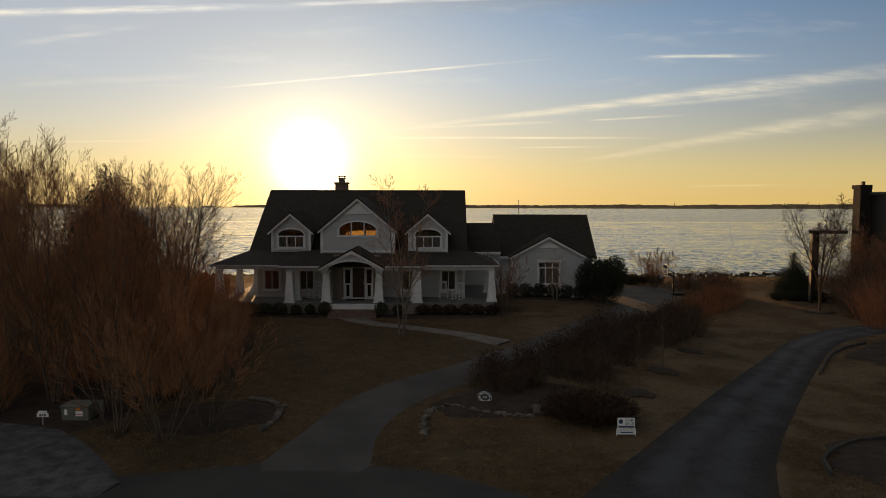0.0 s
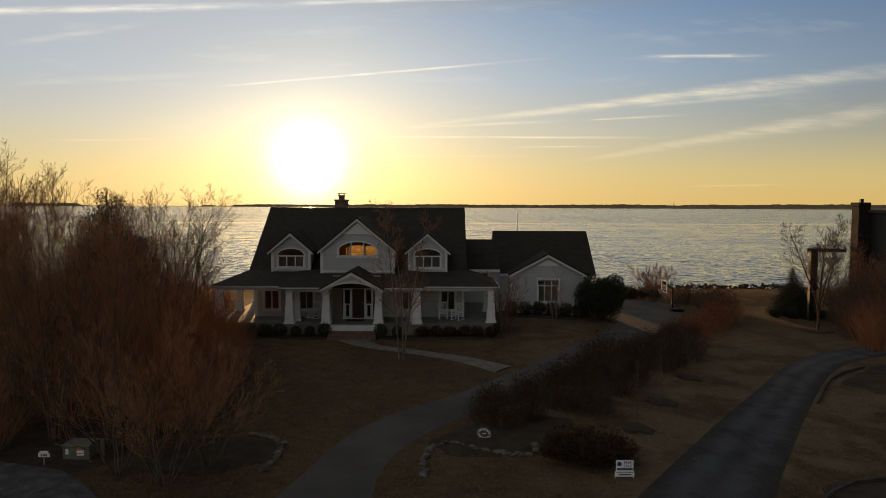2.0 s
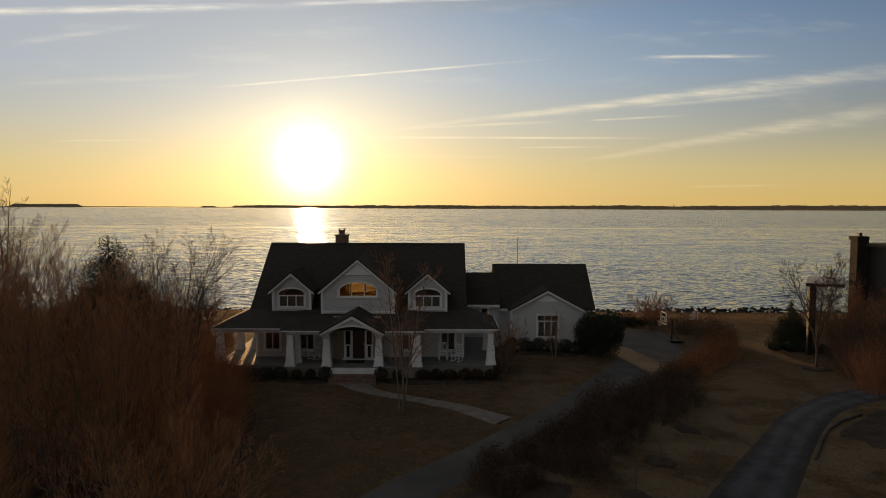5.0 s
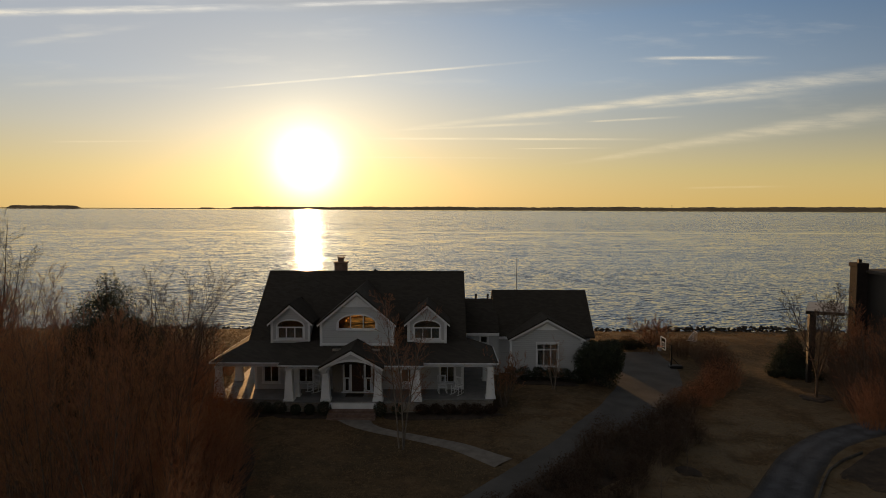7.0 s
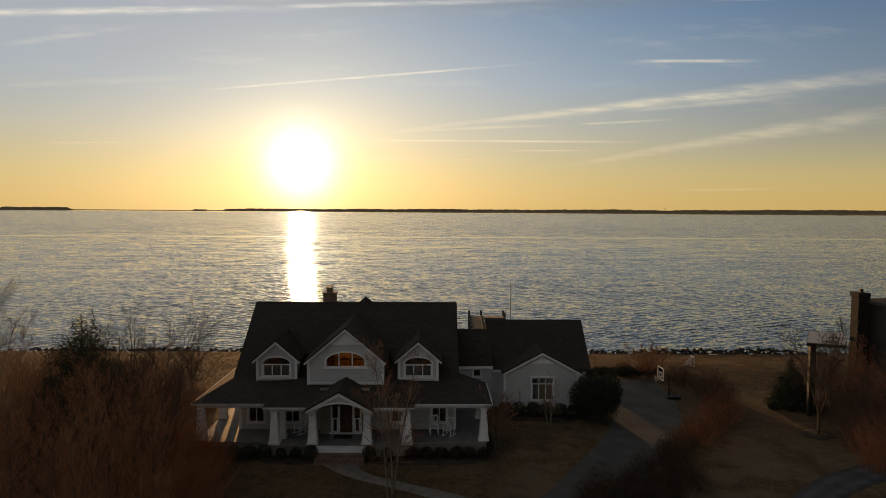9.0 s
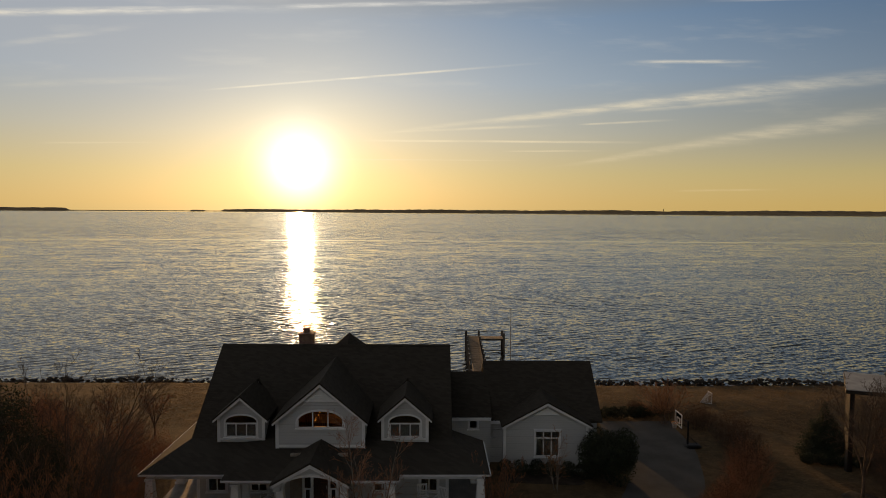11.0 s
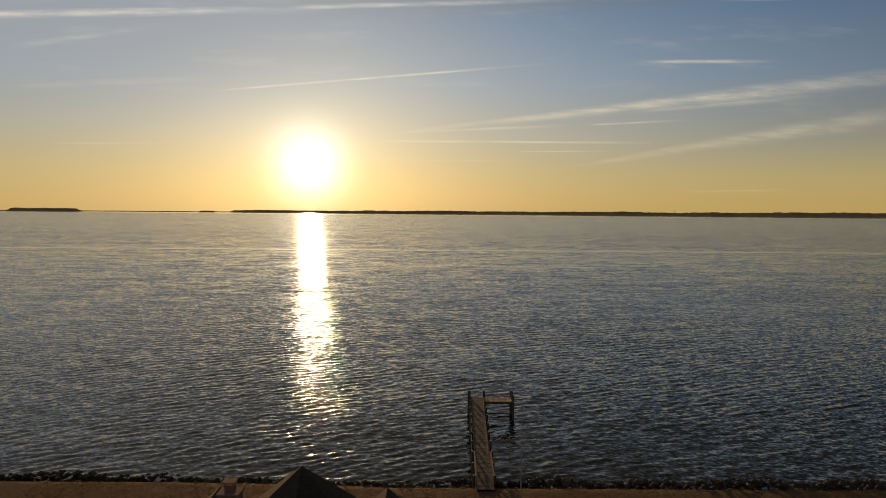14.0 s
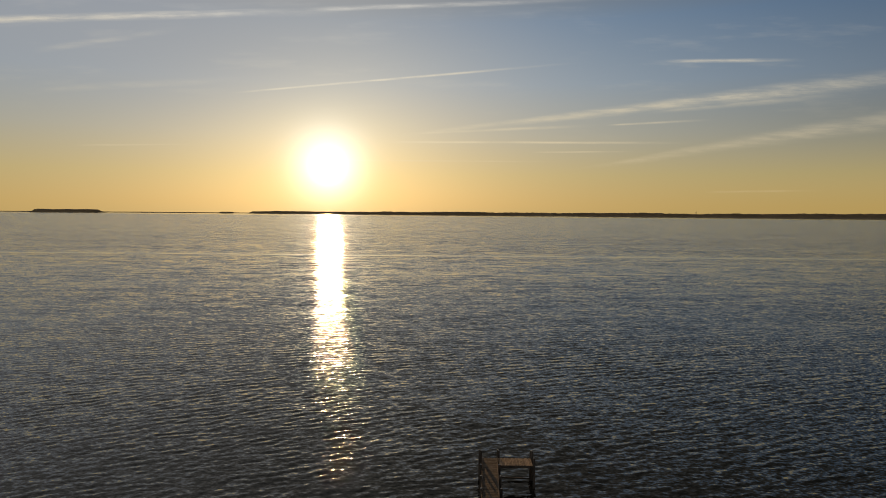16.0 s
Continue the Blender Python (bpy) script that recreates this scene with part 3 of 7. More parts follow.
def build_water():
    """Modelled wind waves near the shore, joined to a flat sheet that reaches the far shore."""
    r = np.random.RandomState(12)
    ys = [81.0]
    while ys[-1] < 310:
        ys.append(ys[-1] + 0.20 * (1 + ((ys[-1] - 81) / 85) ** 1.3))
    xs = np.linspace(-115, 125, 640)
    ys = np.array(ys)
    X, Y = np.meshgrid(xs, ys)
    Z = np.zeros_like(X)
    SP = 0.20 * (1 + ((Y - 81) / 85) ** 1.3)
    for i in range(46):
        wave = 0.75 * (2.6 / 0.75) ** r.rand()
        a = radians(90 + 34) + r.normal(0, radians(17))
        k = 2 * math.pi / wave
        amp = 0.0155 * math.sqrt(2) / k
        ph = k * (X * math.cos(a) + Y * math.sin(a)) + r.rand() * 6.28
        keep = np.clip(wave / (3.2 * SP) - 0.6, 0, 1)
        Z += amp * keep * (np.sin(ph) + 0.25 * np.sin(2 * ph))
    group = 0.75 + 0.35 * np.sin(X * 0.05 + Y * 0.09 + 1.0) * np.sin(X * 0.021 - Y * 0.055)
    edge = np.clip((300 - Y) / 150, 0, 1) * np.clip((X + 115) / 20, 0, 1) * np.clip((125 - X) / 20, 0, 1)
    Z = WATER + Z * group * edge
    nx, ny = len(xs), len(ys)
    verts = np.stack([X, Y, Z], 2).reshape(-1, 3).tolist()
    faces = [(j * nx + i, j * nx + i + 1, (j + 1) * nx + i + 1, (j + 1) * nx + i) for j in range(ny - 1) for i in range(nx - 1)]
    yl = float(ys[-1])
    b = len(verts)
    verts += [(-4700, 81.0, WATER), (-115, 81.0, WATER), (-115, yl, WATER), (-4700, yl, WATER), (125, 81.0, WATER), (4700, 81.0, WATER), (4700, yl, WATER), (125, yl, WATER), (4700, 4850, WATER), (-4700, 4850, WATER)]
    faces += [(b, b + 1, b + 2, b + 3), (b + 4, b + 5, b + 6, b + 7), (b + 3, b + 6, b + 8, b + 9)]
    ob = raw("water", verts, faces, "water")
    ob.data.polygons.foreach_set("use_smooth", [True] * len(ob.data.polygons))
    tagged(ob, "wide rippled river water under the low sun", "water", kind="structure")


def build_far_shore():
    """The low wooded shore across the water, nearer towards positive x, with a separate low island."""
    def strip(name, x0, x1, shore, tall, label, step=14.0, rise=0.0):
        r = random.Random(int(x0) + 5)
        prof = [(0, 0.0), (10, 0.35), (14, 0.8), (30, 1.0), (90, 0.95), (120, 0.0)]
        k = int((x1 - x0) / step)
        verts, faces = [], []
        for i in range(k + 1):
            x = x0 + (x1 - x0) * i / k
            ends = min(1.0, i / 3, (k - i) / 3)
            big = 0.82 + 0.22 * noise.noise((x * 0.004, 1.7, shore(x) * 0))
            for dy, hz in prof:
                h = hz * tall * (1 + rise * (x - x0) / (x1 - x0)) * ends * (big + 0.18 * (r.random() - 0.5)) if hz else 0.0
                verts.append((x + r.uniform(-3, 3), shore(x) + dy, WATER - 0.3 + max(0.0, h)))
        m = len(prof)
        for i in range(k):
            for j in range(m - 1):
                a = i * m + j
                faces.append((a, a + m, a + m + 1, a + 1))
        ob = raw(name, verts, faces, "hazed_far_wood")
        tagged(ob, label, "shore", kind="structure")
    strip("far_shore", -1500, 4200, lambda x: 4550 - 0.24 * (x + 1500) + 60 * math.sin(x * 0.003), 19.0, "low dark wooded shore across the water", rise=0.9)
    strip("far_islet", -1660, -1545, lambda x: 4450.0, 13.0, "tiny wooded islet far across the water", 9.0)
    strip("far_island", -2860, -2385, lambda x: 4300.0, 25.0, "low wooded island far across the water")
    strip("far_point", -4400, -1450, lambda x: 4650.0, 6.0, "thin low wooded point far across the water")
    # pale strip at the far woods' foot, standing for sky shine on calm water
    verts = []
    for i in range(60):
        x = 300 + i * 65
        y = 4550 - 0.24 * (x + 1500) + 60 * math.sin(x * 0.003)
        verts += [(x, y - 16, WATER - 0.05), (x, y + 4, WATER + 1.1)]
    tagged(raw("far_beach", verts, [(2 * i, 2 * i + 2, 2 * i + 3, 2 * i + 1) for i in range(59)], "shore_shine"), "pale strip for sky shine on calm water below the far woods", "shore", kind="structure")
    bm = bmesh.new()
    for sx, sy in ((-1, -1), (1, -1), (1, 1), (-1, 1)):
        beam(bm, (1385 + sx * 3, 3950 + sy * 3, WATER), (1385 + sx * 0.6, 3950 + sy * 0.6, 32), 0.5, 0.5)
    for z in (8, 15, 21, 26):
        s = 3 - 2.4 * z / 32
        for a, b in (((-s, -s), (s, -s)), ((s, -s), (s, s)), ((s, s), (-s, s)), ((-s, s), (-s, -s))):
            beam(bm, (1385 + a[0], 3950 + a[1], z), (1385 + b[0], 3950 + b[1], z), 0.4, 0.4)
    tower = thing("lattice_tower", (1385, 3950, WATER), "thin steel lattice tower behind the far woods", "tower")
    part("mast", bm, "dark_metal", tower)


PAVED = set()


def ribbon(name, left, right, mat, label, kind="structure", lift=0.04, across=6, category="pavement"):
    """A paved strip draped on the land between two edge lines."""
    def resample(pts, k):
        p = np.array(pts, float)
        s = np.concatenate([[0], np.cumsum(np.linalg.norm(np.diff(p, axis=0), axis=1))])
        q = np.linspace(0, s[-1], 8 * len(pts))
        sm = np.stack([np.interp(q, s, p[:, 0]), np.interp(q, s, p[:, 1])], 1)
        for _ in range(6):
            sm[1:-1] = 0.25 * sm[:-2] + 0.5 * sm[1:-1] + 0.25 * sm[2:]
        s = np.concatenate([[0], np.cumsum(np.linalg.norm(np.diff(sm, axis=0), axis=1))])
        q = np.linspace(0, s[-1], k)
        return np.stack([np.interp(q, s, sm[:, 0]), np.interp(q, s, sm[:, 1])], 1)
    k = 140
    a, b = resample(left, k), resample(right, k)
    verts, faces = [], []
    for i in range(k):
        for j in range(across + 1):
            f = j / across
            x, y = a[i] * (1 - f) + b[i] * f
            if j in (0, across):
                x += 0.05 * noise.noise((i * 0.7, j, 1.0))
                y += 0.05 * noise.noise((i * 0.7, j, 9.0))
            edge = -0.06 if j in (0, across) else 0.0
            verts.append((x, y, ground_z(x, y) + lift + edge))
    for i in range(4 * k - 3):
        p, q = (e[i // 4] + (e[min(i // 4 + 1, k - 1)] - e[i // 4]) * (i % 4) / 4 for e in (a, b))
        m = int(np.linalg.norm(q - p) / 0.12) + 2
        for s in range(m + 1):
            g = p + (q - p) * s / m
            PAVED.add((round(g[0] * 4), round(g[1] * 4)))
    w = across + 1
    faces = [(i * w + j, i * w + j + 1, (i + 1) * w + j + 1, (i + 1) * w + j) for i in range(k - 1) for j in range(across)]
    ob = raw(name, verts, faces, mat)
    for f in ob.data.polygons:
        f.use_smooth = True
    across_at = ob.data.attributes.new("across", "FLOAT", "POINT")
    across_at.data.foreach_set("value", [j / across for i in range(k) for j in range(w)])
    return tagged(ob, label, category, kind=kind)


def patch(name, cx, cy, rx, ry, mat, label, lift=0.03, turn=0.0, rough=0.35):
    """A rounded bed draped on the land."""
    verts, faces, rings, k = [(cx, cy, ground_z(cx, cy) + lift + 0.05)], [], 6, 36
    for r in range(1, rings + 1):
        for i in range(k):
            a = 2 * math.pi * i / k
            m = r / rings * (1 + rough * noise.noise((math.cos(a) * 1.5 + cx, math.sin(a) * 1.5 + cy, 2.0)))
            u, v = rx * m * math.cos(a), ry * m * math.sin(a)
            x, y = cx + u * math.cos(turn) - v * math.sin(turn), cy + u * math.sin(turn) + v * math.cos(turn)
            verts.append((x, y, ground_z(x, y) + lift + 0.05 * (1 - (r / rings) ** 2) - (0.07 if r == rings else 0)))
    for i in range(k):
        faces.append((0, 1 + i, 1 + (i + 1) % k))
        for r in range(rings - 1):
            a = 1 + r * k
            faces.append((a + i, a + k + i, a + k + (i + 1) % k, a + (i + 1) % k))
    ob = raw(name, verts, faces, mat)
    return tagged(ob, label, "planting bed", kind="structure")


build_ground()
build_water()
build_far_shore()
ribbon("driveway", [(-7.0, 18.4), (-6.75, 19.9), (-5.93, 22.4), (-5.06, 26.4), (-3.27, 28.9), (-0.82, 31.2), (1.63, 34.3), (5.0, 38.6), (9.5, 46.0), (12.7, 53.0), (12.9, 60.5), (13.5, 65.2)],
       [(-2.6, 18.4), (-2.74, 19.9), (-2.98, 21.4), (-2.83, 23.6), (-1.92, 25.7), (-0.6, 27.5), (2.2, 30.2), (6.5, 34.5), (13.5, 43.0), (18.5, 52.0), (20.8, 59.0), (21.0, 65.5)], "asphalt", "smooth grey asphalt driveway curving to the garage court", lift=0.03, category="driveway")
ribbon("road", [(-30, 22.0), (-20, 19.5), (-10.2, 18.9), (-8.8, 19.4), (-6.7, 20.0), (-2.74, 20.0), (-0.7, 19.25), (1.5, 17.8), (6, 12), (8, 4)],
       [(-30, 4), (-20, 2), (-10, 0), (-8, 0), (-6, 0), (-3, 0), (-1, 0), (0, 0), (2, -1), (3, -3)], "street_asphalt", "dark asphalt turning circle at the street's end", lift=0.06, across=16, category="road")
ribbon("gravel_drive", [(1.0, 15.8), (2.52, 17.7), (4.34, 20.1), (7.4, 24.0), (11.9, 30.1), (18.7, 39.0), (23.2, 42.8), (28.8, 45.3), (42, 48.5)],
       [(7.2, 15.5), (7.93, 17.8), (9.0, 20.2), (10.7, 22.9), (15.3, 29.9), (19.4, 35.7), (22.7, 39.6), (26.9, 42.0), (42, 45)], "gravel", "pale bluish gravel drive curving to the neighbouring house", lift=0.05, across=10, category="driveway")
ribbon("gravel_apron", [(-34, 27.0), (-22, 25.0), (-16.75, 24.0), (-15.4, 23.8), (-12.9, 22.1), (-10.9, 20.0), (-9.8, 18.6)], [(-34, 17.0), (-22, 17.0), (-17, 17.5), (-15, 17.5), (-13, 17.5), (-11, 17.5), (-10, 17.4)], "pale_gravel", "pale worn gravel apron beside the turning circle", lift=0.075, across=10)

# ---- plants ----
def tubes_mesh(segs, k=4):
    """Joined tapered tubes from segments (p, q, r0, r1)."""
    verts, faces = [], []
    for p, q, r0, r1, *_ in segs:
        d = (q - p)
        if d.length < 1e-5:
            continue
        d.normalize()
        a = d.orthogonal().normalized()
        b = d.cross(a)
        s = len(verts)
        for c, r in ((p, r0), (q, r1)):
            for i in range(k):
                t = 2 * math.pi * i / k
                v = c + (a * math.cos(t) + b * math.sin(t)) * r
                verts.append((v.x, v.y, v.z))
        for i in range(k):
            faces.append((s + i, s + (i + 1) % k, s + k + (i + 1) % k, s + k + i))
    return verts, faces


def grow(r, p, d, length, rad, level, levels, segs, up, wild, fork, thin, splay=(0.35, 0.85), ratio=(0.42, 0.7)):
    """One limb as a chain of bends, with side limbs."""
    n = 4 if level < 2 else 2
    if level > 1:
        up, wild = up * 0.5, wild * 0.7
    q = p
    for i in range(n):
        d = (d + Vector((r.gauss(0, wild), r.gauss(0, wild), r.gauss(0, wild * 0.6) + up))).normalized()
        e = q + d * (length / n)
        r0, r1 = rad * (1 - 0.6 * i / n), rad * (1 - 0.6 * (i + 1) / n)
        segs.append((q, e, r0, r1, level))
        if level < levels:
            m = fork if level else fork - 1
            for _ in range(m if (i > 0 or level > 0) else 0):
                if r.random() < 0.72:
                    a = r.uniform(0, 2 * math.pi)
                    side = d.orthogonal().normalized()
                    side.rotate(Matrix.Rotation(a, 3, d))
                    spread = r.uniform(*splay)
                    f = r.random()
                    short = 1.1 - 0.5 * (i + f) / n
                    grow(r, q.lerp(e, f), (d + side * spread).normalized(), length * short * r.uniform(*ratio), max(thin, r1 * r.uniform(0.32, 0.5)), level + 1, levels, segs, up, wild * 1.15, fork, thin, splay, ratio)
        q = e


def limb(r, p, d, length, rad, level, levels, segs, lift, sway, kids, angle, ratio, thin):
    """One smooth limb that bends upward, with side limbs spiralling round it, longest low down."""
    n = (7, 5, 3, 2, 2)[level]
    drift = Vector((r.gauss(0, sway), r.gauss(0, sway), 0))
    path = [(p, d, rad)]
    q = p
    for i in range(n):
        d = (d + (drift + Vector((0, 0, lift))) / n + Vector((r.gauss(0, sway * 0.3), r.gauss(0, sway * 0.3), r.gauss(0, sway * 0.15)))).normalized()
        q = q + d * (length / n)
        path.append((q, d, max(thin, rad * (1 - 0.85 * (i + 1) / n))))
    for (a, _, ra), (b, _, rb) in zip(path, path[1:]):
        segs.append((a, b, ra, rb, level))
    if level >= levels:
        return
    spin = r.uniform(0, 6.28)
    k = max(2, int(kids[level] * r.uniform(0.75, 1.25)))
    low = 0.22 if level == 0 else 0.12
    for c in range(k):
        f = low + (0.97 - low) * (c + r.random()) / k
        i = min(n - 1, int(f * n))
        t = f * n - i
        at, da = path[i][0].lerp(path[i + 1][0], t), path[i + 1][1]
        spin += 2.4 + r.gauss(0, 0.5)
        side = da.orthogonal().normalized()
        side.rotate(Matrix.Rotation(spin, 3, da))
        tilt = r.uniform(*angle)
        out = (da * math.cos(tilt) + side * math.sin(tilt)).normalized()
        limb(r, at, out, length * ratio[level] * (1.2 - 0.8 * f) * r.uniform(0.75, 1.2), max(thin, path[i][2] * 0.5), level + 1, levels, segs, lift, sway, kids, angle, ratio, thin)


def stem_mesh(chain, k=7):
    """One unbroken tapered stem through the joints of a chain of segments."""
    rings = [(chain[0][0], chain[0][2])] + [(s[1], s[3]) for s in chain]
    verts = [(c.x + r * math.cos(6.2832 * i / k), c.y + r * math.sin(6.2832 * i / k), c.z) for c, r in rings for i in range(k)]
    faces = [(j * k + i, j * k + (i + 1) % k, (j + 1) * k + (i + 1) % k, (j + 1) * k + i) for j in range(len(rings) - 1) for i in range(k)]
    faces.append(tuple((len(rings) - 1) * k + i for i in range(k)))
    return verts, faces


def limbed_tree(name, x, y, height, stems, label, seed, lean=0.2, rad=0.06, kids=(9, 6, 4), angle=(0.4, 0.8), ratio=(0.45, 0.5, 0.5), lift=0.35, sway=0.12, bark="bark", twig="twig", group="", thin=0.0065, category="tree", trunk=0.0, levels=3):
    """A leafless tree or tall shrub with smooth rising limbs and fine twigs; trunk: height of a single foot below the stems."""
    r = random.Random(seed)
    z = ground_z(x, y) - 0.1
    root = thing(name, (x, y, z), label, category, group)
    segs = []
    foot = Vector((x, y, z))
    if trunk:
        v, f = stem_mesh([(foot, foot + Vector((0.03, 0, trunk * 0.5)), rad * 1.7, rad * 1.35), (foot + Vector((0.03, 0, trunk * 0.5)), foot + Vector((0, 0, trunk)), rad * 1.35, rad * 1.2)], 9)
        raw("trunk", v, f, bark, root)
    for s in range(stems):
        a = 2 * math.pi * (s + r.random() * 0.8) / stems
        out = lean * r.uniform(0.3, 1.3) if stems > 1 else 0.04
        d = Vector((math.cos(a) * out, math.sin(a) * out, 1)).normalized()
        first = len(segs)
        spread = (0.0 if trunk else 0.16) * (stems > 1)
        limb(r, foot + Vector((math.cos(a) * spread, math.sin(a) * spread, trunk * r.uniform(0.75, 0.97))), d, (height - trunk) * r.uniform(0.74, 1.0) * (1 + 0.35 * out * out), rad * r.uniform(0.7, 1.1), 0, levels, segs, lift, sway, kids, angle, ratio, thin)
        v, f = stem_mesh([s for s in segs[first:] if s[4] == 0])
        raw("stem" if stems > 1 else "trunk", v, f, bark, root)
    v, f = tubes_mesh([s for s in segs if s[4] == 1], 5)
    tagged(raw("branchwork", v, f, bark, root), kind="stuff")
    v, f = tubes_mesh([s for s in segs if s[4] > 1], 3)
    tagged(raw("twig_crown", v, f, twig, root), kind="stuff")
    return root


def leaf_cloud(r, blobs, count, size, flat=0.0, shell=0.55):
    """Small bent leaves scattered through ellipsoids (centre, radii)."""
    verts, faces = [], []
    total = sum(b[1][0] * b[1][1] * b[1][2] for b in blobs)
    for c, rad in blobs:
        k = int(count * rad[0] * rad[1] * rad[2] / total)
        for _ in range(k):
            d = Vector((r.gauss(0, 1), r.gauss(0, 1), r.gauss(0, 1))).normalized()
            m = shell + (1 - shell) * r.random() ** 0.5
            m *= 1 + 0.10 * noise.noise((d.x * 3 + c[0], d.y * 3 + c[1], d.z * 3))
            p = Vector((c[0] + d.x * rad[0] * m, c[1] + d.y * rad[1] * m, c[2] + d.z * rad[2] * m))
            n = (d + Vector((r.gauss(0, 0.7), r.gauss(0, 0.7), r.gauss(0, 0.7)))).normalized()
            a = n.orthogonal().normalized()
            a.rotate(Matrix.Rotation(r.uniform(0, 6.28), 3, n))
            b = n.cross(a)
            s = size * r.uniform(0.6, 1.3)
            i = len(verts)
            for q in (p - a * s, p + b * s * 0.45 + n * s * 0.15, p + a * s, p - b * s * 0.45 + n * s * 0.15):
                verts.append((q.x, q.y, q.z))
            faces.append((i, i + 1, i + 2, i + 3))
    return verts, faces


def shrub(name, x, y, rx, ry, h, label, seed, leaf="evergreen", count=2600, size=0.07, group="", lumps=5, category="shrub", twigs=40, z=None, core=0.85):
    """A dense shrub: woody stems inside a crown of small leaves."""
    r = random.Random(seed)
    z = ground_z(x, y) if z is None else z
    root = thing(name, (x, y, z - 0.05), label, category, group)
    blobs = [((x, y, z + h * 0.5), (rx * core, ry * core, h * 0.5 * (core + 0.15)))]
    for i in range(lumps):
        a = 2 * math.pi * (i + r.random()) / max(1, lumps)
        k = r.uniform(0.35, 0.55)
        blobs.append(((x + math.cos(a) * rx * 0.5, y + math.sin(a) * ry * 0.5, z + h * r.uniform(0.35, 0.65)), (rx * k, ry * k, h * r.uniform(0.3, 0.42))))
    segs = []
    for i in range(twigs):
        a, k = r.uniform(0, 6.28), r.uniform(0.2, 0.95)
        p = Vector((x + math.cos(a) * rx * 0.12, y + math.sin(a) * ry * 0.12, z - 0.05))
        q = Vector((x + math.cos(a) * rx * k, y + math.sin(a) * ry * k, z + h * r.uniform(0.5, 1.0 - 0.35 * k * k)))
        mid = p.lerp(q, 0.5) + Vector((0, 0, h * 0.12))
        segs += [(p, mid, 0.018, 0.011, 0), (mid, q, 0.011, 0.005, 0)]
    v, f = tubes_mesh(segs, 4)
    tagged(raw("woody_growth", v, f, "bark", root), kind="stuff")
    v, f = leaf_cloud(r, blobs, count, size)
    tagged(raw("foliage", v, f, leaf, root), kind="stuff")
    return root


def twig_bush(name, x, y, rx, ry, h, label, seed, stems=90, mat="red_twig", group="", dead=0, category="shrub", leaf="dry_leaf"):
    """A leafless bush of many thin upright forking stems."""
    r = random.Random(seed)
    z = ground_z(x, y) - 0.05
    root = thing(name, (x, y, z), label, category, group)
    segs = []
    for i in range(stems):
        a, k = r.uniform(0, 6.28), r.random() ** 0.5
        p = Vector((x + math.cos(a) * rx * k * 0.7, y + math.sin(a) * ry * k * 0.7, z))
        d = Vector((math.cos(a) * 0.45 * k + r.gauss(0, 0.14), math.sin(a) * 0.45 * k + r.gauss(0, 0.14), 1)).normalized()
        grow(r, p, d, h * r.uniform(0.55, 0.85) * (1 - 0.35 * k), 0.012, 1, 2, segs, 0.05, 0.16, 3, 0.0045)
    v, f = tubes_mesh(segs, 3)
    tagged(raw("woody_growth", v, f, mat, root), kind="stuff")
    if dead:
        v, f = leaf_cloud(r, [((x, y, z + h * 0.5), (rx * 0.9, ry * 0.9, h * 0.45))], dead, 0.05, shell=0.2)
        tagged(raw("dry_foliage", v, f, leaf, root), kind="stuff")
    return root


def evergreen_tree(name, x, y, h, rad, label, seed, taper=0.6, clumps=46, count=26000, leaf=0.17, bare=0.08, wild=0.35):
    """A dense evergreen: trunk with limbs carrying uneven clumps of needle sprays."""
    r = random.Random(seed)
    z = ground_z(x, y) - 0.05
    root = thing(name, (x, y, z), label, "tree")
    part("trunk", tube(bmesh.new(), (x, y, z), (x, y, z + h * 0.94), rad * 0.08, 0.02, 8), "bark", root)
    blobs, segs = [], []
    for i in range(clumps):
        f = (i + r.random()) / clumps
        zz = z + h * (bare + (0.97 - bare) * f)
        w = rad * max(0.08, (1 - f) ** taper) * r.uniform(1 - wild, 1 + wild * 0.5)
        a = r.uniform(0, 6.28) + i * 2.4
        k = r.uniform(0.35, 0.8) * w
        c = (x + math.cos(a) * k, y + math.sin(a) * k, zz)
        s = max(0.22, 0.55 * w) * r.uniform(0.8, 1.25)
        blobs.append((c, (s, s, s * r.uniform(0.6, 1.0))))
        segs.append((Vector((x, y, zz - 0.15 * w)), Vector(c), 0.04, 0.012, 0))
    v, f = tubes_mesh(segs, 4)
    tagged(raw("boughwork", v, f, "bark", root), kind="stuff")
    v, f = leaf_cloud(r, blobs, count, leaf, shell=0.25)
    tagged(raw("needle_crown", v, f, "evergreen", root), kind="stuff")
    return root

# ---- the house ----
FLOOR = 1.95
WALL_Y = 46.6
MID = -6.92
PORCH_END = 49.6


def wall_along_x(bm, x0, x1, y0, y1, z0, z1, holes=()):
    """A wall in the x direction with rectangular openings (xa, xb, za, zb)."""
    xs = sorted({x0, x1, *[h[0] for h in holes], *[h[1] for h in holes]})
    for xa, xb in zip(xs, xs[1:]):
        cut = [h for h in holes if h[0] <= xa + 1e-6 and h[1] >= xb - 1e-6]
        z = z0
        for h in sorted(cut, key=lambda q: q[2]):
            if h[2] > z:
                box(bm, xa, xb, y0, y1, z, h[2])
            z = h[3]
        if z < z1:
            box(bm, xa, xb, y0, y1, z, z1)
    return bm


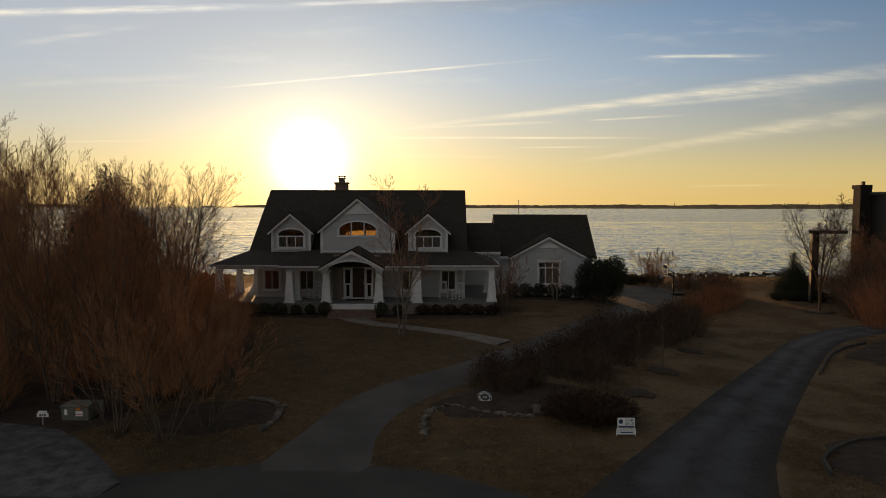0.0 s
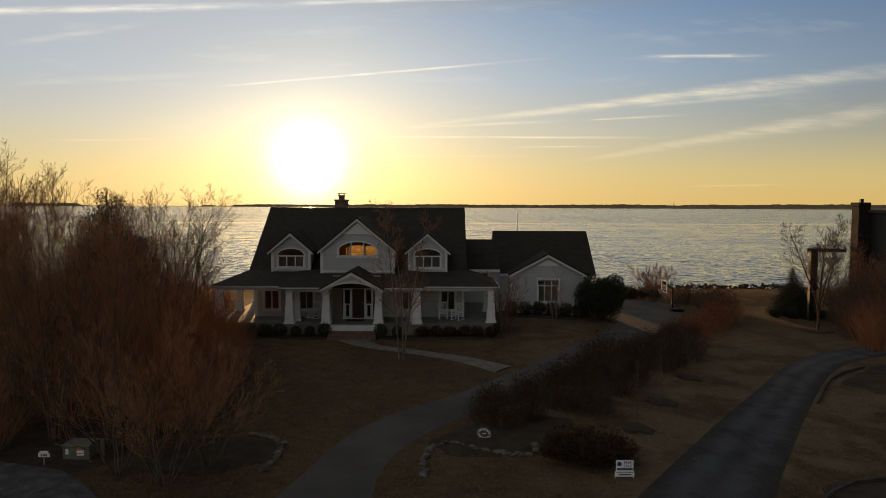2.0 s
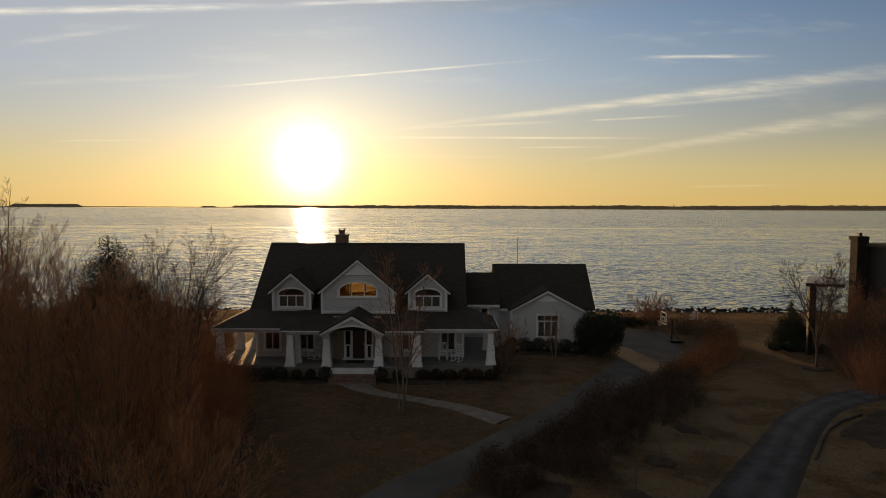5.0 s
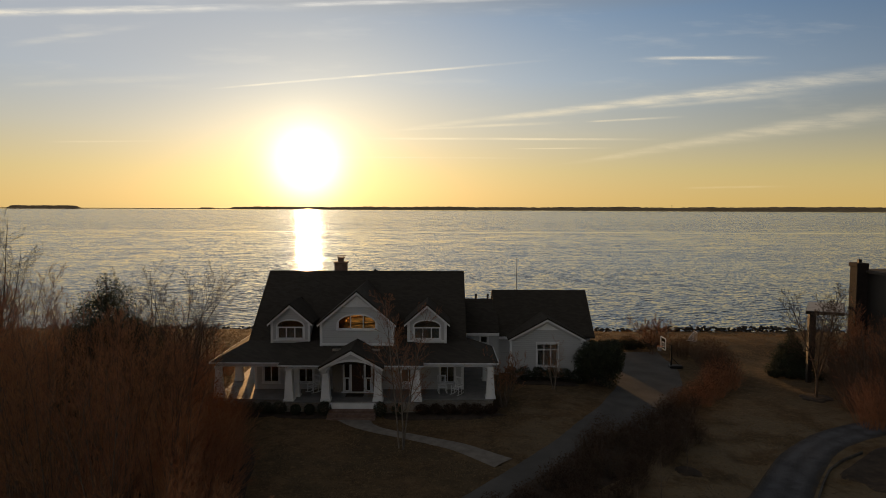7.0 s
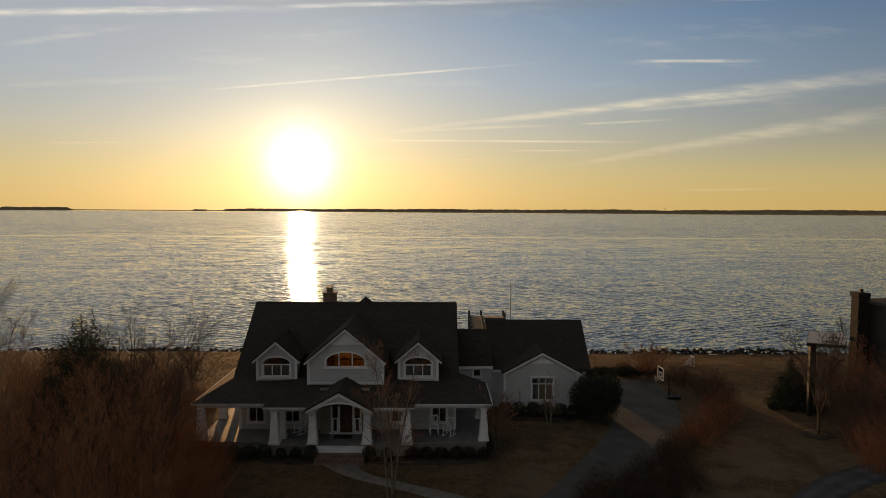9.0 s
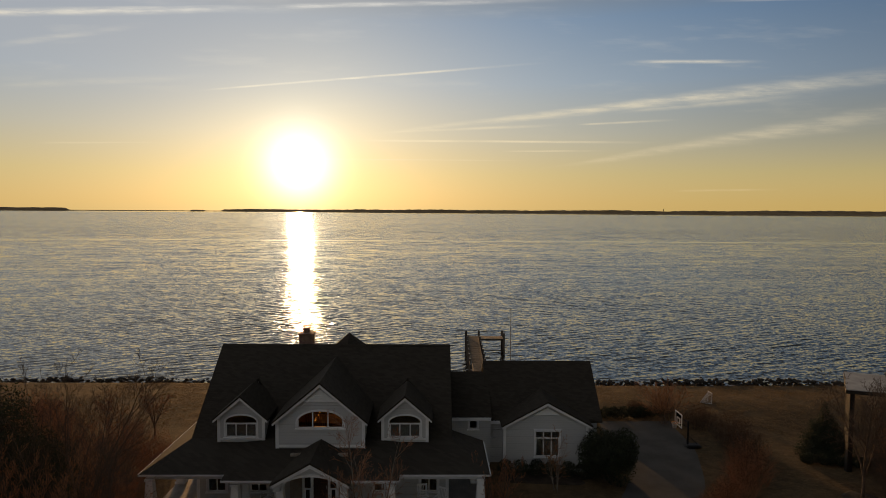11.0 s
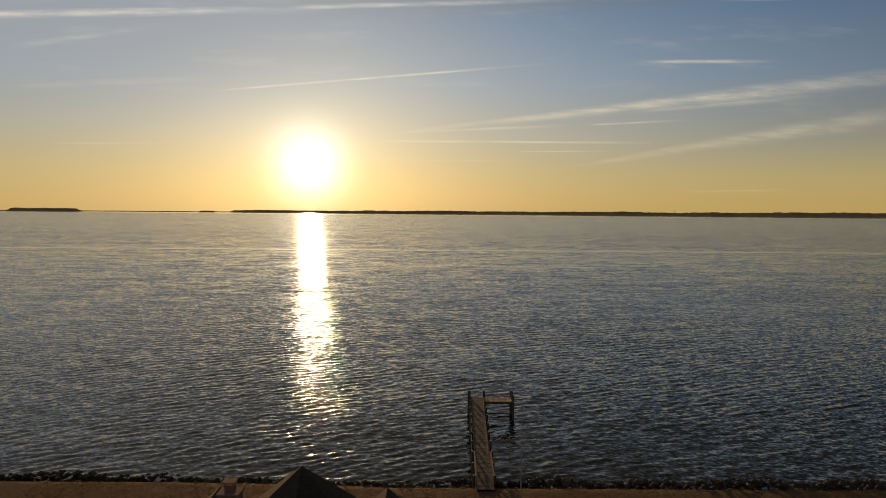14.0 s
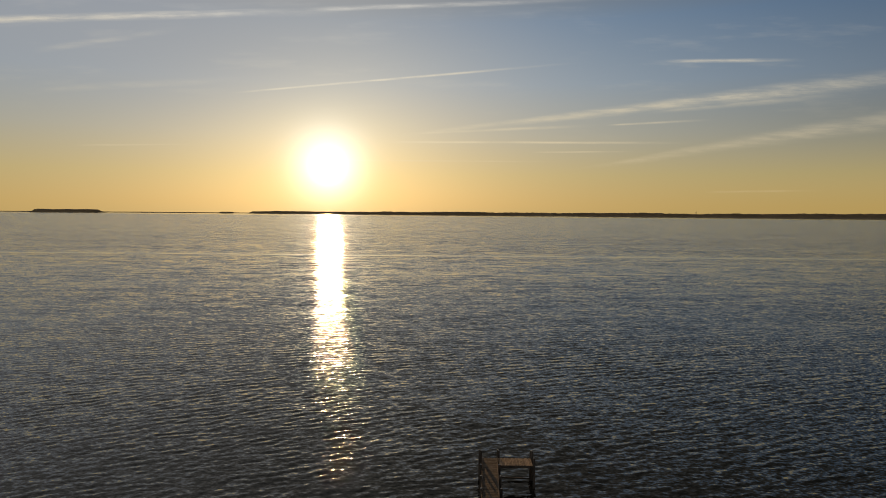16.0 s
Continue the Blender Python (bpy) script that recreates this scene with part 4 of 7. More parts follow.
def sliced_wall(bm, x0, x1, y0, y1, low, top, hole=None, k=28):
    """A wall in the x direction under a roofline top(x), with an arched opening (xa, xb, sill, crown(x))."""
    cuts = set(np.linspace(x0, x1, k + 1).tolist())
    if hole:
        cuts = {c for c in cuts if abs(c - hole[0]) > 0.02 and abs(c - hole[1]) > 0.02} | {hole[0], hole[1]}
    xs = sorted(cuts)
    for a, b in zip(xs, xs[1:]):
        m = (a + b) / 2
        if hole and hole[0] < m < hole[1]:
            if hole[2] > low + 0.01:
                prism(bm, [(a, low), (b, low), (b, hole[2]), (a, hole[2])], "y", y0, y1)
            prism(bm, [(a, hole[3](a)), (b, hole[3](b)), (b, top(b)), (a, top(a))], "y", y0, y1)
        else:
            prism(bm, [(a, low), (b, low), (b, top(b)), (a, top(a))], "y", y0, y1)
    return bm


def window(owner, x0, x1, z0, z1, y, cols=2, transom=None, arch=0.0, casing=0.10, blind=False, name="window", label="", facing=-1, trans_cols=None, glass="glass"):
    """A cased window in a wall along x whose outer face is at y: casing > sash bars, panes."""
    xm = (x0 + x1) / 2
    half = (x1 - x0) / 2

    def crown(x, extra=0.0):
        return z1 - arch + (arch + extra) * math.sqrt(max(0.0, 1 - ((x - xm) / (half + extra)) ** 2)) if arch else z1 + extra
    ya, yb = (y - 0.05, y + 0.06) if facing < 0 else (y - 0.06, y + 0.05)
    bm = bmesh.new()
    c = casing
    top = z1 - arch
    box(bm, x0 - c, x0, ya, yb, z0 - 0.02, top)
    box(bm, x1, x1 + c, ya, yb, z0 - 0.02, top)
    box(bm, x0 - c - 0.04, x1 + c + 0.04, ya - 0.05, yb, z0 - 0.10, z0 - 0.02)
    if arch:
        k = 20
        xs = [xm - (half + c) * math.cos(math.pi * i / k) for i in range(k + 1)]
        for i in range(k):
            ta, tb = math.pi * i / k, math.pi * (i + 1) / k
            ia, ib = (xm - half * math.cos(ta), top + arch * math.sin(ta)), (xm - half * math.cos(tb), top + arch * math.sin(tb))
            oa, ob_ = (xm - (half + c) * math.cos(ta), top + (arch + c) * math.sin(ta)), (xm - (half + c) * math.cos(tb), top + (arch + c) * math.sin(tb))
            prism(bm, [ia, ib, ob_, oa], "y", ya, yb)
    else:
        box(bm, x0 - c, x1 + c, ya, yb, z1, z1 + c)
        box(bm, x0 - c - 0.03, x1 + c + 0.03, ya - 0.03, yb, z1 + c, z1 + c + 0.05)
    win = part(name, bm, "white_paint", owner, label)
    ys, ye = (y, y + 0.05) if facing < 0 else (y - 0.05, y)
    bars = bmesh.new()
    b = 0.035
    trans = transom if transom is not None else None
    step = (x1 - x0) / cols
    loose = []
    for i in range(cols + 1):
        xx = min(max(x0 + i * step, x0 + b), x1 - b)
        stile = bars if i in (0, cols) else bmesh.new()
        box(stile, xx - b, xx + b, ys, ye, z0, (trans if trans else (crown(xx) if arch else z1)))
        if stile is not bars:
            loose.append(("muntin", stile))
    if trans:
        loose.append(("transom_bar", boxed(x0, x1, ys - 0.01, ye, trans - 0.045, trans + 0.045)))
        for i in range(1, (trans_cols or 1)):
            xx = x0 + i * (x1 - x0) / trans_cols
            loose.append(("muntin", boxed(xx - b, xx + b, ys, ye, trans + 0.045, crown(xx) if arch else z1)))
    box(bars, x0, x1, ys, ye, z0, z0 + 0.06)
    if not arch:
        rail = bars if not trans else bmesh.new()
        box(rail, x0, x1, ys, ye, z1 - 0.06, z1)
        if trans:
            loose.append(("top_rail", rail))
    part("sash", bars, "white_paint", win)
    for nm, piece in loose:
        part(nm, piece, "white_paint", win)
    yg = (ys + ye) / 2
    rows = [(z0, trans), (trans, None)] if trans else [(z0, None)]
    for za, zb in rows:
        n = cols if zb is not None or not trans else (trans_cols or 1)
        for i in range(n):
            xa, xb = x0 + i * (x1 - x0) / n, x0 + (i + 1) * (x1 - x0) / n
            g = bmesh.new()
            if zb is None and arch:
                k = 12
                up = [(xa + (xb - xa) * (k - j) / k) for j in range(k + 1)]
                prism(g, [(xa, za), (xb, za)] + [(q, max(za + 0.01, crown(q))) for q in up], "y", yg - 0.004, yg + 0.004)
            else:
                box(g, xa, xb, yg - 0.004, yg + 0.004, za, zb if zb is not None else z1)
            pane = part("pane", g, glass, win)
            pane.visible_shadow = False
    if blind:
        k = bmesh.new()
        zt = trans if trans else z1
        for i in range(int((zt - z0) / 0.06)):
            za = z0 + 0.03 + i * 0.06
            prism(k, [(yg + 0.06, za), (yg + 0.085, za + 0.045), (yg + 0.088, za + 0.045), (yg + 0.063, za)], "x", x0 + 0.04, x1 - 0.04)
        part("blind", k, "blind_cloth", win, "lowered pale slatted blind")
    return win


def rake(bm, x0, x1, zlow, zpeak, y0, y1, depth=0.20):
    """Two sloping gable boards meeting at a peak."""
    xm = (x0 + x1) / 2
    for a, s in ((x0, 1), (x1, -1)):
        prism(bm, [(a, zlow), (xm, zpeak), (xm, zpeak - depth * 1.25), (a + s * 0.02, zlow - depth)], "y", y0, y1)
    return bm


def gable_roof_x(bm, x0, x1, zlow, zpeak, y0, y1, thick=0.12):
    """A small roof with its ridge along y."""
    xm = (x0 + x1) / 2
    slab(bm, [(x0, y0, zlow), (xm, y0, zpeak), (xm, y1, zpeak), (x0, y1, zlow)], thick)
    slab(bm, [(xm, y0, zpeak), (x1, y0, zlow), (x1, y1, zlow), (xm, y1, zpeak)], thick)
    return bm


def dormer(owner, xm, y, zpeak, half_wall, half_roof, zlow_roof, base, win, arch, back, y_roof, big=False):
    """A gabled wall dormer with an arched window: dormer wall > window, boards, roof."""
    k = (zpeak - zlow_roof) / half_roof

    def line(x):
        return zpeak - 0.16 - abs(x - xm) * k
    x0, x1, z0, z1 = win
    zs = z1 - arch

    def crown(x):
        return zs + arch * math.sqrt(max(0.0, 1 - ((x - xm) / ((x1 - x0) / 2)) ** 2))
    bm = bmesh.new()
    sliced_wall(bm, xm - half_wall, xm + half_wall, y, y + 0.18, base - 0.6, line, (x0, x1, z0, crown), 36)
    for s in (-1, 1):
        prism(bm, [(y + 0.18, base - 0.6), (y + 0.18, line(xm + s * half_wall)), (back, line(xm + s * half_wall)), (back, base - 0.6)], "x", xm + s * half_wall - (0.15 if s > 0 else 0), xm + s * half_wall + (0.15 if s < 0 else 0))
    body = part("dormer", bm, "siding", owner, "grey clapboard gable dormer with white trim")
    bm = bmesh.new()
    for s in (-1, 1):
        box(bm, xm + s * half_wall - 0.09, xm + s * half_wall + 0.09, y - 0.03, y + 0.02, base - 0.3, line(xm + s * (half_wall + 0.05)))
    box(bm, xm - half_wall, xm + half_wall, y - 0.025, y, base - 0.02, base + 0.10)
    rake(bm, xm - half_roof, xm + half_roof, zlow_roof, zpeak, y_roof, y_roof + 0.05)
    part("gable_trim", bm, "white_paint", body)
    bm = gable_roof_x(bmesh.new(), xm - half_roof - 0.02, xm + half_roof + 0.02, zlow_roof + 0.03, zpeak + 0.04, y_roof - 0.03, back)
    part("dormer_roof", bm, "roof_shingle", body)
    if big:
        bm = bmesh.new()
        prism(bm, [(xm - 0.80, zpeak - 1.05), (xm + 0.80, zpeak - 1.05), (xm, zpeak - 0.40)], "y", y - 0.06, y - 0.005)
        box(bm, xm - 0.95, xm + 0.95, y - 0.09, y - 0.004, zpeak - 1.15, zpeak - 1.05)
        for i in range(5):
            z = zpeak - 1.0 + i * 0.1
            w = 0.75 * (1 - (z + 0.05 - zpeak + 1.05) / 0.6)
            box(bm, xm - w, xm + w, y - 0.08, y - 0.06, z, z + 0.03)
        part("gable_vent", bm, "white_paint", body, "louvred triangular gable vent")
    return body


def porch_post(owner, x, y, z0, z1, w0=0.60, w1=0.36):
    """A battered square porch pillar with base and capital."""
    bm = bmesh.new()
    box(bm, x - w0 / 2 - 0.05, x + w0 / 2 + 0.05, y - w0 / 2 - 0.05, y + w0 / 2 + 0.05, z0, z0 + 0.14, 0.015)
    lo = [bm.verts.new((x + sx * w0 / 2, y + sy * w0 / 2, z0 + 0.14)) for sx, sy in ((-1, -1), (1, -1), (1, 1), (-1, 1))]
    hi = [bm.verts.new((x + sx * w1 / 2, y + sy * w1 / 2, z1 - 0.12)) for sx, sy in ((-1, -1), (1, -1), (1, 1), (-1, 1))]
    for i in range(4):
        bm.faces.new((lo[i], lo[(i + 1) % 4], hi[(i + 1) % 4], hi[i]))
    box(bm, x - w1 / 2 - 0.06, x + w1 / 2 + 0.06, y - w1 / 2 - 0.06, y + w1 / 2 + 0.06, z1 - 0.12, z1, 0.015)
    part("porch_post", bm, "white_paint", owner, "white tapered square porch pillar")


def build_house():
    h = thing("house", (MID, 52, 1.2), "large grey clapboard house with dark shingle roof and white porch", "house")
    x0, x1, back = -14.0, 0.45, 61.4
    # foundation and floors
    part("foundation", boxed(x0 - 0.02, x1 + 0.02, WALL_Y - 0.02, back, 0.2, FLOOR - 0.06), "stone_veneer", h)
    part("floor_slab", boxed(x0 + 0.2, x1 - 0.2, WALL_Y + 0.2, back - 0.2, FLOOR - 0.06, FLOOR), "interior_floor", h)
    # front wall with window and entry openings
    wins = [(-13.45, -12.39, 2.45, 3.80), (-11.0, -10.0, 2.45, 3.80), (-3.84, -2.84, 2.45, 3.80), (-1.12, -0.10, 2.45, 3.80)]
    bm = wall_along_x(bmesh.new(), x0, x1, WALL_Y, WALL_Y + 0.2, FLOOR - 0.06, 4.62, wins + [(-8.4, -5.4, FLOOR, 4.3)])
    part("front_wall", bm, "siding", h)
    for a, b, c, d in wins:
        window(h, a, b, c, d, WALL_Y, 2)
    for x in (x0, x1):
        part("corner_board", boxed(x - 0.09, x + 0.09, WALL_Y - 0.03, WALL_Y, FLOOR, 4.6), "white_paint", h)
    # side walls rise into the gables
    for nm, xa, xb in (("side_wall", x0, x0 + 0.2), ("side_wall", x1 - 0.2, x1)):
        pts = [(WALL_Y + 0.2, FLOOR - 0.06), (back - 0.2, FLOOR - 0.06), (back - 0.2, 4.6), (60.0, 4.95), (54.1, 9.25), (48.2, 4.95), (WALL_Y + 0.2, 4.6)]
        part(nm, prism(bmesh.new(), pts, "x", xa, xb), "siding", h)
    # rear wall, open to the window bay
    bm = wall_along_x(bmesh.new(), x0, x1, back - 0.2, back, FLOOR - 0.06, 5.0, [(-10.0, -3.9, FLOOR, 5.0), (-13.3, -11.0, 2.3, 4.1), (-2.8, -0.6, 2.3, 4.1)])
    part("rear_wall", bm, "siding", h)
    window(h, -13.3, -11.0, 2.3, 4.1, back, 3, facing=1)
    window(h, -2.8, -0.6, 2.3, 4.1, back, 3, facing=1)
    # loft floor with rail, and partitions
    part("loft_floor", boxed(-9.4, -4.4, WALL_Y + 0.2, 50.4, 4.75, 4.95), "interior_floor", h)
    rail = bmesh.new()
    box(rail, -9.4, -4.4, 50.28, 50.36, 5.85, 5.93)
    for i in range(42):
        box(rail, -9.35 + i * 0.12, -9.32 + i * 0.12, 50.30, 50.34, 4.95, 5.85)
    part("loft_rail", rail, "white_paint", h)
    for xa in (-9.55, -4.4):
        pts = [(WALL_Y + 0.25, FLOOR), (57.5, FLOOR), (57.5, 6.5), (54.1, 9.0), (48.3, 4.9), (WALL_Y + 0.25, 4.6)]
        part("partition", prism(bmesh.new(), pts, "x", xa, xa + 0.15), "interior_wall", h)
    # invented foyer wall, added to stop sun passing through onto the front lawn
    part("partition", boxed(-9.4, -4.4, 52.0, 52.12, FLOOR, 4.72), "interior_wall", h)
    # unseen back walls, added so that the front windows stay dark
    for xa, xb in ((x0 + 0.2, -9.55), (-4.25, x1 - 0.2)):
        part("partition", boxed(xa, xb, 50.0, 50.15, FLOOR, 6.3), "interior_wall", h)
        part("upper_floor", boxed(xa, xb, 48.3, 59.8, 4.70, 4.86), "interior_floor", h)
    # main roof
    ridge, kink, zr, zk = 54.1, 48.0, 9.53, 5.08
    bm = bmesh.new()
    k = (zr - zk) / (ridge - kink)
    edge = [(-14.85, kink, zk)]
    for xm0, hw0, zp0, kk in ((MID - 4.86, 1.30, 7.80, 0.864), (MID, 2.48, 8.86, 0.844), (MID + 4.86, 1.30, 7.80, 0.864)):
        zs0 = zp0 - hw0 * kk
        ys0, yp0 = kink + (zs0 - zk) / k, kink + (zp0 - zk) / k
        edge += [(xm0 - hw0, kink, zk), (xm0 - hw0, ys0, zs0), (xm0, yp0, zp0), (xm0 + hw0, ys0, zs0), (xm0 + hw0, kink, zk)]
    edge += [(0.75, kink, zk), (0.75, ridge, zr), (-14.85, ridge, zr)]
    slab(bm, edge, 0.18)
    k = (zr - zk) / (ridge - kink)
    rear = 2 * ridge - kink
    slab(bm, [(-14.85, ridge, zr), (0.75, ridge, zr), (0.75, 57.2, zr - k * 3.1), (-14.85, 57.2, zr - k * 3.1)], 0.18)
    slab(bm, [(-14.85, 57.2, zr - k * 3.1), (-10.2, 57.2, zr - k * 3.1), (-10.2, rear, zk), (-14.85, rear, zk)], 0.18)
    slab(bm, [(-3.9, 57.2, zr - k * 3.1), (0.75, 57.2, zr - k * 3.1), (0.75, rear, zk), (-3.9, rear, zk)], 0.18)
    part("roof", bm, "roof_shingle", h, "dark weathered shingle roof")
    for i in range(52):
        xa = -14.85 + i * 0.3
        part("ridge_cap", prism(bmesh.new(), [(ridge - 0.16, zr - 0.085), (ridge, zr + 0.03), (ridge + 0.16, zr - 0.085), (ridge, zr - 0.02)], "x", xa, xa + 0.29), "roof_shingle", h)
    for xa in (-14.85, 0.75):
        bm = bmesh.new()
        for s in (-1, 1):
            prism(bm, [(ridge, zr - 0.02), (ridge + s * (ridge - kink), zk - 0.02), (ridge + s * (ridge - kink), zk - 0.24), (ridge, zr - 0.26)], "x", xa - 0.03, xa + 0.03)
        part("rake_board", bm, "roof_shingle", h)
    # wrapping porch roof, hipped at the corners
    ez = 4.39
    bm = bmesh.new()
    slab(bm, [(-16.4, 44.3, ez), (2.75, 44.3, ez), (0.75, kink, zk + 0.01), (-14.85, kink, zk + 0.01)], 0.14)
    slab(bm, [(-16.4, 62.5, ez), (-16.4, 44.3, ez), (-14.85, kink, zk), (-14.85, 61.0, zk)], 0.14)
    slab(bm, [(2.75, 44.3, ez), (2.75, PORCH_END, ez), (0.75, PORCH_END, zk), (0.75, kink, zk)], 0.14)
    slab(bm, [(-10.4, 62.8, ez), (-16.4, 62.5, ez), (-14.85, 60.2, zk), (-10.2, 60.2, zk)], 0.14)
    slab(bm, [(2.0, 63.0, ez), (-3.8, 62.9, ez), (-3.9, 60.2, zk), (0.75, 60.2, zk)], 0.14)
    part("porch_roof", bm, "roof_shingle", h)
    bm = bmesh.new()
    a, b, c, d = (-11.7, 43.5, 4.38), (-2.2, 43.5, 4.38), (-4.3, 47.7, 5.22), (-9.5, 47.7, 5.22)
    slab(bm, [a, (-8.9, 43.5, 4.38), (-7.45, 47.7, 5.22), d], 0.14)
    slab(bm, [(-4.85, 43.5, 4.38), b, c, (-6.29, 47.7, 5.22)], 0.14)
    slab(bm, [a, d, (-11.7, 47.7, 5.02)], 0.14)
    slab(bm, [b, (-2.2, 47.7, 5.02), c], 0.14)
    part("entry_porch_roof", bm, "roof_shingle", h)
    bm = bmesh.new()
    for p, q in (((-16.4, 44.28), (-11.7, 44.28)), ((-2.2, 44.28), (2.75, 44.28)), ((-11.7, 43.48), (-8.9, 43.48)), ((-4.95, 43.48), (-2.2, 43.48)), ((-16.42, 44.3), (-16.42, 62.4)), ((2.77, 44.3), (2.77, PORCH_END - 0.1)), ((-11.68, 43.5), (-11.68, 44.4)), ((-2.22, 43.5), (-2.22, 44.4))):
        part("gutter", beam(bmesh.new(), (*p, ez - 0.07), (*q, ez - 0.07), 0.09, 0.10), "grey_trim", h)
    bm.free()
    # beams over the pillars and boarded porch ceiling
    bm = bmesh.new()
    box(bm, -16.1, -11.3, 44.45, 44.75, 4.06, 4.22)
    box(bm, -2.6, 2.45, 44.45, 44.75, 4.06, 4.22)
    box(bm, -11.3, -8.75, 43.8, 44.1, 4.05, 4.21)
    box(bm, -5.1, -2.55, 43.8, 44.1, 4.05, 4.21)
    box(bm, -16.1, -15.8, 44.75, 61.8, 4.06, 4.22)
    box(bm, 2.15, 2.45, 44.75, PORCH_END - 0.1, 4.06, 4.22)
    part("porch_beam", bm, "grey_trim", h)
    for xa, xb in ((-16.0, -8.52), (-5.23, 2.4)):
        part("porch_ceiling", boxed(xa, xb, 44.5, WALL_Y, 4.22, 4.25), "grey_trim", h)
    # porch floor and steps
    bm = bmesh.new()
    for i in range(62):
        xa = -16.15 + i * 0.3
        box(bm, xa, xa + 0.29, 44.15 if not (-11.5 < xa < -2.5) else 43.55, WALL_Y, FLOOR - 0.06, FLOOR)
    for i in range(7):
        xa = -16.15 + i * 0.3
        box(bm, xa, xa + 0.29, WALL_Y, 62.0, FLOOR - 0.06, FLOOR)
    for i in range(6):
        xa = x1 + 0.05 + i * 0.33
        box(bm, xa, xa + 0.32, WALL_Y, 53.6, FLOOR - 0.06, FLOOR)
    part("porch_floor", bm, "porch_floor", h, "grey painted board porch floor")
    bm = bmesh.new()
    box(bm, -16.1, -11.5, 44.2, WALL_Y, 0.9, FLOOR - 0.06)
    box(bm, -2.5, 2.4, 44.2, WALL_Y, 0.9, FLOOR - 0.06)
    box(bm, -11.5, -2.5, 43.6, WALL_Y, 0.9, FLOOR - 0.06)
    box(bm, -16.1, x0, WALL_Y, 62.0, 0.2, FLOOR - 0.06)
    box(bm, x1, 2.4, WALL_Y, 53.6, 0.2, FLOOR - 0.06)
    part("porch_base", bm, "stone_veneer", h)
    for i in range(4):
        y = 43.55 - i * 0.33
        part("step", boxed(-8.35, -5.25, y - 0.36, y + 0.02, 0.9, FLOOR - 0.05 - i * 0.18 - (0.12 if i else 0.0), 0.01), "white_paint" if i == 0 else "brick", h)
    for x in (-11.05, MID - 1.72, MID + 1.72, -2.65):
        porch_post(h, x, 43.95, FLOOR, 4.06)
    for x in (-15.9, 2.25):
        porch_post(h, x, 44.6, FLOOR, 4.06)
    for y in (49.0, 53.5, 58.0, 61.6):
        porch_post(h, -15.9, y, FLOOR, 4.06, 0.5, 0.34)
    for y in (PORCH_END - 0.5,):
        porch_post(h, 2.25, y, FLOOR, 4.06, 0.5, 0.34)
    for x in (-10.75, -2.95):
        porch_post(h, x, 44.9, FLOOR, 4.06, 0.4, 0.3)
    # entry gable with arched fascia
    xm, hw = MID + 0.05, 2.08
    zl, zp = 4.30, 5.46
    bm = gable_roof_x(bmesh.new(), xm - hw - 0.04, xm + hw + 0.04, zl + 0.06, zp + 0.08, 43.02, 47.4)
    part("entry_roof", bm, "roof_shingle", h)
    bm = bmesh.new()
    rake(bm, xm - hw, xm + hw, zl + 0.02, zp, 43.05, 43.11, 0.2)

    def arch(x):
        return 3.98 + 0.72 * math.sqrt(max(0.0, 1 - ((x - xm) / 1.62) ** 2)) if abs(x - xm) < 1.62 else 3.9
    part("entry_rake", bm, "white_paint", h)
    bm = sliced_wall(bmesh.new(), xm - hw + 0.1, xm + hw - 0.1, 43.2, 43.42, 3.9, lambda x: zp - 0.14 - abs(x - xm) * (zp - zl) / hw, (xm - 1.62, xm + 1.62, 3.9, arch), 36)
    part("entry_arch", bm, "siding", h)
    bm = bmesh.new()
    for i in range(20):
        ta, tb = math.pi * i / 20, math.pi * (i + 1) / 20
        prism(bm, [(xm - 1.62 * math.cos(ta), 3.98 + 0.72 * math.sin(ta)), (xm - 1.62 * math.cos(tb), 3.98 + 0.72 * math.sin(tb)), (xm - 1.62 * math.cos(tb), 3.98 + 0.86 * math.sin(tb)), (xm - 1.62 * math.cos(ta), 3.98 + 0.86 * math.sin(ta))], "y", 43.15, 43.2)
    part("arch_trim", bm, "white_paint", h)
    # entry bay of stone with door and sidelights
    yb = 45.75
    bm = wall_along_x(bmesh.new(), -8.5, -5.25, yb, yb + 0.25, FLOOR, 4.95, [(-7.86, -5.70, FLOOR, 4.05)])
    box(bm, -8.5, -8.3, yb + 0.25, WALL_Y, FLOOR, 4.6)
    box(bm, -5.45, -5.25, yb + 0.25, WALL_Y, FLOOR, 4.6)
    part("entry_wall", bm, "stone_veneer", h, "fieldstone entry wall")
    for k, (xa, xb) in enumerate(((-7.68, -7.33), (-6.22, -5.87))):
        win = window(h, xa, xb, 2.05, 4.0, yb, 1, transom=2.95, casing=0.12, name="sidelight", label="white-framed sidelight with amber glass, tinted for the sunlit interior", glass="amber_glass")
    bm = boxed(-7.18, -6.36, yb + 0.02, yb + 0.07, FLOOR + 0.02, 3.98)
    for za, zb in ((2.15, 2.75), (2.9, 3.8)):
        for xa in (-7.12, -6.74):
            box(bm, xa, xa + 0.32, yb, yb + 0.03, za, zb, 0.01)
    door = part("front_door", bm, "door_paint", h, "dark panelled front door")
    part("handle", tube(bmesh.new(), (-6.44, yb - 0.05, 2.95), (-6.44, yb - 0.05, 3.15), 0.015, 0.015), "grey_metal", door)
    bm = bmesh.new()
    box(bm, -7.26, -7.18, yb - 0.04, yb + 0.08, FLOOR, 4.02)
    box(bm, -6.36, -6.28, yb - 0.04, yb + 0.08, FLOOR, 4.02)
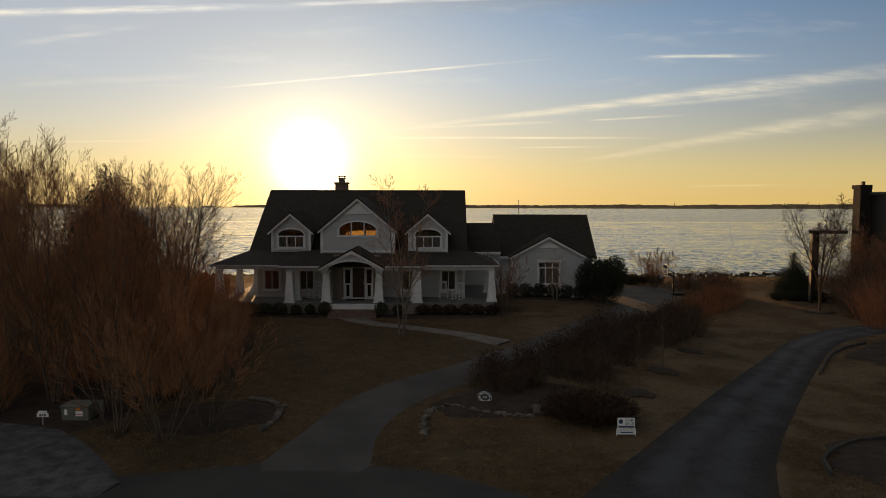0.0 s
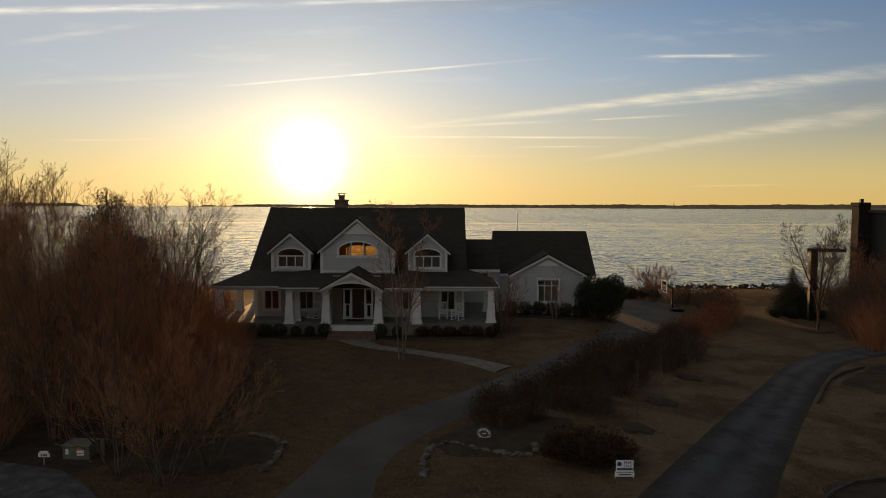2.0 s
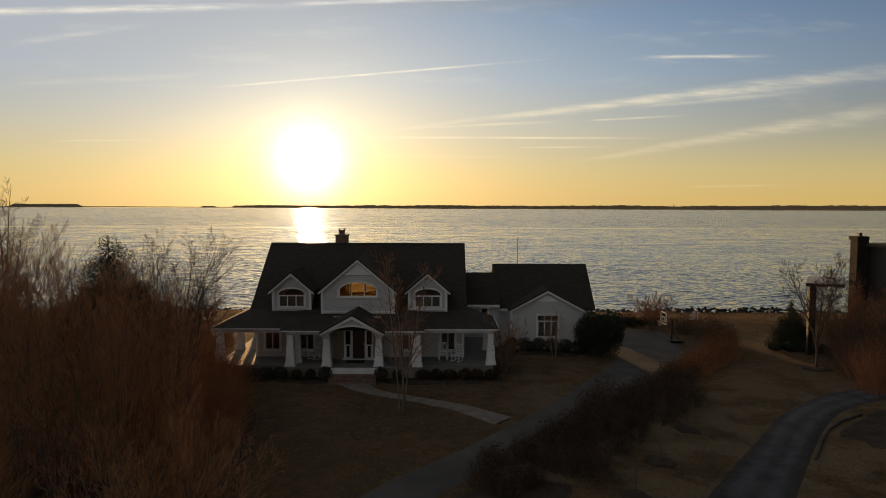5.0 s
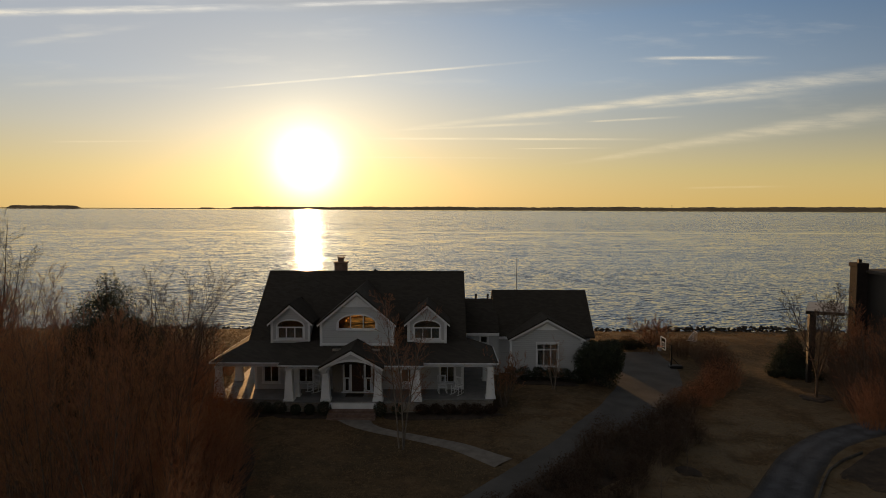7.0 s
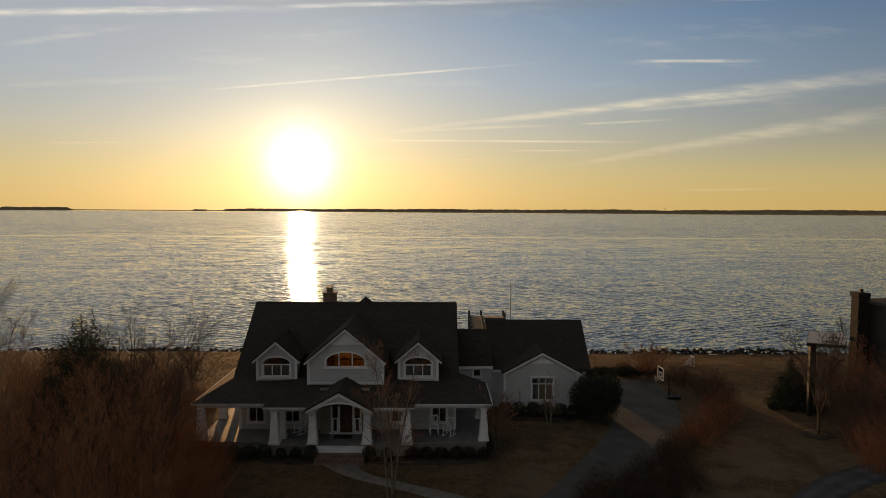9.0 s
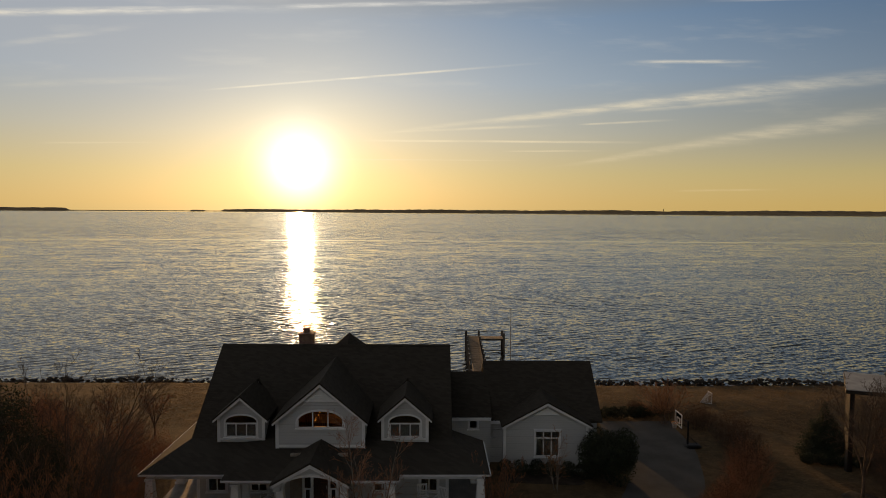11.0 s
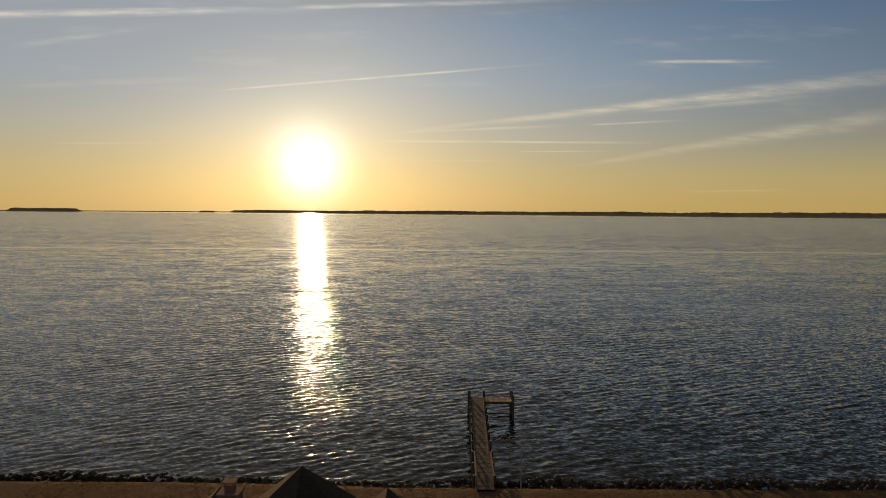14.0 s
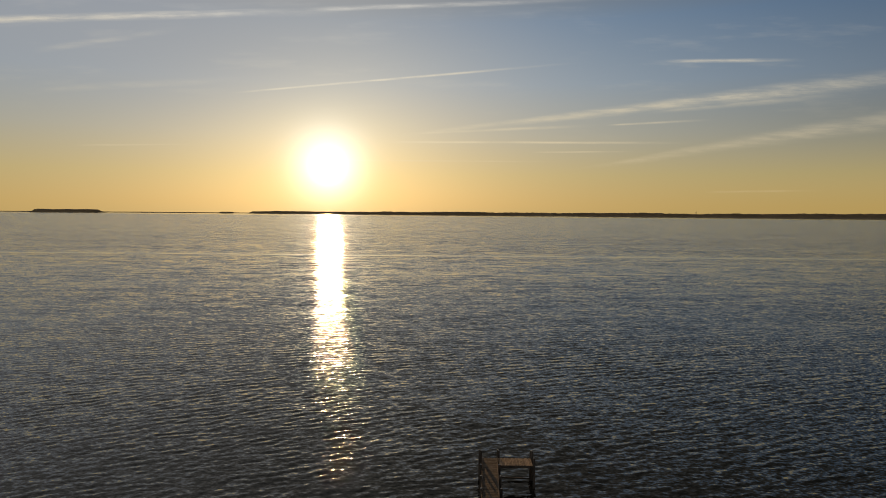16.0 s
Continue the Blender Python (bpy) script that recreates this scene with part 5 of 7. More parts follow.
    for i in range(12):
        ta, tb = math.pi * i / 12, math.pi * (i + 1) / 12
        prism(bm, [(-6.78 - 1.1 * math.cos(ta), 4.02 + 0.03 * math.sin(ta)), (-6.78 - 1.1 * math.cos(tb), 4.02 + 0.03 * math.sin(tb)), (-6.78 - 1.1 * math.cos(tb), 4.09 + 0.12 * math.sin(tb)), (-6.78 - 1.1 * math.cos(ta), 4.09 + 0.12 * math.sin(ta))], "y", yb - 0.06, yb)
    box(bm, -7.9, -5.67, yb - 0.12, yb, FLOOR, FLOOR + 0.07)
    part("door_surround", bm, "white_paint", h)
    # dormers, front and rear
    for xm2 in (MID - 4.86, MID + 4.86):
        d = dormer(h, xm2, 47.6, 7.83, 1.32, 1.62, 6.43, 5.14, (xm2 - 0.92, xm2 + 0.92, 5.32, 6.62), 0.40, 50.9, 47.35)
        window(d, xm2 - 0.92, xm2 + 0.92, 5.32, 6.62, 47.6, 3, transom=6.12, arch=0.40, blind=True)
        bm = gable_roof_x(bmesh.new(), xm2 - 1.64, xm2 + 1.64, 6.46, 7.87, 57.2, 60.9)
        part("rear_dormer_roof", bm, "roof_shingle", h)
        part("rear_dormer", sliced_wall(bmesh.new(), xm2 - 1.32, xm2 + 1.32, 60.45, 60.6, 4.8, lambda x, c=xm2: 7.67 - abs(x - c) * 0.86, None, 12), "siding", h)
    d = dormer(h, MID, WALL_Y, 8.89, 2.5, 2.76, 6.56, 5.1, (MID - 1.33, MID + 1.33, 6.20, 7.18), 0.66, 53.0, 46.36, True)
    window(d, MID - 1.33, MID + 1.33, 6.20, 7.18, WALL_Y, 3, arch=0.66, glass="warm_glass")
    # rear bay of tall windows under a six-sided roof
    cx, cy, r = -7.07, 61.0, 3.0
    cor = [(cx + r * math.cos(math.pi / 3 * i + math.pi / 6), cy + r * math.sin(math.pi / 3 * i + math.pi / 6)) for i in range(6)]
    bm = bmesh.new()
    rr = 3.7
    out = [(cx + rr * math.cos(math.pi / 3 * i + math.pi / 6), cy + rr * math.sin(math.pi / 3 * i + math.pi / 6), 6.25) for i in range(6)]
    top = bm.verts.new((cx, cy, 9.07))
    ring = [bm.verts.new(p) for p in out]
    for i in range(6):
        bm.faces.new((ring[i], ring[(i + 1) % 6], top))
    bm.faces.new(ring[::-1])
    part("turret_roof", bm, "roof_shingle", h, "six-sided shingle turret roof")
    bm = bmesh.new()
    for i in range(6):
        p, q = cor[i], cor[(i + 1) % 6]
        if (p[1] + q[1]) / 2 < cy - 0.5:
            continue
        for z, hh in ((FLOOR + 0.15, 0.3), (4.3, 0.16), (6.1, 0.3)):
            beam(bm, (*p, z), (*q, z), 0.14, hh)
        for s in (0.0, 0.5, 1.0):
            u = (p[0] + (q[0] - p[0]) * s, p[1] + (q[1] - p[1]) * s)
            beam(bm, (*u, FLOOR), (*u, 6.2), 0.13, 0.13)
    part("bay_frame", bm, "white_paint", h)
    # chimney
    ch = part("chimney", boxed(-9.76, -8.80, 54.6, 55.45, 8.6, 10.16), "brick", h, "brick chimney with clay flue")
    bm = boxed(-9.84, -8.72, 54.52, 55.53, 10.08, 10.2, 0.02)
    part("chimney_cap", bm, "brick", ch)
    bm = bmesh.new()
    box(bm, -9.5, -9.06, 54.8, 55.24, 10.2, 10.5)
    box(bm, -9.56, -9.0, 54.74, 55.3, 10.5, 10.56)
    for sx in (-9.5, -9.1):
        for sy in (54.8, 55.2):
            box(bm, sx, sx + 0.04, sy, sy + 0.04, 10.56, 10.68)
    box(bm, -9.6, -8.96, 54.7, 55.34, 10.68, 10.72)
    part("flue", bm, "brick", ch)
    # connector and garage wing
    part("link_wall", wall_along_x(bmesh.new(), x1, 3.6, 53.7, 53.9, 0.9, 4.62, [(2.1, 2.7, 3.75, 4.35)]), "siding", h)
    window(h, 2.1, 2.7, 3.75, 4.35, 53.7, 1, casing=0.09)
    bm = bmesh.new()
    slab(bm, [(0.7, 53.35, 4.62), (3.65, 53.35, 4.62), (3.65, 57.4, 6.85), (0.7, 57.4, 6.85)], 0.14)
    slab(bm, [(0.7, 57.4, 6.85), (3.65, 57.4, 6.85), (3.65, 61.0, 4.7), (0.7, 61.0, 4.7)], 0.14)
    part("link_roof", bm, "roof_shingle", h)
    part("link_fascia", boxed(0.7, 3.6, 53.29, 53.35, 4.44, 4.64), "white_paint", h)
    part("link_rear_wall", boxed(x1, 3.6, 60.6, 60.8, 0.4, 4.75), "siding", h)
    g0, g1, gy = 3.6, 11.1, 54.2
    for xa, xb in ((g0, g0 + 0.2), (g1 - 0.2, g1)):
        part("wing_side_wall", prism(bmesh.new(), [(gy, 0.3), (61.3, 0.3), (61.3, 4.4), (57.75, 7.35), (gy, 4.4)], "x", xa, xb), "siding", h)
    part("wing_front_wall", wall_along_x(bmesh.new(), g0 + 0.2, g1 - 0.2, gy, gy + 0.2, 0.3, 4.4), "siding", h)
    part("wing_rear_wall", boxed(g0 + 0.2, g1 - 0.2, 61.1, 61.3, 0.3, 4.4), "siding", h)
    bm = bmesh.new()
    slab(bm, [(3.3, 53.85, 4.28), (11.4, 53.85, 4.28), (11.4, 57.75, 7.58), (3.3, 57.75, 7.58)], 0.16)
    slab(bm, [(3.3, 57.75, 7.58), (11.4, 57.75, 7.58), (11.4, 61.65, 4.28), (3.3, 61.65, 4.28)], 0.16)
    part("wing_roof", bm, "roof_shingle", h)
    wx, wh = 7.33, 3.06
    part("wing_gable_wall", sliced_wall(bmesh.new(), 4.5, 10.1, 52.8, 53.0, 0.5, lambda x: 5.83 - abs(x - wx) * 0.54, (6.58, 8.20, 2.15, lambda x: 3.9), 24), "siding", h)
    for xa in (4.5, 9.9):
        part("wing_gable_side", boxed(xa, xa + 0.2, 53.0, 54.2, 0.5, 4.3), "siding", h)
    window(h, 6.58, 8.20, 2.15, 3.9, 52.8, 3, transom=3.42, trans_cols=3)
    part("wing_partition", boxed(4.8, 9.8, 55.4, 55.5, 0.5, 4.3), "interior_wall", h)
    bm = gable_roof_x(bmesh.new(), wx - wh - 0.03, wx + wh + 0.03, 4.36, 6.02, 52.45, 56.2)
    part("wing_gable_roof", bm, "roof_shingle", h)
    bm = rake(bmesh.new(), wx - wh, wx + wh, 4.32, 5.97, 52.48, 52.54, 0.2)
    for xa in (4.5, 10.1):
        box(bm, xa - 0.08, xa + 0.08, 52.76, 52.8, 0.8, 4.2)
    part("wing_trim", bm, "white_paint", h)
    bm = prism(bmesh.new(), [(wx - 0.95, 5.0), (wx + 0.95, 5.0), (wx, 5.52)], "y", 52.74, 52.795)
    part("gable_vent", bm, "white_paint", h, "triangular gable panel")
    part("downpipe", beam(bmesh.new(), (4.42, 52.72, 0.9), (4.42, 52.72, 4.2), 0.08, 0.07), "white_paint", h)
    bm = bmesh.new()
    box(bm, 3.55, 4.5, 53.8, 53.86, 4.06, 4.26)
    part("wing_gutter", bm, "white_paint", h)
    return h


build_house()


def rocking_chair(at, turn, label):
    """A white slatted porch rocker."""
    c = thing("rocking_chair", (0, 0, 0), label, "chair", "rocking chairs on the porch")
    w = "white_paint"
    bm = bmesh.new()
    for i in range(6):
        box(bm, -0.26, 0.26, -0.26 + i * 0.085, -0.19 + i * 0.085, 0.42, 0.445)
    part("seat", bm, w, c)
    bm = bmesh.new()
    for i in range(5):
        x = -0.19 + i * 0.095
        beam(bm, (x, 0.25, 0.45), (x, 0.42, 1.10), 0.032, 0.018)
    beam(bm, (-0.26, 0.42, 1.10), (0.26, 0.42, 1.10), 0.03, 0.10)
    beam(bm, (-0.26, 0.27, 0.52), (0.26, 0.27, 0.52), 0.03, 0.06)
    part("backrest", bm, w, c)
    for s in (-0.27, 0.27):
        part("leg", beam(bmesh.new(), (s, -0.24, 0.07), (s, -0.22, 0.68), 0.045, 0.045), w, c)
        part("leg", beam(bmesh.new(), (s, 0.22, 0.07), (s, 0.44, 1.16), 0.045, 0.045), w, c)
        part("armrest", beam(bmesh.new(), (s, -0.30, 0.69), (s, 0.32, 0.69), 0.09, 0.025), w, c)
        bm = bmesh.new()
        pts = [(s, -0.42 + 0.16 * i, 0.035 + 0.10 * ((i - 3) / 4) ** 2) for i in range(7)]
        for p, q in zip(pts, pts[1:]):
            beam(bm, p, q, 0.035, 0.05)
        part("rocker", bm, w, c)
        part("stretcher", beam(bmesh.new(), (s, -0.23, 0.26), (s, 0.27, 0.26), 0.025, 0.025), w, c)
    c.matrix_basis = pose(*at, 0, 0, turn)
    return c


ch = rocking_chair((-9.85, 45.75, FLOOR), -35, "white slatted rocking chair beside the front window")
copy_thing(ch, pose(-0.95, 45.7, FLOOR, 0, 0, 8))
copy_thing(ch, pose(0.0, 45.3, FLOOR, 0, 0, -30))
mat_ob = thing("door_mat", (MID, 45.2, FLOOR), "dark coir door mat before the front door", "door mat")
part("mat", boxed(-7.5, -6.3, 44.75, 45.45, FLOOR + 0.002, FLOOR + 0.02, 0.005), "mulch", mat_ob)

# ---- shore: stones, dock, flagpole ----
def rock_meshes(k, mat, seed, flat=0.7):
    """A few uneven stones to share."""
    r = random.Random(seed)
    out = []
    for i in range(k):
        bm = bmesh.new()
        bmesh.ops.create_icosphere(bm, subdivisions=1, radius=0.5)
        off = r.uniform(0, 50)
        for v in bm.verts:
            d = v.co.normalized()
            v.co = d * (0.5 + 0.22 * noise.noise((d.x * 1.7 + off, d.y * 1.7, d.z * 1.7)) + r.uniform(-0.05, 0.05))
            v.co.z *= flat
            v.co.x *= r.uniform(0.97, 1.2)
        me = bpy.data.meshes.new("stone_shape")
        bm.to_mesh(me)
        bm.free()
        me.materials.append(MATS[mat])
        out.append(me)
    return out


def lay_stones(root, name, meshes, spots):
    """Single stones as parts of a bank or edging; spots: x, y, z, size, turn."""
    r = random.Random(5)
    base = root.location
    for x, y, z, s, turn in spots:
        ob = new(name, r.choice(meshes))
        ob.parent = root
        ob.location = (x - base.x, y - base.y, z - base.z)
        ob.rotation_euler = (r.uniform(-0.4, 0.4), r.uniform(-0.4, 0.4), turn)
        ob.scale = (s * r.uniform(0.8, 1.3), s * r.uniform(0.8, 1.2), s * r.uniform(0.7, 1.1))


def build_bank():
    r = random.Random(17)
    root = tagged(thing("riprap_bank", (0, 81.5, -1.0)), "bank of rough dark boulders along the shore", "stone bank", kind="structure")
    meshes = rock_meshes(8, "rock", 4)
    near, far = [], []
    for i in range(4600):
        x = r.uniform(-110, 110) if r.random() < 0.4 else r.uniform(-48, 50)
        row = r.random()
        y = 80.9 + 1.4 * row ** 1.4 + 0.5 * math.sin(x * 0.13) + 0.3 * math.sin(x * 0.71) + shore_shift(x)
        s = r.uniform(0.22, 0.55) * (1.3 if r.random() < 0.12 else 1)
        z = -0.32 - 1.8 * row ** 1.1 + r.uniform(-0.1, 0.25) + 0.45 * smooth(22, 26, x) * (1 - smooth(40, 46, x))
        (near if -20 < x < 24 and row < 0.45 and len(near) < 300 else far).append((x, y, z, s, r.uniform(0, 6.28)))
    lay_stones(root, "boulder", meshes, near)
    verts, faces = [], []
    for x, y, z, s, turn in far:
        me = r.choice(meshes)
        m = pose(x, y, z, 0, 0, math.degrees(turn)) @ Matrix.Diagonal((s, s, s * 0.9, 1))
        k = len(verts)
        verts += [tuple(m @ v.co) for v in me.vertices]
        faces += [tuple(k + i for i in f.vertices) for f in me.polygons]
    ob = raw("boulder_rest", verts, faces, "rock", root)
    tagged(ob, kind="stuff")


def build_dock():
    d = thing("dock", (5.0, 90, WATER), "weathered wooden dock with dark pilings and side platform", "dock")
    y0, y1, w = 78.6, 107.7, 1.62

    def cx(y):
        return 4.85 + (y - 79) * 0.0275

    def dz(y):
        return 0.12 - 0.012 * (y - 79)
    plank = None
    k = int((y1 - y0) / 0.155)
    for i in range(k):
        y = y0 + i * 0.155
        if plank is None:
            me = bpy.data.meshes.new("plank_shape")
            bm = boxed(-w / 2, w / 2, -0.07, 0.07, -0.04, 0.0, 0.006)
            bm.to_mesh(me)
            bm.free()
            me.materials.append(MATS["deck_wood"])
            plank = me
        ob = new("plank", plank)
        ob.parent = d
        ob.location = (cx(y) - 5.0 + RNG.uniform(-0.015, 0.015), y - 90, dz(y) - WATER + RNG.uniform(-0.006, 0.006))
        ob.rotation_euler = (0, 0, 0.0 + RNG.uniform(-0.006, 0.006))
    for s in (-1, 1):
        bm = beam(bmesh.new(), (cx(y0) + s * 0.7, y0, dz(y0) - 0.15), (cx(y1) + s * 0.7, y1, dz(y1) - 0.15), 0.08, 0.22)
        part("joist", bm, "piling", d)
        bm = beam(bmesh.new(), (cx(y0) + s * 0.80, y0 + 8, dz(y0) + 0.02), (cx(y1) + s * 0.80, y1, dz(y1) + 0.02), 0.07, 0.09)
        part("edge_board", bm, "deck_wood", d)
    for i in range(10):
        y = 80.6 + i * 3.0
        for s in (-1, 1):
            x = cx(y) + s * 0.95
            top = dz(y) + (0.42 if i < 9 else 0.80)
            bm = tube(bmesh.new(), (x, y, -4.5), (x, y, top), 0.135, 0.115, 10)
            post = part("piling", bm, "piling", d, "dark round timber piling")
            # pale top, added to stand for sun caught on the piling's end
            part("cap", tube(bmesh.new(), (x, y, top), (x, y, top + 0.05), 0.12, 0.05, 10), "concrete", post)
        part("crossbeam", boxed(cx(y) - 1.0, cx(y) + 1.0, y - 0.05, y + 0.05, dz(y) - 0.45, dz(y) - 0.27), "piling", d)
    # side platform at the far end
    me = bpy.data.meshes.new("platform_plank_shape")
    bm = boxed(-0.065, 0.065, -1.0, 1.0, -0.04, 0.0, 0.006)
    bm.to_mesh(me)
    bm.free()
    me.materials.append(MATS["sunlit_platform_wood"])
    for i in range(23):
        ob = new("platform_plank", me)
        ob.parent = d
        ob.location = (6.60 + i * 0.152 - 5.0, 106.5 - 90 + RNG.uniform(-0.02, 0.02), dz(106) - WATER + 0.01)
    # bar close above the water, added to stand for the platform's reflection
    part("low_brace", beam(bmesh.new(), (6.5, 107.6, -2.35), (10.1, 107.5, -2.4), 0.10, 0.14), "deck_wood", d)
    for y in (105.55, 107.4):
        part("joist", boxed(6.4, 10.1, y - 0.05, y + 0.05, dz(106) - 0.30, dz(106) - 0.05), "piling", d)
    for x, y in ((10.15, 105.5), (10.15, 107.5), (10.0, 107.6), (4.55, 107.6), (6.5, 107.75)):
        bm = tube(bmesh.new(), (x, y, -4.5), (x, y, 0.62), 0.14, 0.12, 10)
        post = part("piling", bm, "piling", d)
        # again a pale top in place of sunlight on the timber
        part("cap", tube(bmesh.new(), (x, y, 0.62), (x, y, 0.67), 0.12, 0.05, 10), "concrete", post)
    for s in (-1, 1):
        bm = bmesh.new()
        a, b = (cx(79.0) + s * 0.78, 79.0), (cx(86.0) + s * 0.78, 86.0)
        beam(bm, (*a, dz(79) + 0.95), (*b, dz(86) + 0.62), 0.14, 0.05)
        beam(bm, (*a, dz(79) + 0.5), (*b, dz(86) + 0.3), 0.04, 0.12)
        for y in (79.05, 82.4, 85.9):
            f = (y - 79) / 7
            beam(bm, (cx(y) + s * 0.78, y, dz(y) - 0.05), (cx(y) + s * 0.78, y, dz(y) + 0.95 - 0.33 * f), 0.09, 0.09)
        part("handrail", bm, "deck_wood", d, "pale timber handrail at the shore end")


def build_flagpole():
    x, y = 7.4, 74.5
    z = ground_z(x, y)
    f = thing("flagpole", (x, y, z), "tall thin bare metal flagpole on the lawn", "flagpole")
    part("pole", tube(bmesh.new(), (x, y, z - 0.1), (x, y, 8.85), 0.06, 0.03, 10), "grey_metal", f)
    bm = bmesh.new()
    bmesh.ops.create_uvsphere(bm, u_segments=10, v_segments=6, radius=0.07, matrix=Matrix.Translation((x, y, 8.9)))
    part("finial", bm, "grey_metal", f)
    part("base_collar", tube(bmesh.new(), (x, y, z - 0.02), (x, y, z + 0.12), 0.14, 0.10, 12), "concrete", f)


build_dock()
build_flagpole()


# ---- garden paving, beds and edging ----
ribbon("garden_path", [(-8.3, 43.0), (-6.75, 41.2), (-4.8, 39.95), (-3.05, 39.05), (-0.42, 37.6), (1.8, 35.2)], [(-5.3, 43.0), (-5.6, 42.0), (-4.7, 40.95), (-3.0, 40.0), (0.25, 38.55), (2.9, 36.3)], "paver", "pale paved garden path curving to the porch steps", lift=0.07, across=5, category="path")
for cx_, cy_, rx_, ry_, tn in ((-8.9, 43.2, 3.4, 0.9, 0.0), (-13.5, 43.6, 2.6, 0.9, 0.0), (-1.2, 43.2, 4.2, 1.0, 0.05), (7.0, 51.6, 3.6, 1.1, 0.0)):
    patch("mulch_bed", cx_, cy_, rx_, ry_, "mulch", "dark mulched bed along the house", 0.04, tn)
for cx_, cy_, rr_ in ((12.2, 35.7, 0.75), (9.16, 30.8, 0.82), (6.9, 27.0, 0.72)):
    patch("mulch_ring", cx_, cy_, rr_, rr_ * 0.9, "mulch", "round dark mulch ring on the lawn", 0.05)
patch("mulch_bed", 1.6, 26.3, 3.3, 1.9, "mulch", "dark mulched bed beside the driveway", 0.04, 0.5)
patch("mulch_bed", -9.3, 24.3, 2.6, 1.9, "mulch", "dark mulched bed under the bare shrubs", 0.04, 0.2)
patch("mulch_bed", -15.5, 31.0, 5.5, 9.5, "mulch", "leaf-strewn bed under the tall shrubs", 0.04, 0.12)
patch("mulch_bed", 13.6, 20.4, 3.2, 2.5, "mulch", "dark mulched bed beside the gravel drive", 0.05, 0.3)
patch("mulch_bed", 24.8, 37.3, 4.6, 2.0, "mulch", "dark mulched bed beside the gravel drive", 0.05, 0.5)
patch("mulch_bed", 7.0, 35.6, 2.0, 8.5, "mulch", "dark mulched bed under the hedge", 0.045, -0.72)
patch("mulch_ring", 27.3, 50.0, 1.3, 1.2, "mulch", "round dark mulch ring under the bare tree", 0.05)


def edging(label, pts, size, step, seed, high=0.10):
    """A low line of rough stones along a bed."""
    r = random.Random(seed)
    root = tagged(thing("stone_edging", (pts[0][0], pts[0][1], ground_z(*pts[0]))), label, "edging")
    p = np.array(pts, float)
    s = np.concatenate([[0], np.cumsum(np.linalg.norm(np.diff(p, axis=0), axis=1))])
    spots = []
    q = 0.0
    while q < s[-1]:
        x, y = np.interp(q, s, p[:, 0]) + r.uniform(-0.06, 0.06), np.interp(q, s, p[:, 1]) + r.uniform(-0.06, 0.06)
        k = size * r.uniform(0.7, 1.4)
        spots.append((x, y, ground_z(x, y) + high * k, k, r.uniform(0, 6.28)))
        q += step * k / size
    lay_stones(root, "edging_stone", STONES, spots)


STONES = rock_meshes(6, "stone", 9, 0.55)
edging("rough pale stone edging round the mulched bed", [(-1.55, 22.5), (-1.65, 23.2), (-1.69, 23.9), (-1.37, 25.05), (-0.63, 25.5), (0.4, 24.8), (1.4, 24.35), (2.3, 24.3)], 0.24, 0.11, 3)
edging("rough pale stone edging round the shrub bed", [(-7.1, 22.85), (-6.93, 24.1), (-7.0, 25.2), (-7.5, 25.9), (-8.6, 26.3)], 0.26, 0.12, 4)


def kerb(pts, label):
    """A thin bent kerb strip set in the ground."""
    root = tagged(thing("kerb", (pts[0][0], pts[0][1], ground_z(*pts[0]))), label, "kerb", kind="structure")
    bm = bmesh.new()
    p = np.array(pts, float)
    s = np.concatenate([[0], np.cumsum(np.linalg.norm(np.diff(p, axis=0), axis=1))])
    q = np.arange(0, s[-1], 0.4)
    line = [(float(np.interp(v, s, p[:, 0])), float(np.interp(v, s, p[:, 1]))) for v in q]
    for (xa, ya), (xb, yb) in zip(line, line[1:]):
        beam(bm, (xa, ya, ground_z(xa, ya) + 0.07), (xb, yb, ground_z(xb, yb) + 0.07), 0.09, 0.16)
    part("strip", bm, "rock", root)


kerb([(10.05, 19.2), (10.5, 20.4), (11.4, 21.4), (12.9, 22.5), (14.6, 23.1)], "thin grey kerb strip along the gravel drive")
kerb([(17.4, 32.6), (19.2, 35.1), (20.4, 36.6), (21.9, 37.9), (24.0, 39.2)], "thin grey kerb strip along the gravel drive")


def boulder(x, y, size, seed, label):
    root = thing("boulder", (x, y, ground_z(x, y)), label, "boulder")
    bm = bmesh.new()
    bmesh.ops.create_icosphere(bm, subdivisions=3, radius=0.5)
    for v in bm.verts:
        d = v.co.normalized()
        v.co = d * (0.5 + 0.16 * noise.noise((d.x * 1.5 + seed, d.y * 1.5, d.z * 1.5)) + 0.04 * noise.noise((d.x * 6, d.y * 6 + seed, d.z * 6)))
        v.co = Vector((x + v.co.x * size * 1.5, y + v.co.y * size, ground_z(x, y) + 0.22 * size + v.co.z * size * 0.7))
    part("stone", bm, "stone", root)


boulder(2.70, 24.7, 0.62, 3, "pale flat-topped boulder in the mulched bed")
boulder(3.15, 24.9, 0.40, 8, "small pale boulder in the mulched bed")


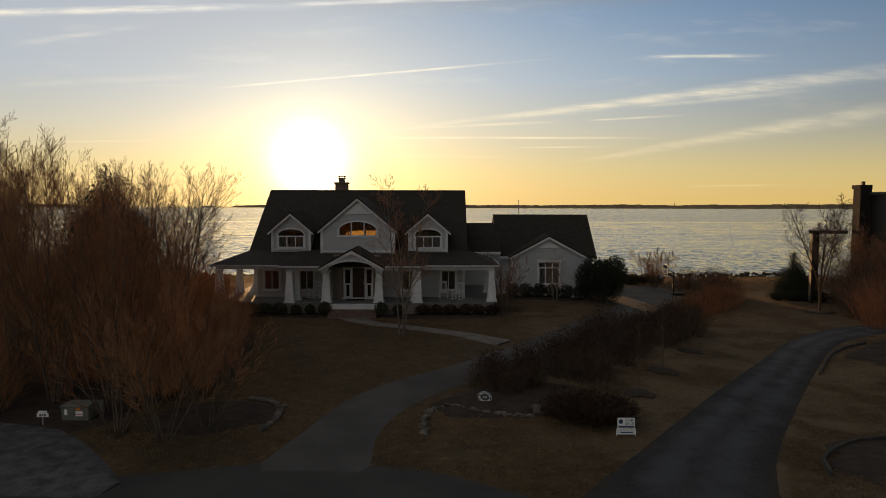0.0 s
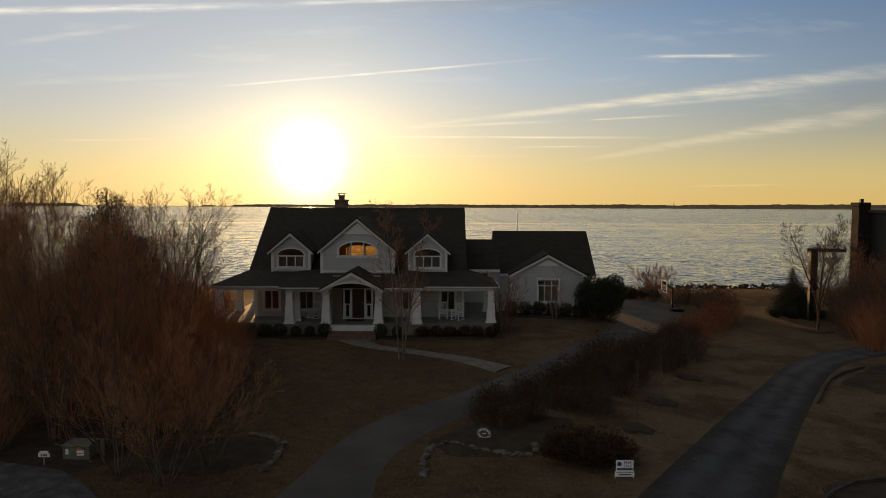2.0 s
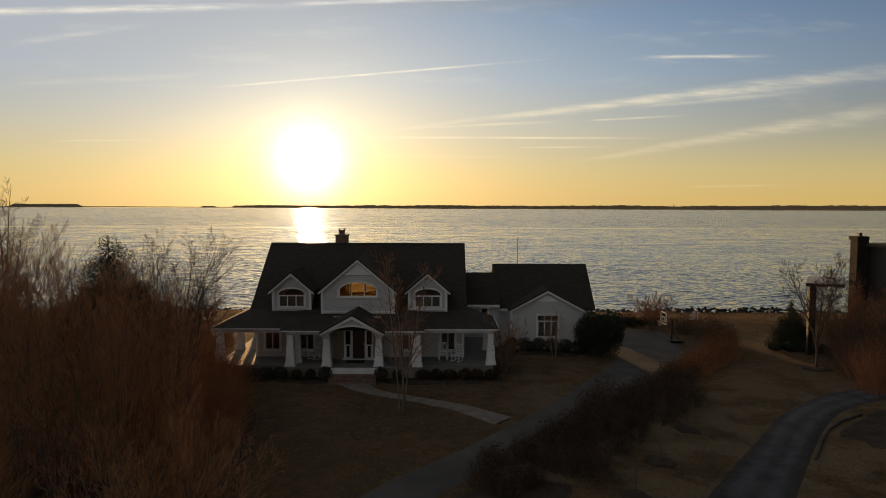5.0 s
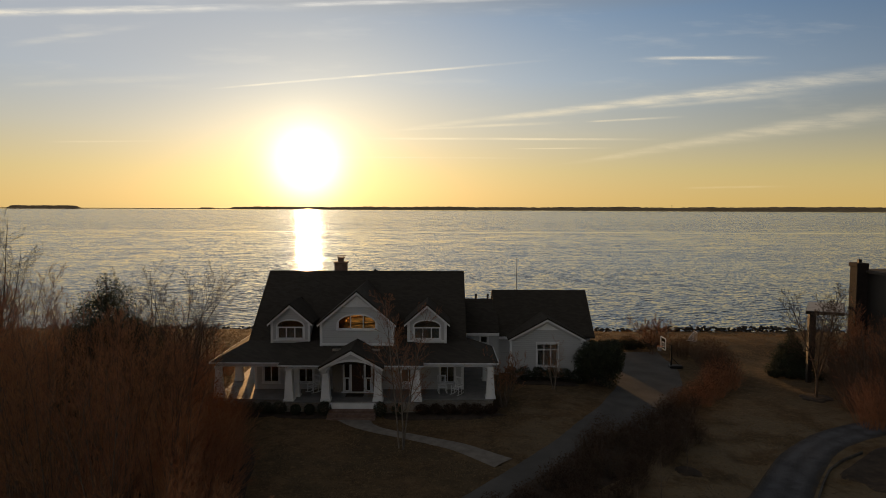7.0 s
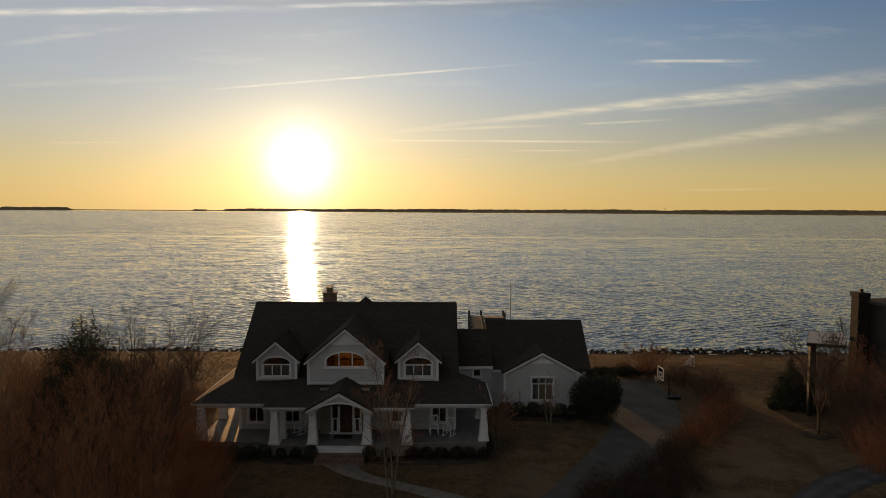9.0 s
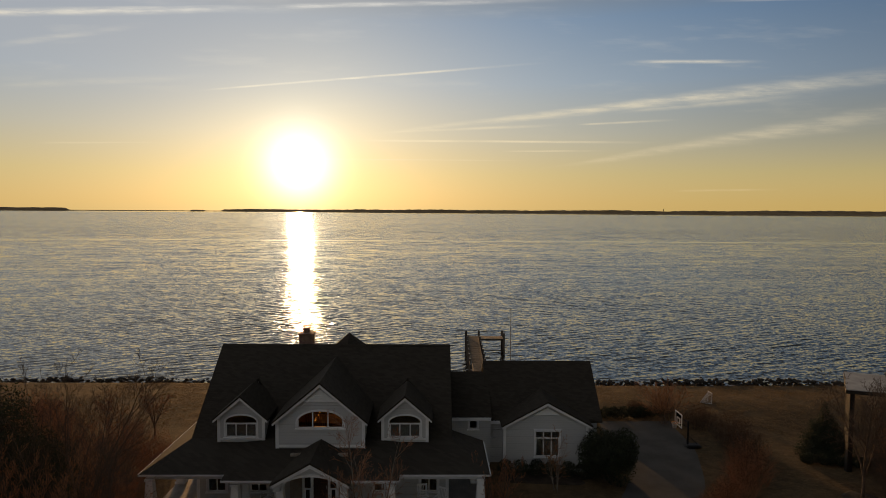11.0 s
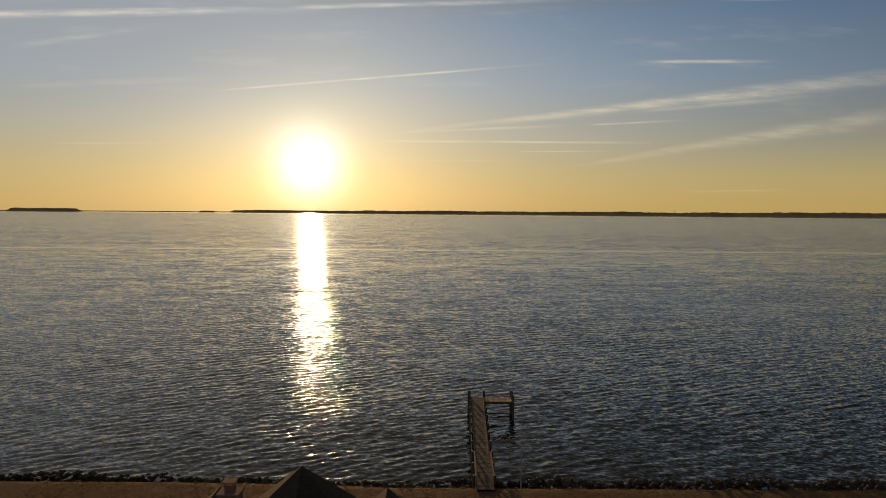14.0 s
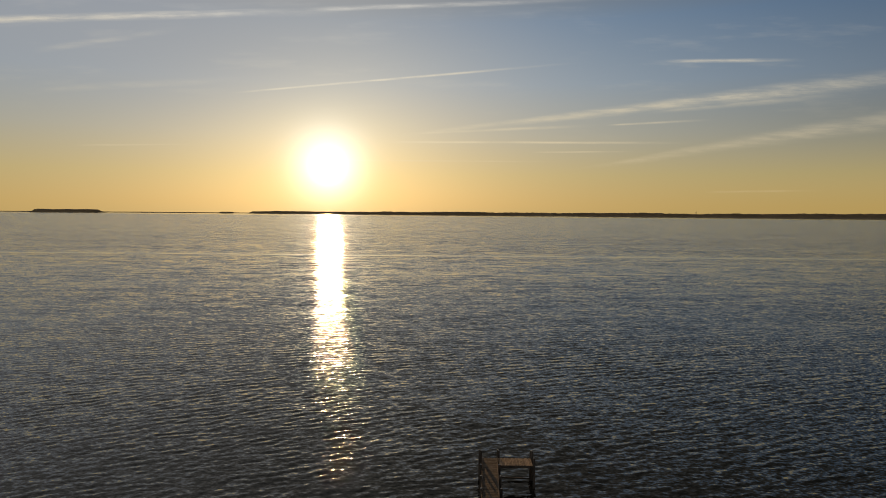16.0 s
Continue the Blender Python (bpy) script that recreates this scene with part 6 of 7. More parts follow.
# ---- signs and boxes ----
def letters(word, size, at, mat, parent, turn=(90, 0, 0)):
    cu = bpy.data.curves.new("lettering", "FONT")
    cu.body, cu.size, cu.align_x, cu.align_y, cu.extrude = word, size, "CENTER", "CENTER", 0.002
    ob = new("lettering", cu)
    bpy.context.view_layer.update()
    me = bpy.data.meshes.new_from_object(ob.evaluated_get(bpy.context.evaluated_depsgraph_get()))
    bpy.data.objects.remove(ob)
    me.transform(pose(*at, *turn))
    me.materials.clear()
    me.materials.append(MATS[mat])
    return finish(new("lettering", me), parent)


def build_sale_sign():
    x, y = 5.11, 22.4
    z = ground_z(x, y)
    s = thing("sale_sign", (x, y, z), "white for-sale yard sign with dark lettering", "sign")
    board = part("board", boxed(x - 0.29, x + 0.29, y - 0.012, y + 0.012, 0.88, 1.28, 0.004), "sign_white", s)
    letters("FOR", 0.135, (x + 0.10, y - 0.016, 1.20), "sign_blue", board)
    letters("SALE", 0.135, (x + 0.10, y - 0.016, 1.085), "sign_blue", board)
    part("emblem", tube(bmesh.new(), (x - 0.18, y - 0.018, 1.16), (x - 0.18, y - 0.012, 1.16), 0.075, 0.075, 20), "sign_blue", board)
    part("text_bar", boxed(x - 0.26, x + 0.26, y - 0.018, y - 0.012, 0.955, 1.015), "sign_blue", board)
    part("text_bar", boxed(x - 0.22, x + 0.22, y - 0.016, y - 0.012, 0.905, 0.930), "grey_trim", board)
    rider = part("rider_board", boxed(x - 0.33, x + 0.33, y - 0.012, y + 0.012, 0.72, 0.855, 0.004), "sign_white", s)
    part("text_bar", boxed(x - 0.20, x + 0.22, y - 0.018, y - 0.012, 0.775, 0.81), "sign_blue", rider)
    for sx in (-0.31, 0.31):
        part("stake", boxed(x + sx - 0.012, x + sx + 0.012, y - 0.006, y + 0.02, z - 0.1, 0.90), "sign_white", s)


def build_plaque():
    x, y, zc = 0.63, 25.8, 0.98
    s = thing("round_plaque", (x, y, ground_z(x, y)), "oval dark plaque with pale lettering ring on a post", "sign")
    bm = bmesh.new()
    tube(bm, (0, 0.025, 0), (0, -0.025, 0), 0.27, 0.27, 32)
    bmesh.ops.transform(bm, matrix=Matrix.Translation((x, y, zc)) @ Matrix.Rotation(radians(18), 4, "Y") @ Matrix.Diagonal((1, 1, 0.78, 1)), verts=bm.verts)
    board = part("board", bm, "slate", s)
    for k in range(22):
        a = 2 * math.pi * k / 22
        if k in (0, 11):
            continue
        px_, pz_ = 0.205 * math.cos(a), 0.155 * math.sin(a)
        bm = boxed(-0.02, 0.02, -0.004, 0.004, -0.022, 0.022)
        bmesh.ops.transform(bm, matrix=Matrix.Translation((x, y - 0.03, zc)) @ Matrix.Rotation(radians(18), 4, "Y") @ Matrix.Translation((px_, 0, pz_)) @ Matrix.Rotation(math.pi / 2 - a, 4, "Y"), verts=bm.verts)
        part("text_bar", bm, "sign_white", board)
    part("text_bar", boxed(x - 0.07, x + 0.07, y - 0.034, y - 0.027, zc - 0.018, zc + 0.018), "sign_white", board)
    bm = bmesh.new()
    for k in range(32):
        a, b = 2 * math.pi * k / 32, 2 * math.pi * (k + 1) / 32
        beam(bm, (0.27 * math.cos(a), -0.03, 0.21 * math.sin(a)), (0.27 * math.cos(b), -0.03, 0.21 * math.sin(b)), 0.012, 0.02)
    bmesh.ops.transform(bm, matrix=Matrix.Translation((x, y, zc)) @ Matrix.Rotation(radians(18), 4, "Y"), verts=bm.verts)
    part("rim", bm, "grey_trim", board)
    part("post", boxed(x - 0.03, x + 0.03, y + 0.03, y + 0.08, ground_z(x, y) - 0.1, 1.15), "grey_metal", s)


def build_utility():
    x, y = -13.9, 24.0
    z = ground_z(x, y)
    u = thing("utility_box", (x, y, z), "grey metal utility cabinet with stickers", "utility box")
    box_ = part("body", boxed(x - 0.48, x + 0.48, y - 0.35, y + 0.35, z - 0.02, z + 0.50, 0.03), "utility_green", u)
    bm = boxed(x - 0.51, x + 0.51, y - 0.38, y + 0.38, z + 0.49, z + 0.58, 0.03)
    part("lid", bm, "utility_green", u)
    part("sticker", boxed(x + 0.03, x + 0.28, y - 0.362, y - 0.352, z + 0.20, z + 0.38), "sign_white", box_)
    part("sticker", boxed(x + 0.06, x + 0.20, y - 0.362, y - 0.352, z + 0.40, z + 0.52), "orange_paint", box_, "orange warning sticker")
    part("sticker", boxed(x - 0.36, x - 0.26, y - 0.362, y - 0.352, z + 0.24, z + 0.44), "sign_white", box_)
    part("text_bar", boxed(x + 0.03, x + 0.26, y - 0.366, y - 0.361, z + 0.25, z + 0.28), "red_paint", box_)
    part("pad", boxed(x - 0.6, x + 0.6, y - 0.48, y + 0.48, z - 0.1, z + 0.03), "concrete", u)
    p = thing("marker_post", (x + 0.78, y, z), "pale weathered marker post beside the utility box", "post")
    part("post", boxed(x + 0.70, x + 0.86, y - 0.06, y + 0.06, z - 0.1, z + 0.68, 0.02), "stone", p)
    x, y = -14.75, 23.2
    z = ground_z(x, y)
    m = thing("yard_marker", (x, y, z), "small white yard sign on a stake", "sign")
    board = part("board", boxed(x - 0.20, x + 0.20, y - 0.01, y + 0.01, z + 0.32, z + 0.46, 0.004), "sign_white", m)
    part("top_plate", boxed(x - 0.15, x + 0.15, y - 0.01, y + 0.01, z + 0.47, z + 0.54, 0.004), "sign_white", m)
    for k in range(3):
        part("text_bar", boxed(x - 0.10 + k * 0.08, x - 0.05 + k * 0.08, y - 0.016, y - 0.01, z + 0.35, z + 0.43), "dark_metal", board)
    part("stake", boxed(x - 0.012, x + 0.012, y - 0.012, y + 0.012, z - 0.1, z + 0.33), "grey_metal", m)


def build_hoop():
    x, y = 19.5, 59.4
    z = ground_z(x, y) - 0.55
    h = thing("basketball_hoop", (x, y, z), "portable basketball hoop with clear board and dark pole", "basketball hoop")
    bm = boxed(x - 0.1, x + 1.1, y - 0.4, y + 0.4, z + 0.57, z + 0.80, 0.08)
    part("base", bm, "dark_metal", h)
    part("pole", beam(bmesh.new(), (x + 0.1, y, z + 0.70), (x + 0.1, y, z + 2.65), 0.12, 0.12), "dark_metal", h)
    for z0, z1 in ((2.15, 2.50), (2.60, 2.90)):
        part("arm", beam(bmesh.new(), (x + 0.1, y, z + z0), (x - 0.62, y, z + z1), 0.06, 0.06), "dark_metal", h)
    part("brace", beam(bmesh.new(), (x + 0.9, y, z + 0.78), (x + 0.1, y, z + 1.50), 0.05, 0.05), "dark_metal", h)
    xb = x - 0.66
    board = part("backboard", boxed(xb - 0.015, xb + 0.015, y - 0.66, y + 0.66, z + 2.32, z + 3.28), "glass", h)
    bm = bmesh.new()
    for a, b in (((-0.68, 2.30), (0.68, 2.30)), ((0.68, 2.30), (0.68, 3.30)), ((0.68, 3.30), (-0.68, 3.30)), ((-0.68, 3.30), (-0.68, 2.30))):
        beam(bm, (xb, y + a[0], z + a[1]), (xb, y + b[0], z + b[1]), 0.06, 0.06)
    for a, b in (((-0.28, 2.50), (0.28, 2.50)), ((0.28, 2.50), (0.28, 2.90)), ((0.28, 2.90), (-0.28, 2.90)), ((-0.28, 2.90), (-0.28, 2.50))):
        beam(bm, (xb - 0.02, y + a[0], z + a[1]), (xb - 0.02, y + b[0], z + b[1]), 0.04, 0.04)
    part("board_edge", bm, "white_paint", board)
    rim = bmesh.new()
    net = bmesh.new()
    for k in range(16):
        a, b = 2 * math.pi * k / 16, 2 * math.pi * (k + 1) / 16
        pa, pb = (xb - 0.30 + 0.23 * math.cos(a), y + 0.23 * math.sin(a)), (xb - 0.30 + 0.23 * math.cos(b), y + 0.23 * math.sin(b))
        beam(rim, (*pa, z + 2.53), (*pb, z + 2.53), 0.025, 0.025)
        qa = (xb - 0.30 + 0.13 * math.cos(b), y + 0.13 * math.sin(b))
        beam(net, (*pa, z + 2.52), (*qa, z + 2.10), 0.012, 0.012)
        beam(net, (*pb, z + 2.52), (xb - 0.30 + 0.13 * math.cos(a), y + 0.13 * math.sin(a), z + 2.10), 0.012, 0.012)
    part("rim", rim, "orange_paint", h)
    part("net", net, "net_cord", h)


def build_goal():
    x, y = 25.9, 70.9
    z = ground_z(x, y)
    g = thing("goal_net", (x, y, z), "small sports goal with a white net on the lawn", "goal")
    bm = bmesh.new()
    tube(bm, (x + 0.45, y + 0.55, z), (x + 0.45, y + 0.55, z + 1.1), 0.03, 0.03, 8)
    tube(bm, (x + 0.45, y - 0.55, z), (x + 0.45, y - 0.55, z + 1.1), 0.03, 0.03, 8)
    tube(bm, (x + 0.45, y - 0.55, z + 1.1), (x + 0.45, y + 0.55, z + 1.1), 0.03, 0.03, 8)
    for s in (-0.55, 0.55):
        tube(bm, (x + 0.45, y + s, z + 0.03), (x - 0.85, y, z + 0.03), 0.025, 0.025, 8)
    part("goal_frame", bm, "grey_trim", g)
    net = bmesh.new()
    apex = Vector((x - 0.85, y, z + 0.05))
    for i in range(13):
        f = -0.55 + 1.1 * i / 12
        beam(net, (x + 0.45, y + f, z + 1.08), apex, 0.010, 0.010)
        p, q = Vector((x + 0.45, y - 0.55, z + 1.08 * i / 12)), Vector((x + 0.45, y + 0.55, z + 1.08 * i / 12))
        beam(net, p, apex, 0.010, 0.010)
        beam(net, q, apex, 0.010, 0.010)
    for i in range(1, 8):
        f = i / 8
        a, b = Vector((x + 0.45, y - 0.55, z + 1.08)).lerp(apex, f), Vector((x + 0.45, y + 0.55, z + 1.08)).lerp(apex, f)
        beam(net, a, b, 0.010, 0.010)
        for s, t in ((-0.55, a), (0.55, b)):
            beam(net, Vector((x + 0.45, y + s, z)).lerp(apex, f), t, 0.010, 0.010)
    part("net", net, "net_cord", g)
    g.scale = (0.72, 0.8, 0.92)


build_sale_sign()
build_plaque()
build_utility()
build_hoop()
build_goal()


# ---- neighbouring house ----
def build_neighbour():
    n = thing("neighbour_house", (42, 52, 0), "dark neighbouring house, darkened further for tree shade, with tall end chimney and flat porch roof", "house")
    x0, x1, ya, yb = 34.9, 52.0, 43.5, 57.4
    part("end_wall", boxed(x0, x0 + 0.2, ya, yb, -0.5, 9.3), "shaded_neighbour_siding", n)
    part("end_wall", boxed(x1 - 0.2, x1, ya, yb, -0.5, 9.3), "shaded_neighbour_siding", n)
    part("front_wall", wall_along_x(bmesh.new(), x0 + 0.2, x1 - 0.2, ya, ya + 0.2, -0.5, 9.3, [(37.0, 38.4, 1.4, 3.0), (40.5, 41.9, 1.4, 3.0), (37.0, 38.4, 4.2, 5.6)]), "shaded_neighbour_siding", n)
    for xa, za in ((37.0, 1.4), (40.5, 1.4), (37.0, 4.2)):
        window(n, xa, xa + 1.4, za, za + (1.6 if za < 2 else 1.4), ya, 2)
    part("rear_wall", boxed(x0 + 0.2, x1 - 0.2, yb - 0.2, yb, -0.5, 9.3), "shaded_neighbour_siding", n)
    part("partition", boxed(x0 + 0.3, x1 - 0.3, 46.5, 46.6, -0.4, 9.0), "interior_wall", n)
    bm = bmesh.new()
    slab(bm, [(x0 - 0.2, ya - 0.3, 9.5), (x1 + 0.3, ya - 0.3, 9.75), (x1 + 0.3, yb + 0.2, 9.75), (x0 - 0.2, yb + 0.2, 9.5)], 0.22)
    part("roof", bm, "neighbour_shingle", n)
    ch = part("chimney", boxed(33.95, 34.92, 56.2, 57.2, -0.4, 10.0, 0.02), "dark_shaded_brick", n, "tall dark brick end chimney, darkened further for tree shade")
    part("chimney_cap", boxed(33.86, 34.88, 56.1, 57.3, 9.78, 10.12, 0.03), "dark_shaded_brick", ch)
    part("flue", boxed(34.25, 34.5, 56.5, 56.75, 10.12, 10.42), "dark_metal", ch)
    lid = [(28.6, 54.2), (31.2, 53.2), (34.3, 58.3), (31.8, 59.5)]
    roof = part("porch_roof", prism(bmesh.new(), lid, "z", 6.12, 6.36), "shaded_neighbour_siding", n)
    mid = Vector((31.5, 56.3))
    part("membrane", prism(bmesh.new(), [tuple(mid + (Vector(p) - mid) * 0.97) for p in lid], "z", 6.364, 6.40), "concrete", roof, "pale flat roof surface")
    for x, y in ((29.2, 54.5), (32.0, 59.0)):
        part("post", boxed(x - 0.17, x + 0.17, y - 0.17, y + 0.17, -0.3, 6.12, 0.01), "shaded_neighbour_siding", n)


build_neighbour()

# ---- trees and shrubs ----
shrub("evergreen_shrub", 11.3, 51.6, 2.1, 1.9, 3.7, "large dense dark evergreen shrub beside the garage wing", 11, "evergreen", 16000, 0.085, lumps=16, core=0.6)
limbed_tree("birch_tree", -3.35, 37.6, 9.6, 3, "slender multi-stemmed bare tree before the porch", 21, 0.15, 0.075, (16, 8, 5), (0.45, 0.85), (0.28, 0.5, 0.5), 0.15, 0.10, "pale_bark", "red_twig", thin=0.0052)
for x, y, hgt, stems, text, seed in ((-9.98, 21.8, 4.7, 10, "pale-stemmed leafless crape myrtle beside the driveway", 22), (-9.06, 23.2, 4.6, 8, "leafless crape myrtle with a pale forked foot", 23), (-11.9, 22.7, 5.2, 9, "leafless crape myrtle behind the utility box", 24)):
    limbed_tree("crape_myrtle", x, y, hgt, stems, text, seed, 0.46, 0.036, (9, 7, 4), (0.35, 0.75), (0.34, 0.5, 0.5), 0.3, 0.20, "bark", "twig", "leafless crape myrtles", 0.005, "shrub")
for i, (x, y, hgt, st) in enumerate(((-15.8, 25.6, 10.2, 11), (-13.1, 24.8, 8.6, 10), (-17.9, 26.8, 10.9, 12), (-14.6, 28.2, 9.6, 10), (-19.6, 29.4, 10.9, 11), (-17.6, 32.0, 10.2, 10), (-21.8, 33.0, 11.0, 10), (-25.0, 36.5, 11.4, 9), (-16.4, 34.4, 9.4, 9), (-11.9, 26.6, 6.8, 9), (-23.0, 30.0, 10.9, 10), (-13.8, 32.6, 8.2, 9))):
    limbed_tree("tall_shrub", x, y, hgt, st + 2, "tall upright leafless shrub in the dense border", 40 + i, 0.19, 0.034, (18, 8, 3), (0.35, 0.8), (0.21, 0.46, 0.5), 0.38, 0.16, "bark", "red_twig" if i % 3 == 1 else "twig", "tall leafless border shrubs", 0.0046, "shrub")
evergreen_tree("pine_tree", -21.0, 40.2, 10.0, 3.9, "dark bushy pine among the bare trees", 58, 0.60, 150, 140000, 0.062, 0.08, 0.42)
limbed_tree("spreading_tree", -16.3, 38.4, 9.3, 10, "spreading leafless tree beside the house", 77, 0.60, 0.06, (13, 9, 5), (0.4, 0.8), (0.44, 0.46, 0.5), 0.22, 0.12, "bark", "hedge_twig", thin=0.0044, trunk=0.9)
limbed_tree("spreading_tree", -19.4, 43.0, 9.4, 8, "spreading leafless tree beside the pine", 53, 0.55, 0.06, (12, 9, 5), (0.4, 0.8), (0.42, 0.46, 0.5), 0.22, 0.12, "bark", "hedge_twig", thin=0.0044, trunk=1.0)
limbed_tree("spreading_tree", -33.0, 48.0, 13.2, 6, "tall spreading leafless tree beyond the border", 54, 0.45, 0.085, (12, 10, 6), (0.45, 0.95), (0.38, 0.46, 0.48), 0.15, 0.22, "bark", "hedge_twig", thin=0.0055, trunk=1.6)
for i, (x, y) in enumerate(((-22.2, 60.0), (-25.4, 59.2))):
    limbed_tree("orchard_tree", x, y, 3.6, 6, "small round-crowned bare tree on the lawn", 56 + i, 0.55, 0.05, (7, 6, 4), (0.5, 0.9), (0.5, 0.5, 0.5), 0.2, 0.14, "bark", "red_twig", "small bare lawn trees", 0.007, trunk=0.9)
for i, (x, y, rx, ry, hgt) in enumerate(((-11.8, 27.2, 1.9, 1.8, 3.6), (-12.2, 30.6, 2.0, 2.0, 4.0), (-13.0, 34.2, 2.1, 2.1, 4.2), (-14.0, 37.4, 2.0, 2.0, 4.0), (-14.6, 41.0, 1.9, 1.8, 3.4), (-16.6, 43.0, 2.0, 1.8, 3.6), (-17.2, 35.4, 2.4, 2.4, 5.0), (-15.2, 33.0, 2.2, 2.2, 4.8), (-19.8, 40.0, 2.4, 2.2, 4.6), (-18.6, 24.6, 2.2, 1.8, 4.4), (-21.5, 27.6, 2.4, 2.2, 5.0), (-16.4, 28.8, 2.2, 2.2, 4.6), (-23.5, 31.0, 2.4, 2.2, 5.2), (-19.0, 45.0, 2.2, 2.0, 4.0), (-22.8, 44.5, 2.4, 2.2, 5.0), (-26.0, 40.5, 2.6, 2.4, 5.4), (-20.0, 49.0, 2.3, 2.1, 4.2), (-19.0, 53.0, 1.7, 1.7, 3.0), (-24.0, 51.5, 2.5, 2.4, 4.6), (-28.0, 49.0, 2.6, 2.4, 5.0), (-22.5, 56.0, 2.1, 2.0, 3.6), (-27.0, 55.5, 2.6, 2.4, 4.4), (-31.0, 54.0, 2.7, 2.4, 4.8), (-30.5, 59.5, 2.6, 2.3, 4.0), (-35.0, 58.5, 2.8, 2.5, 4.6), (-33.5, 63.5, 2.6, 2.2, 3.4))):
    twig_bush("border_bush", x, y, rx, ry, hgt, "tangled red-brown leafless bush in the border", 60 + i, 150, "red_twig" if i % 3 else "twig", "leafless border bushes", 500)
# hedge along the driveway
k = 0
for row, off in ((0, -0.4), (1, 1.0), (2, 2.3)):
    for i in range(12):
        f = i / 11
        x = 0.9 + 12.8 * f + off * 0.75 + RNG.uniform(-0.5, 0.5)
        y = 27.8 + 15.5 * f - off * 0.62 + RNG.uniform(-0.5, 0.5)
        s = RNG.uniform(0.75, 1.35)
        if row == 2 and (i in (0, 11) or RNG.random() < 0.2):
            continue
        twig_bush("hedge_bush", x, y, 1.0 * s, 1.0 * s, 1.55 * s, "dense twiggy brown hedge bush with clinging dry leaves", 90 + k, int(80 * s), "hedge_twig", "hedge along the driveway", int(700 * s), leaf="hedge_leaf")
        k += 1
for i, (x, y, rr_, hgt) in enumerate(((14.6, 44.8, 1.2, 1.9), (16.0, 46.6, 1.3, 1.9), (17.6, 48.4, 1.4, 2.0), (19.4, 50.4, 1.5, 2.1), (21.2, 52.6, 1.7, 2.6), (22.4, 55.2, 1.8, 2.9), (23.0, 58.0, 1.8, 3.0), (23.6, 60.8, 1.7, 2.9), (22.4, 64.0, 1.5, 2.4), (18.0, 67.4, 1.0, 1.4), (20.6, 67.8, 1.2, 1.6))):
    twig_bush("hedge_bush", x, y, rr_, rr_, hgt, "rounded rust-brown leafless bush beside the court", 130 + i, 110, "red_twig" if 1 < i < 6 else "hedge_twig", "rounded bushes by the court", 1500, leaf="hedge_leaf")
shrub("juniper", 4.2, 23.8, 1.95, 1.25, 1.15, "low spreading dark evergreen shrub behind the yard sign", 150, "hedge_leaf", 9000, 0.05, lumps=14, twigs=260, core=0.7)
limbed_tree("crape_myrtle", 3.2, 45.0, 4.0, 9, "leafless crape myrtle beside the porch corner", 151, 0.34, 0.04, (8, 5, 4), (0.35, 0.7), (0.36, 0.5, 0.5), 0.25, 0.12, "bark", "red_twig", "leafless crape myrtles", 0.007, "shrub")
limbed_tree("small_tree", 7.45, 49.6, 3.7, 4, "small bare tree before the garage wing window", 152, 0.4, 0.04, (8, 6, 4), (0.45, 0.85), (0.42, 0.5, 0.5), 0.15, 0.12, "pale_bark", "twig", thin=0.0055)
limbed_tree("small_tree", 19.6, 64.6, 3.7, 12, "small vase-shaped bare tree behind the court", 153, 0.55, 0.03, (10, 8, 5), (0.4, 0.8), (0.40, 0.5, 0.5), 0.2, 0.14, "bark", "twig", thin=0.006)
limbed_tree("lawn_tree", 27.3, 50.0, 8.7, 5, "bare lawn tree with rising limbs", 154, 0.30, 0.075, (16, 9, 6), (0.6, 1.1), (0.42, 0.45, 0.45), 0.30, 0.14, "hedge_twig", "hedge_twig", thin=0.007, trunk=1.7)
evergreen_tree("conifer_tree", 29.4, 57.8, 4.1, 1.75, "small dark conical evergreen beside the lawn", 31, 0.75, 130, 36000, 0.06, 0.02, 0.22)
for i, x in enumerate((27.2, 28.3, 29.4, 30.5, 31.6, 32.7)):
    shrub("low_hedge", x, 56.0 - 0.25 * i, 0.75, 0.6, 0.8, "clipped low dark evergreen hedge", 160 + i, "evergreen", 1800, 0.06, "low clipped hedge", 3, "hedge", 12)
for i in range(9):
    shrub("court_hedge", 13.2 + i * 0.85, 66.0 + 0.08 * i, 0.62, 0.5, 1.05, "low dark hedge along the far edge of the court", 260 + i, "evergreen", 1300, 0.06, "low hedge behind the court", 3, "hedge", 12)
for i, (x, y, hgt) in enumerate(((30.8, 46.6, 4.4), (32.6, 48.6, 5.0), (31.0, 51.4, 4.2), (33.0, 51.6, 4.6), (32.8, 46.0, 4.6), (29.6, 44.0, 4.6), (28.6, 47.0, 4.4), (27.6, 43.4, 4.0), (30.2, 48.6, 5.4), (31.0, 43.0, 5.6), (29.6, 41.6, 4.8), (33.0, 44.2, 6.0), (31.6, 53.4, 4.6))):
    twig_bush("tall_bush", x, y, 1.7, 1.6, hgt * 1.25, "tall rust-brown leafless bush beside the gravel drive", 170 + i, 150, ("hedge_twig", "hedge_twig", "hedge_twig", "red_twig")[i % 4], "tall bushes by the gravel drive", 500, leaf="hedge_leaf")
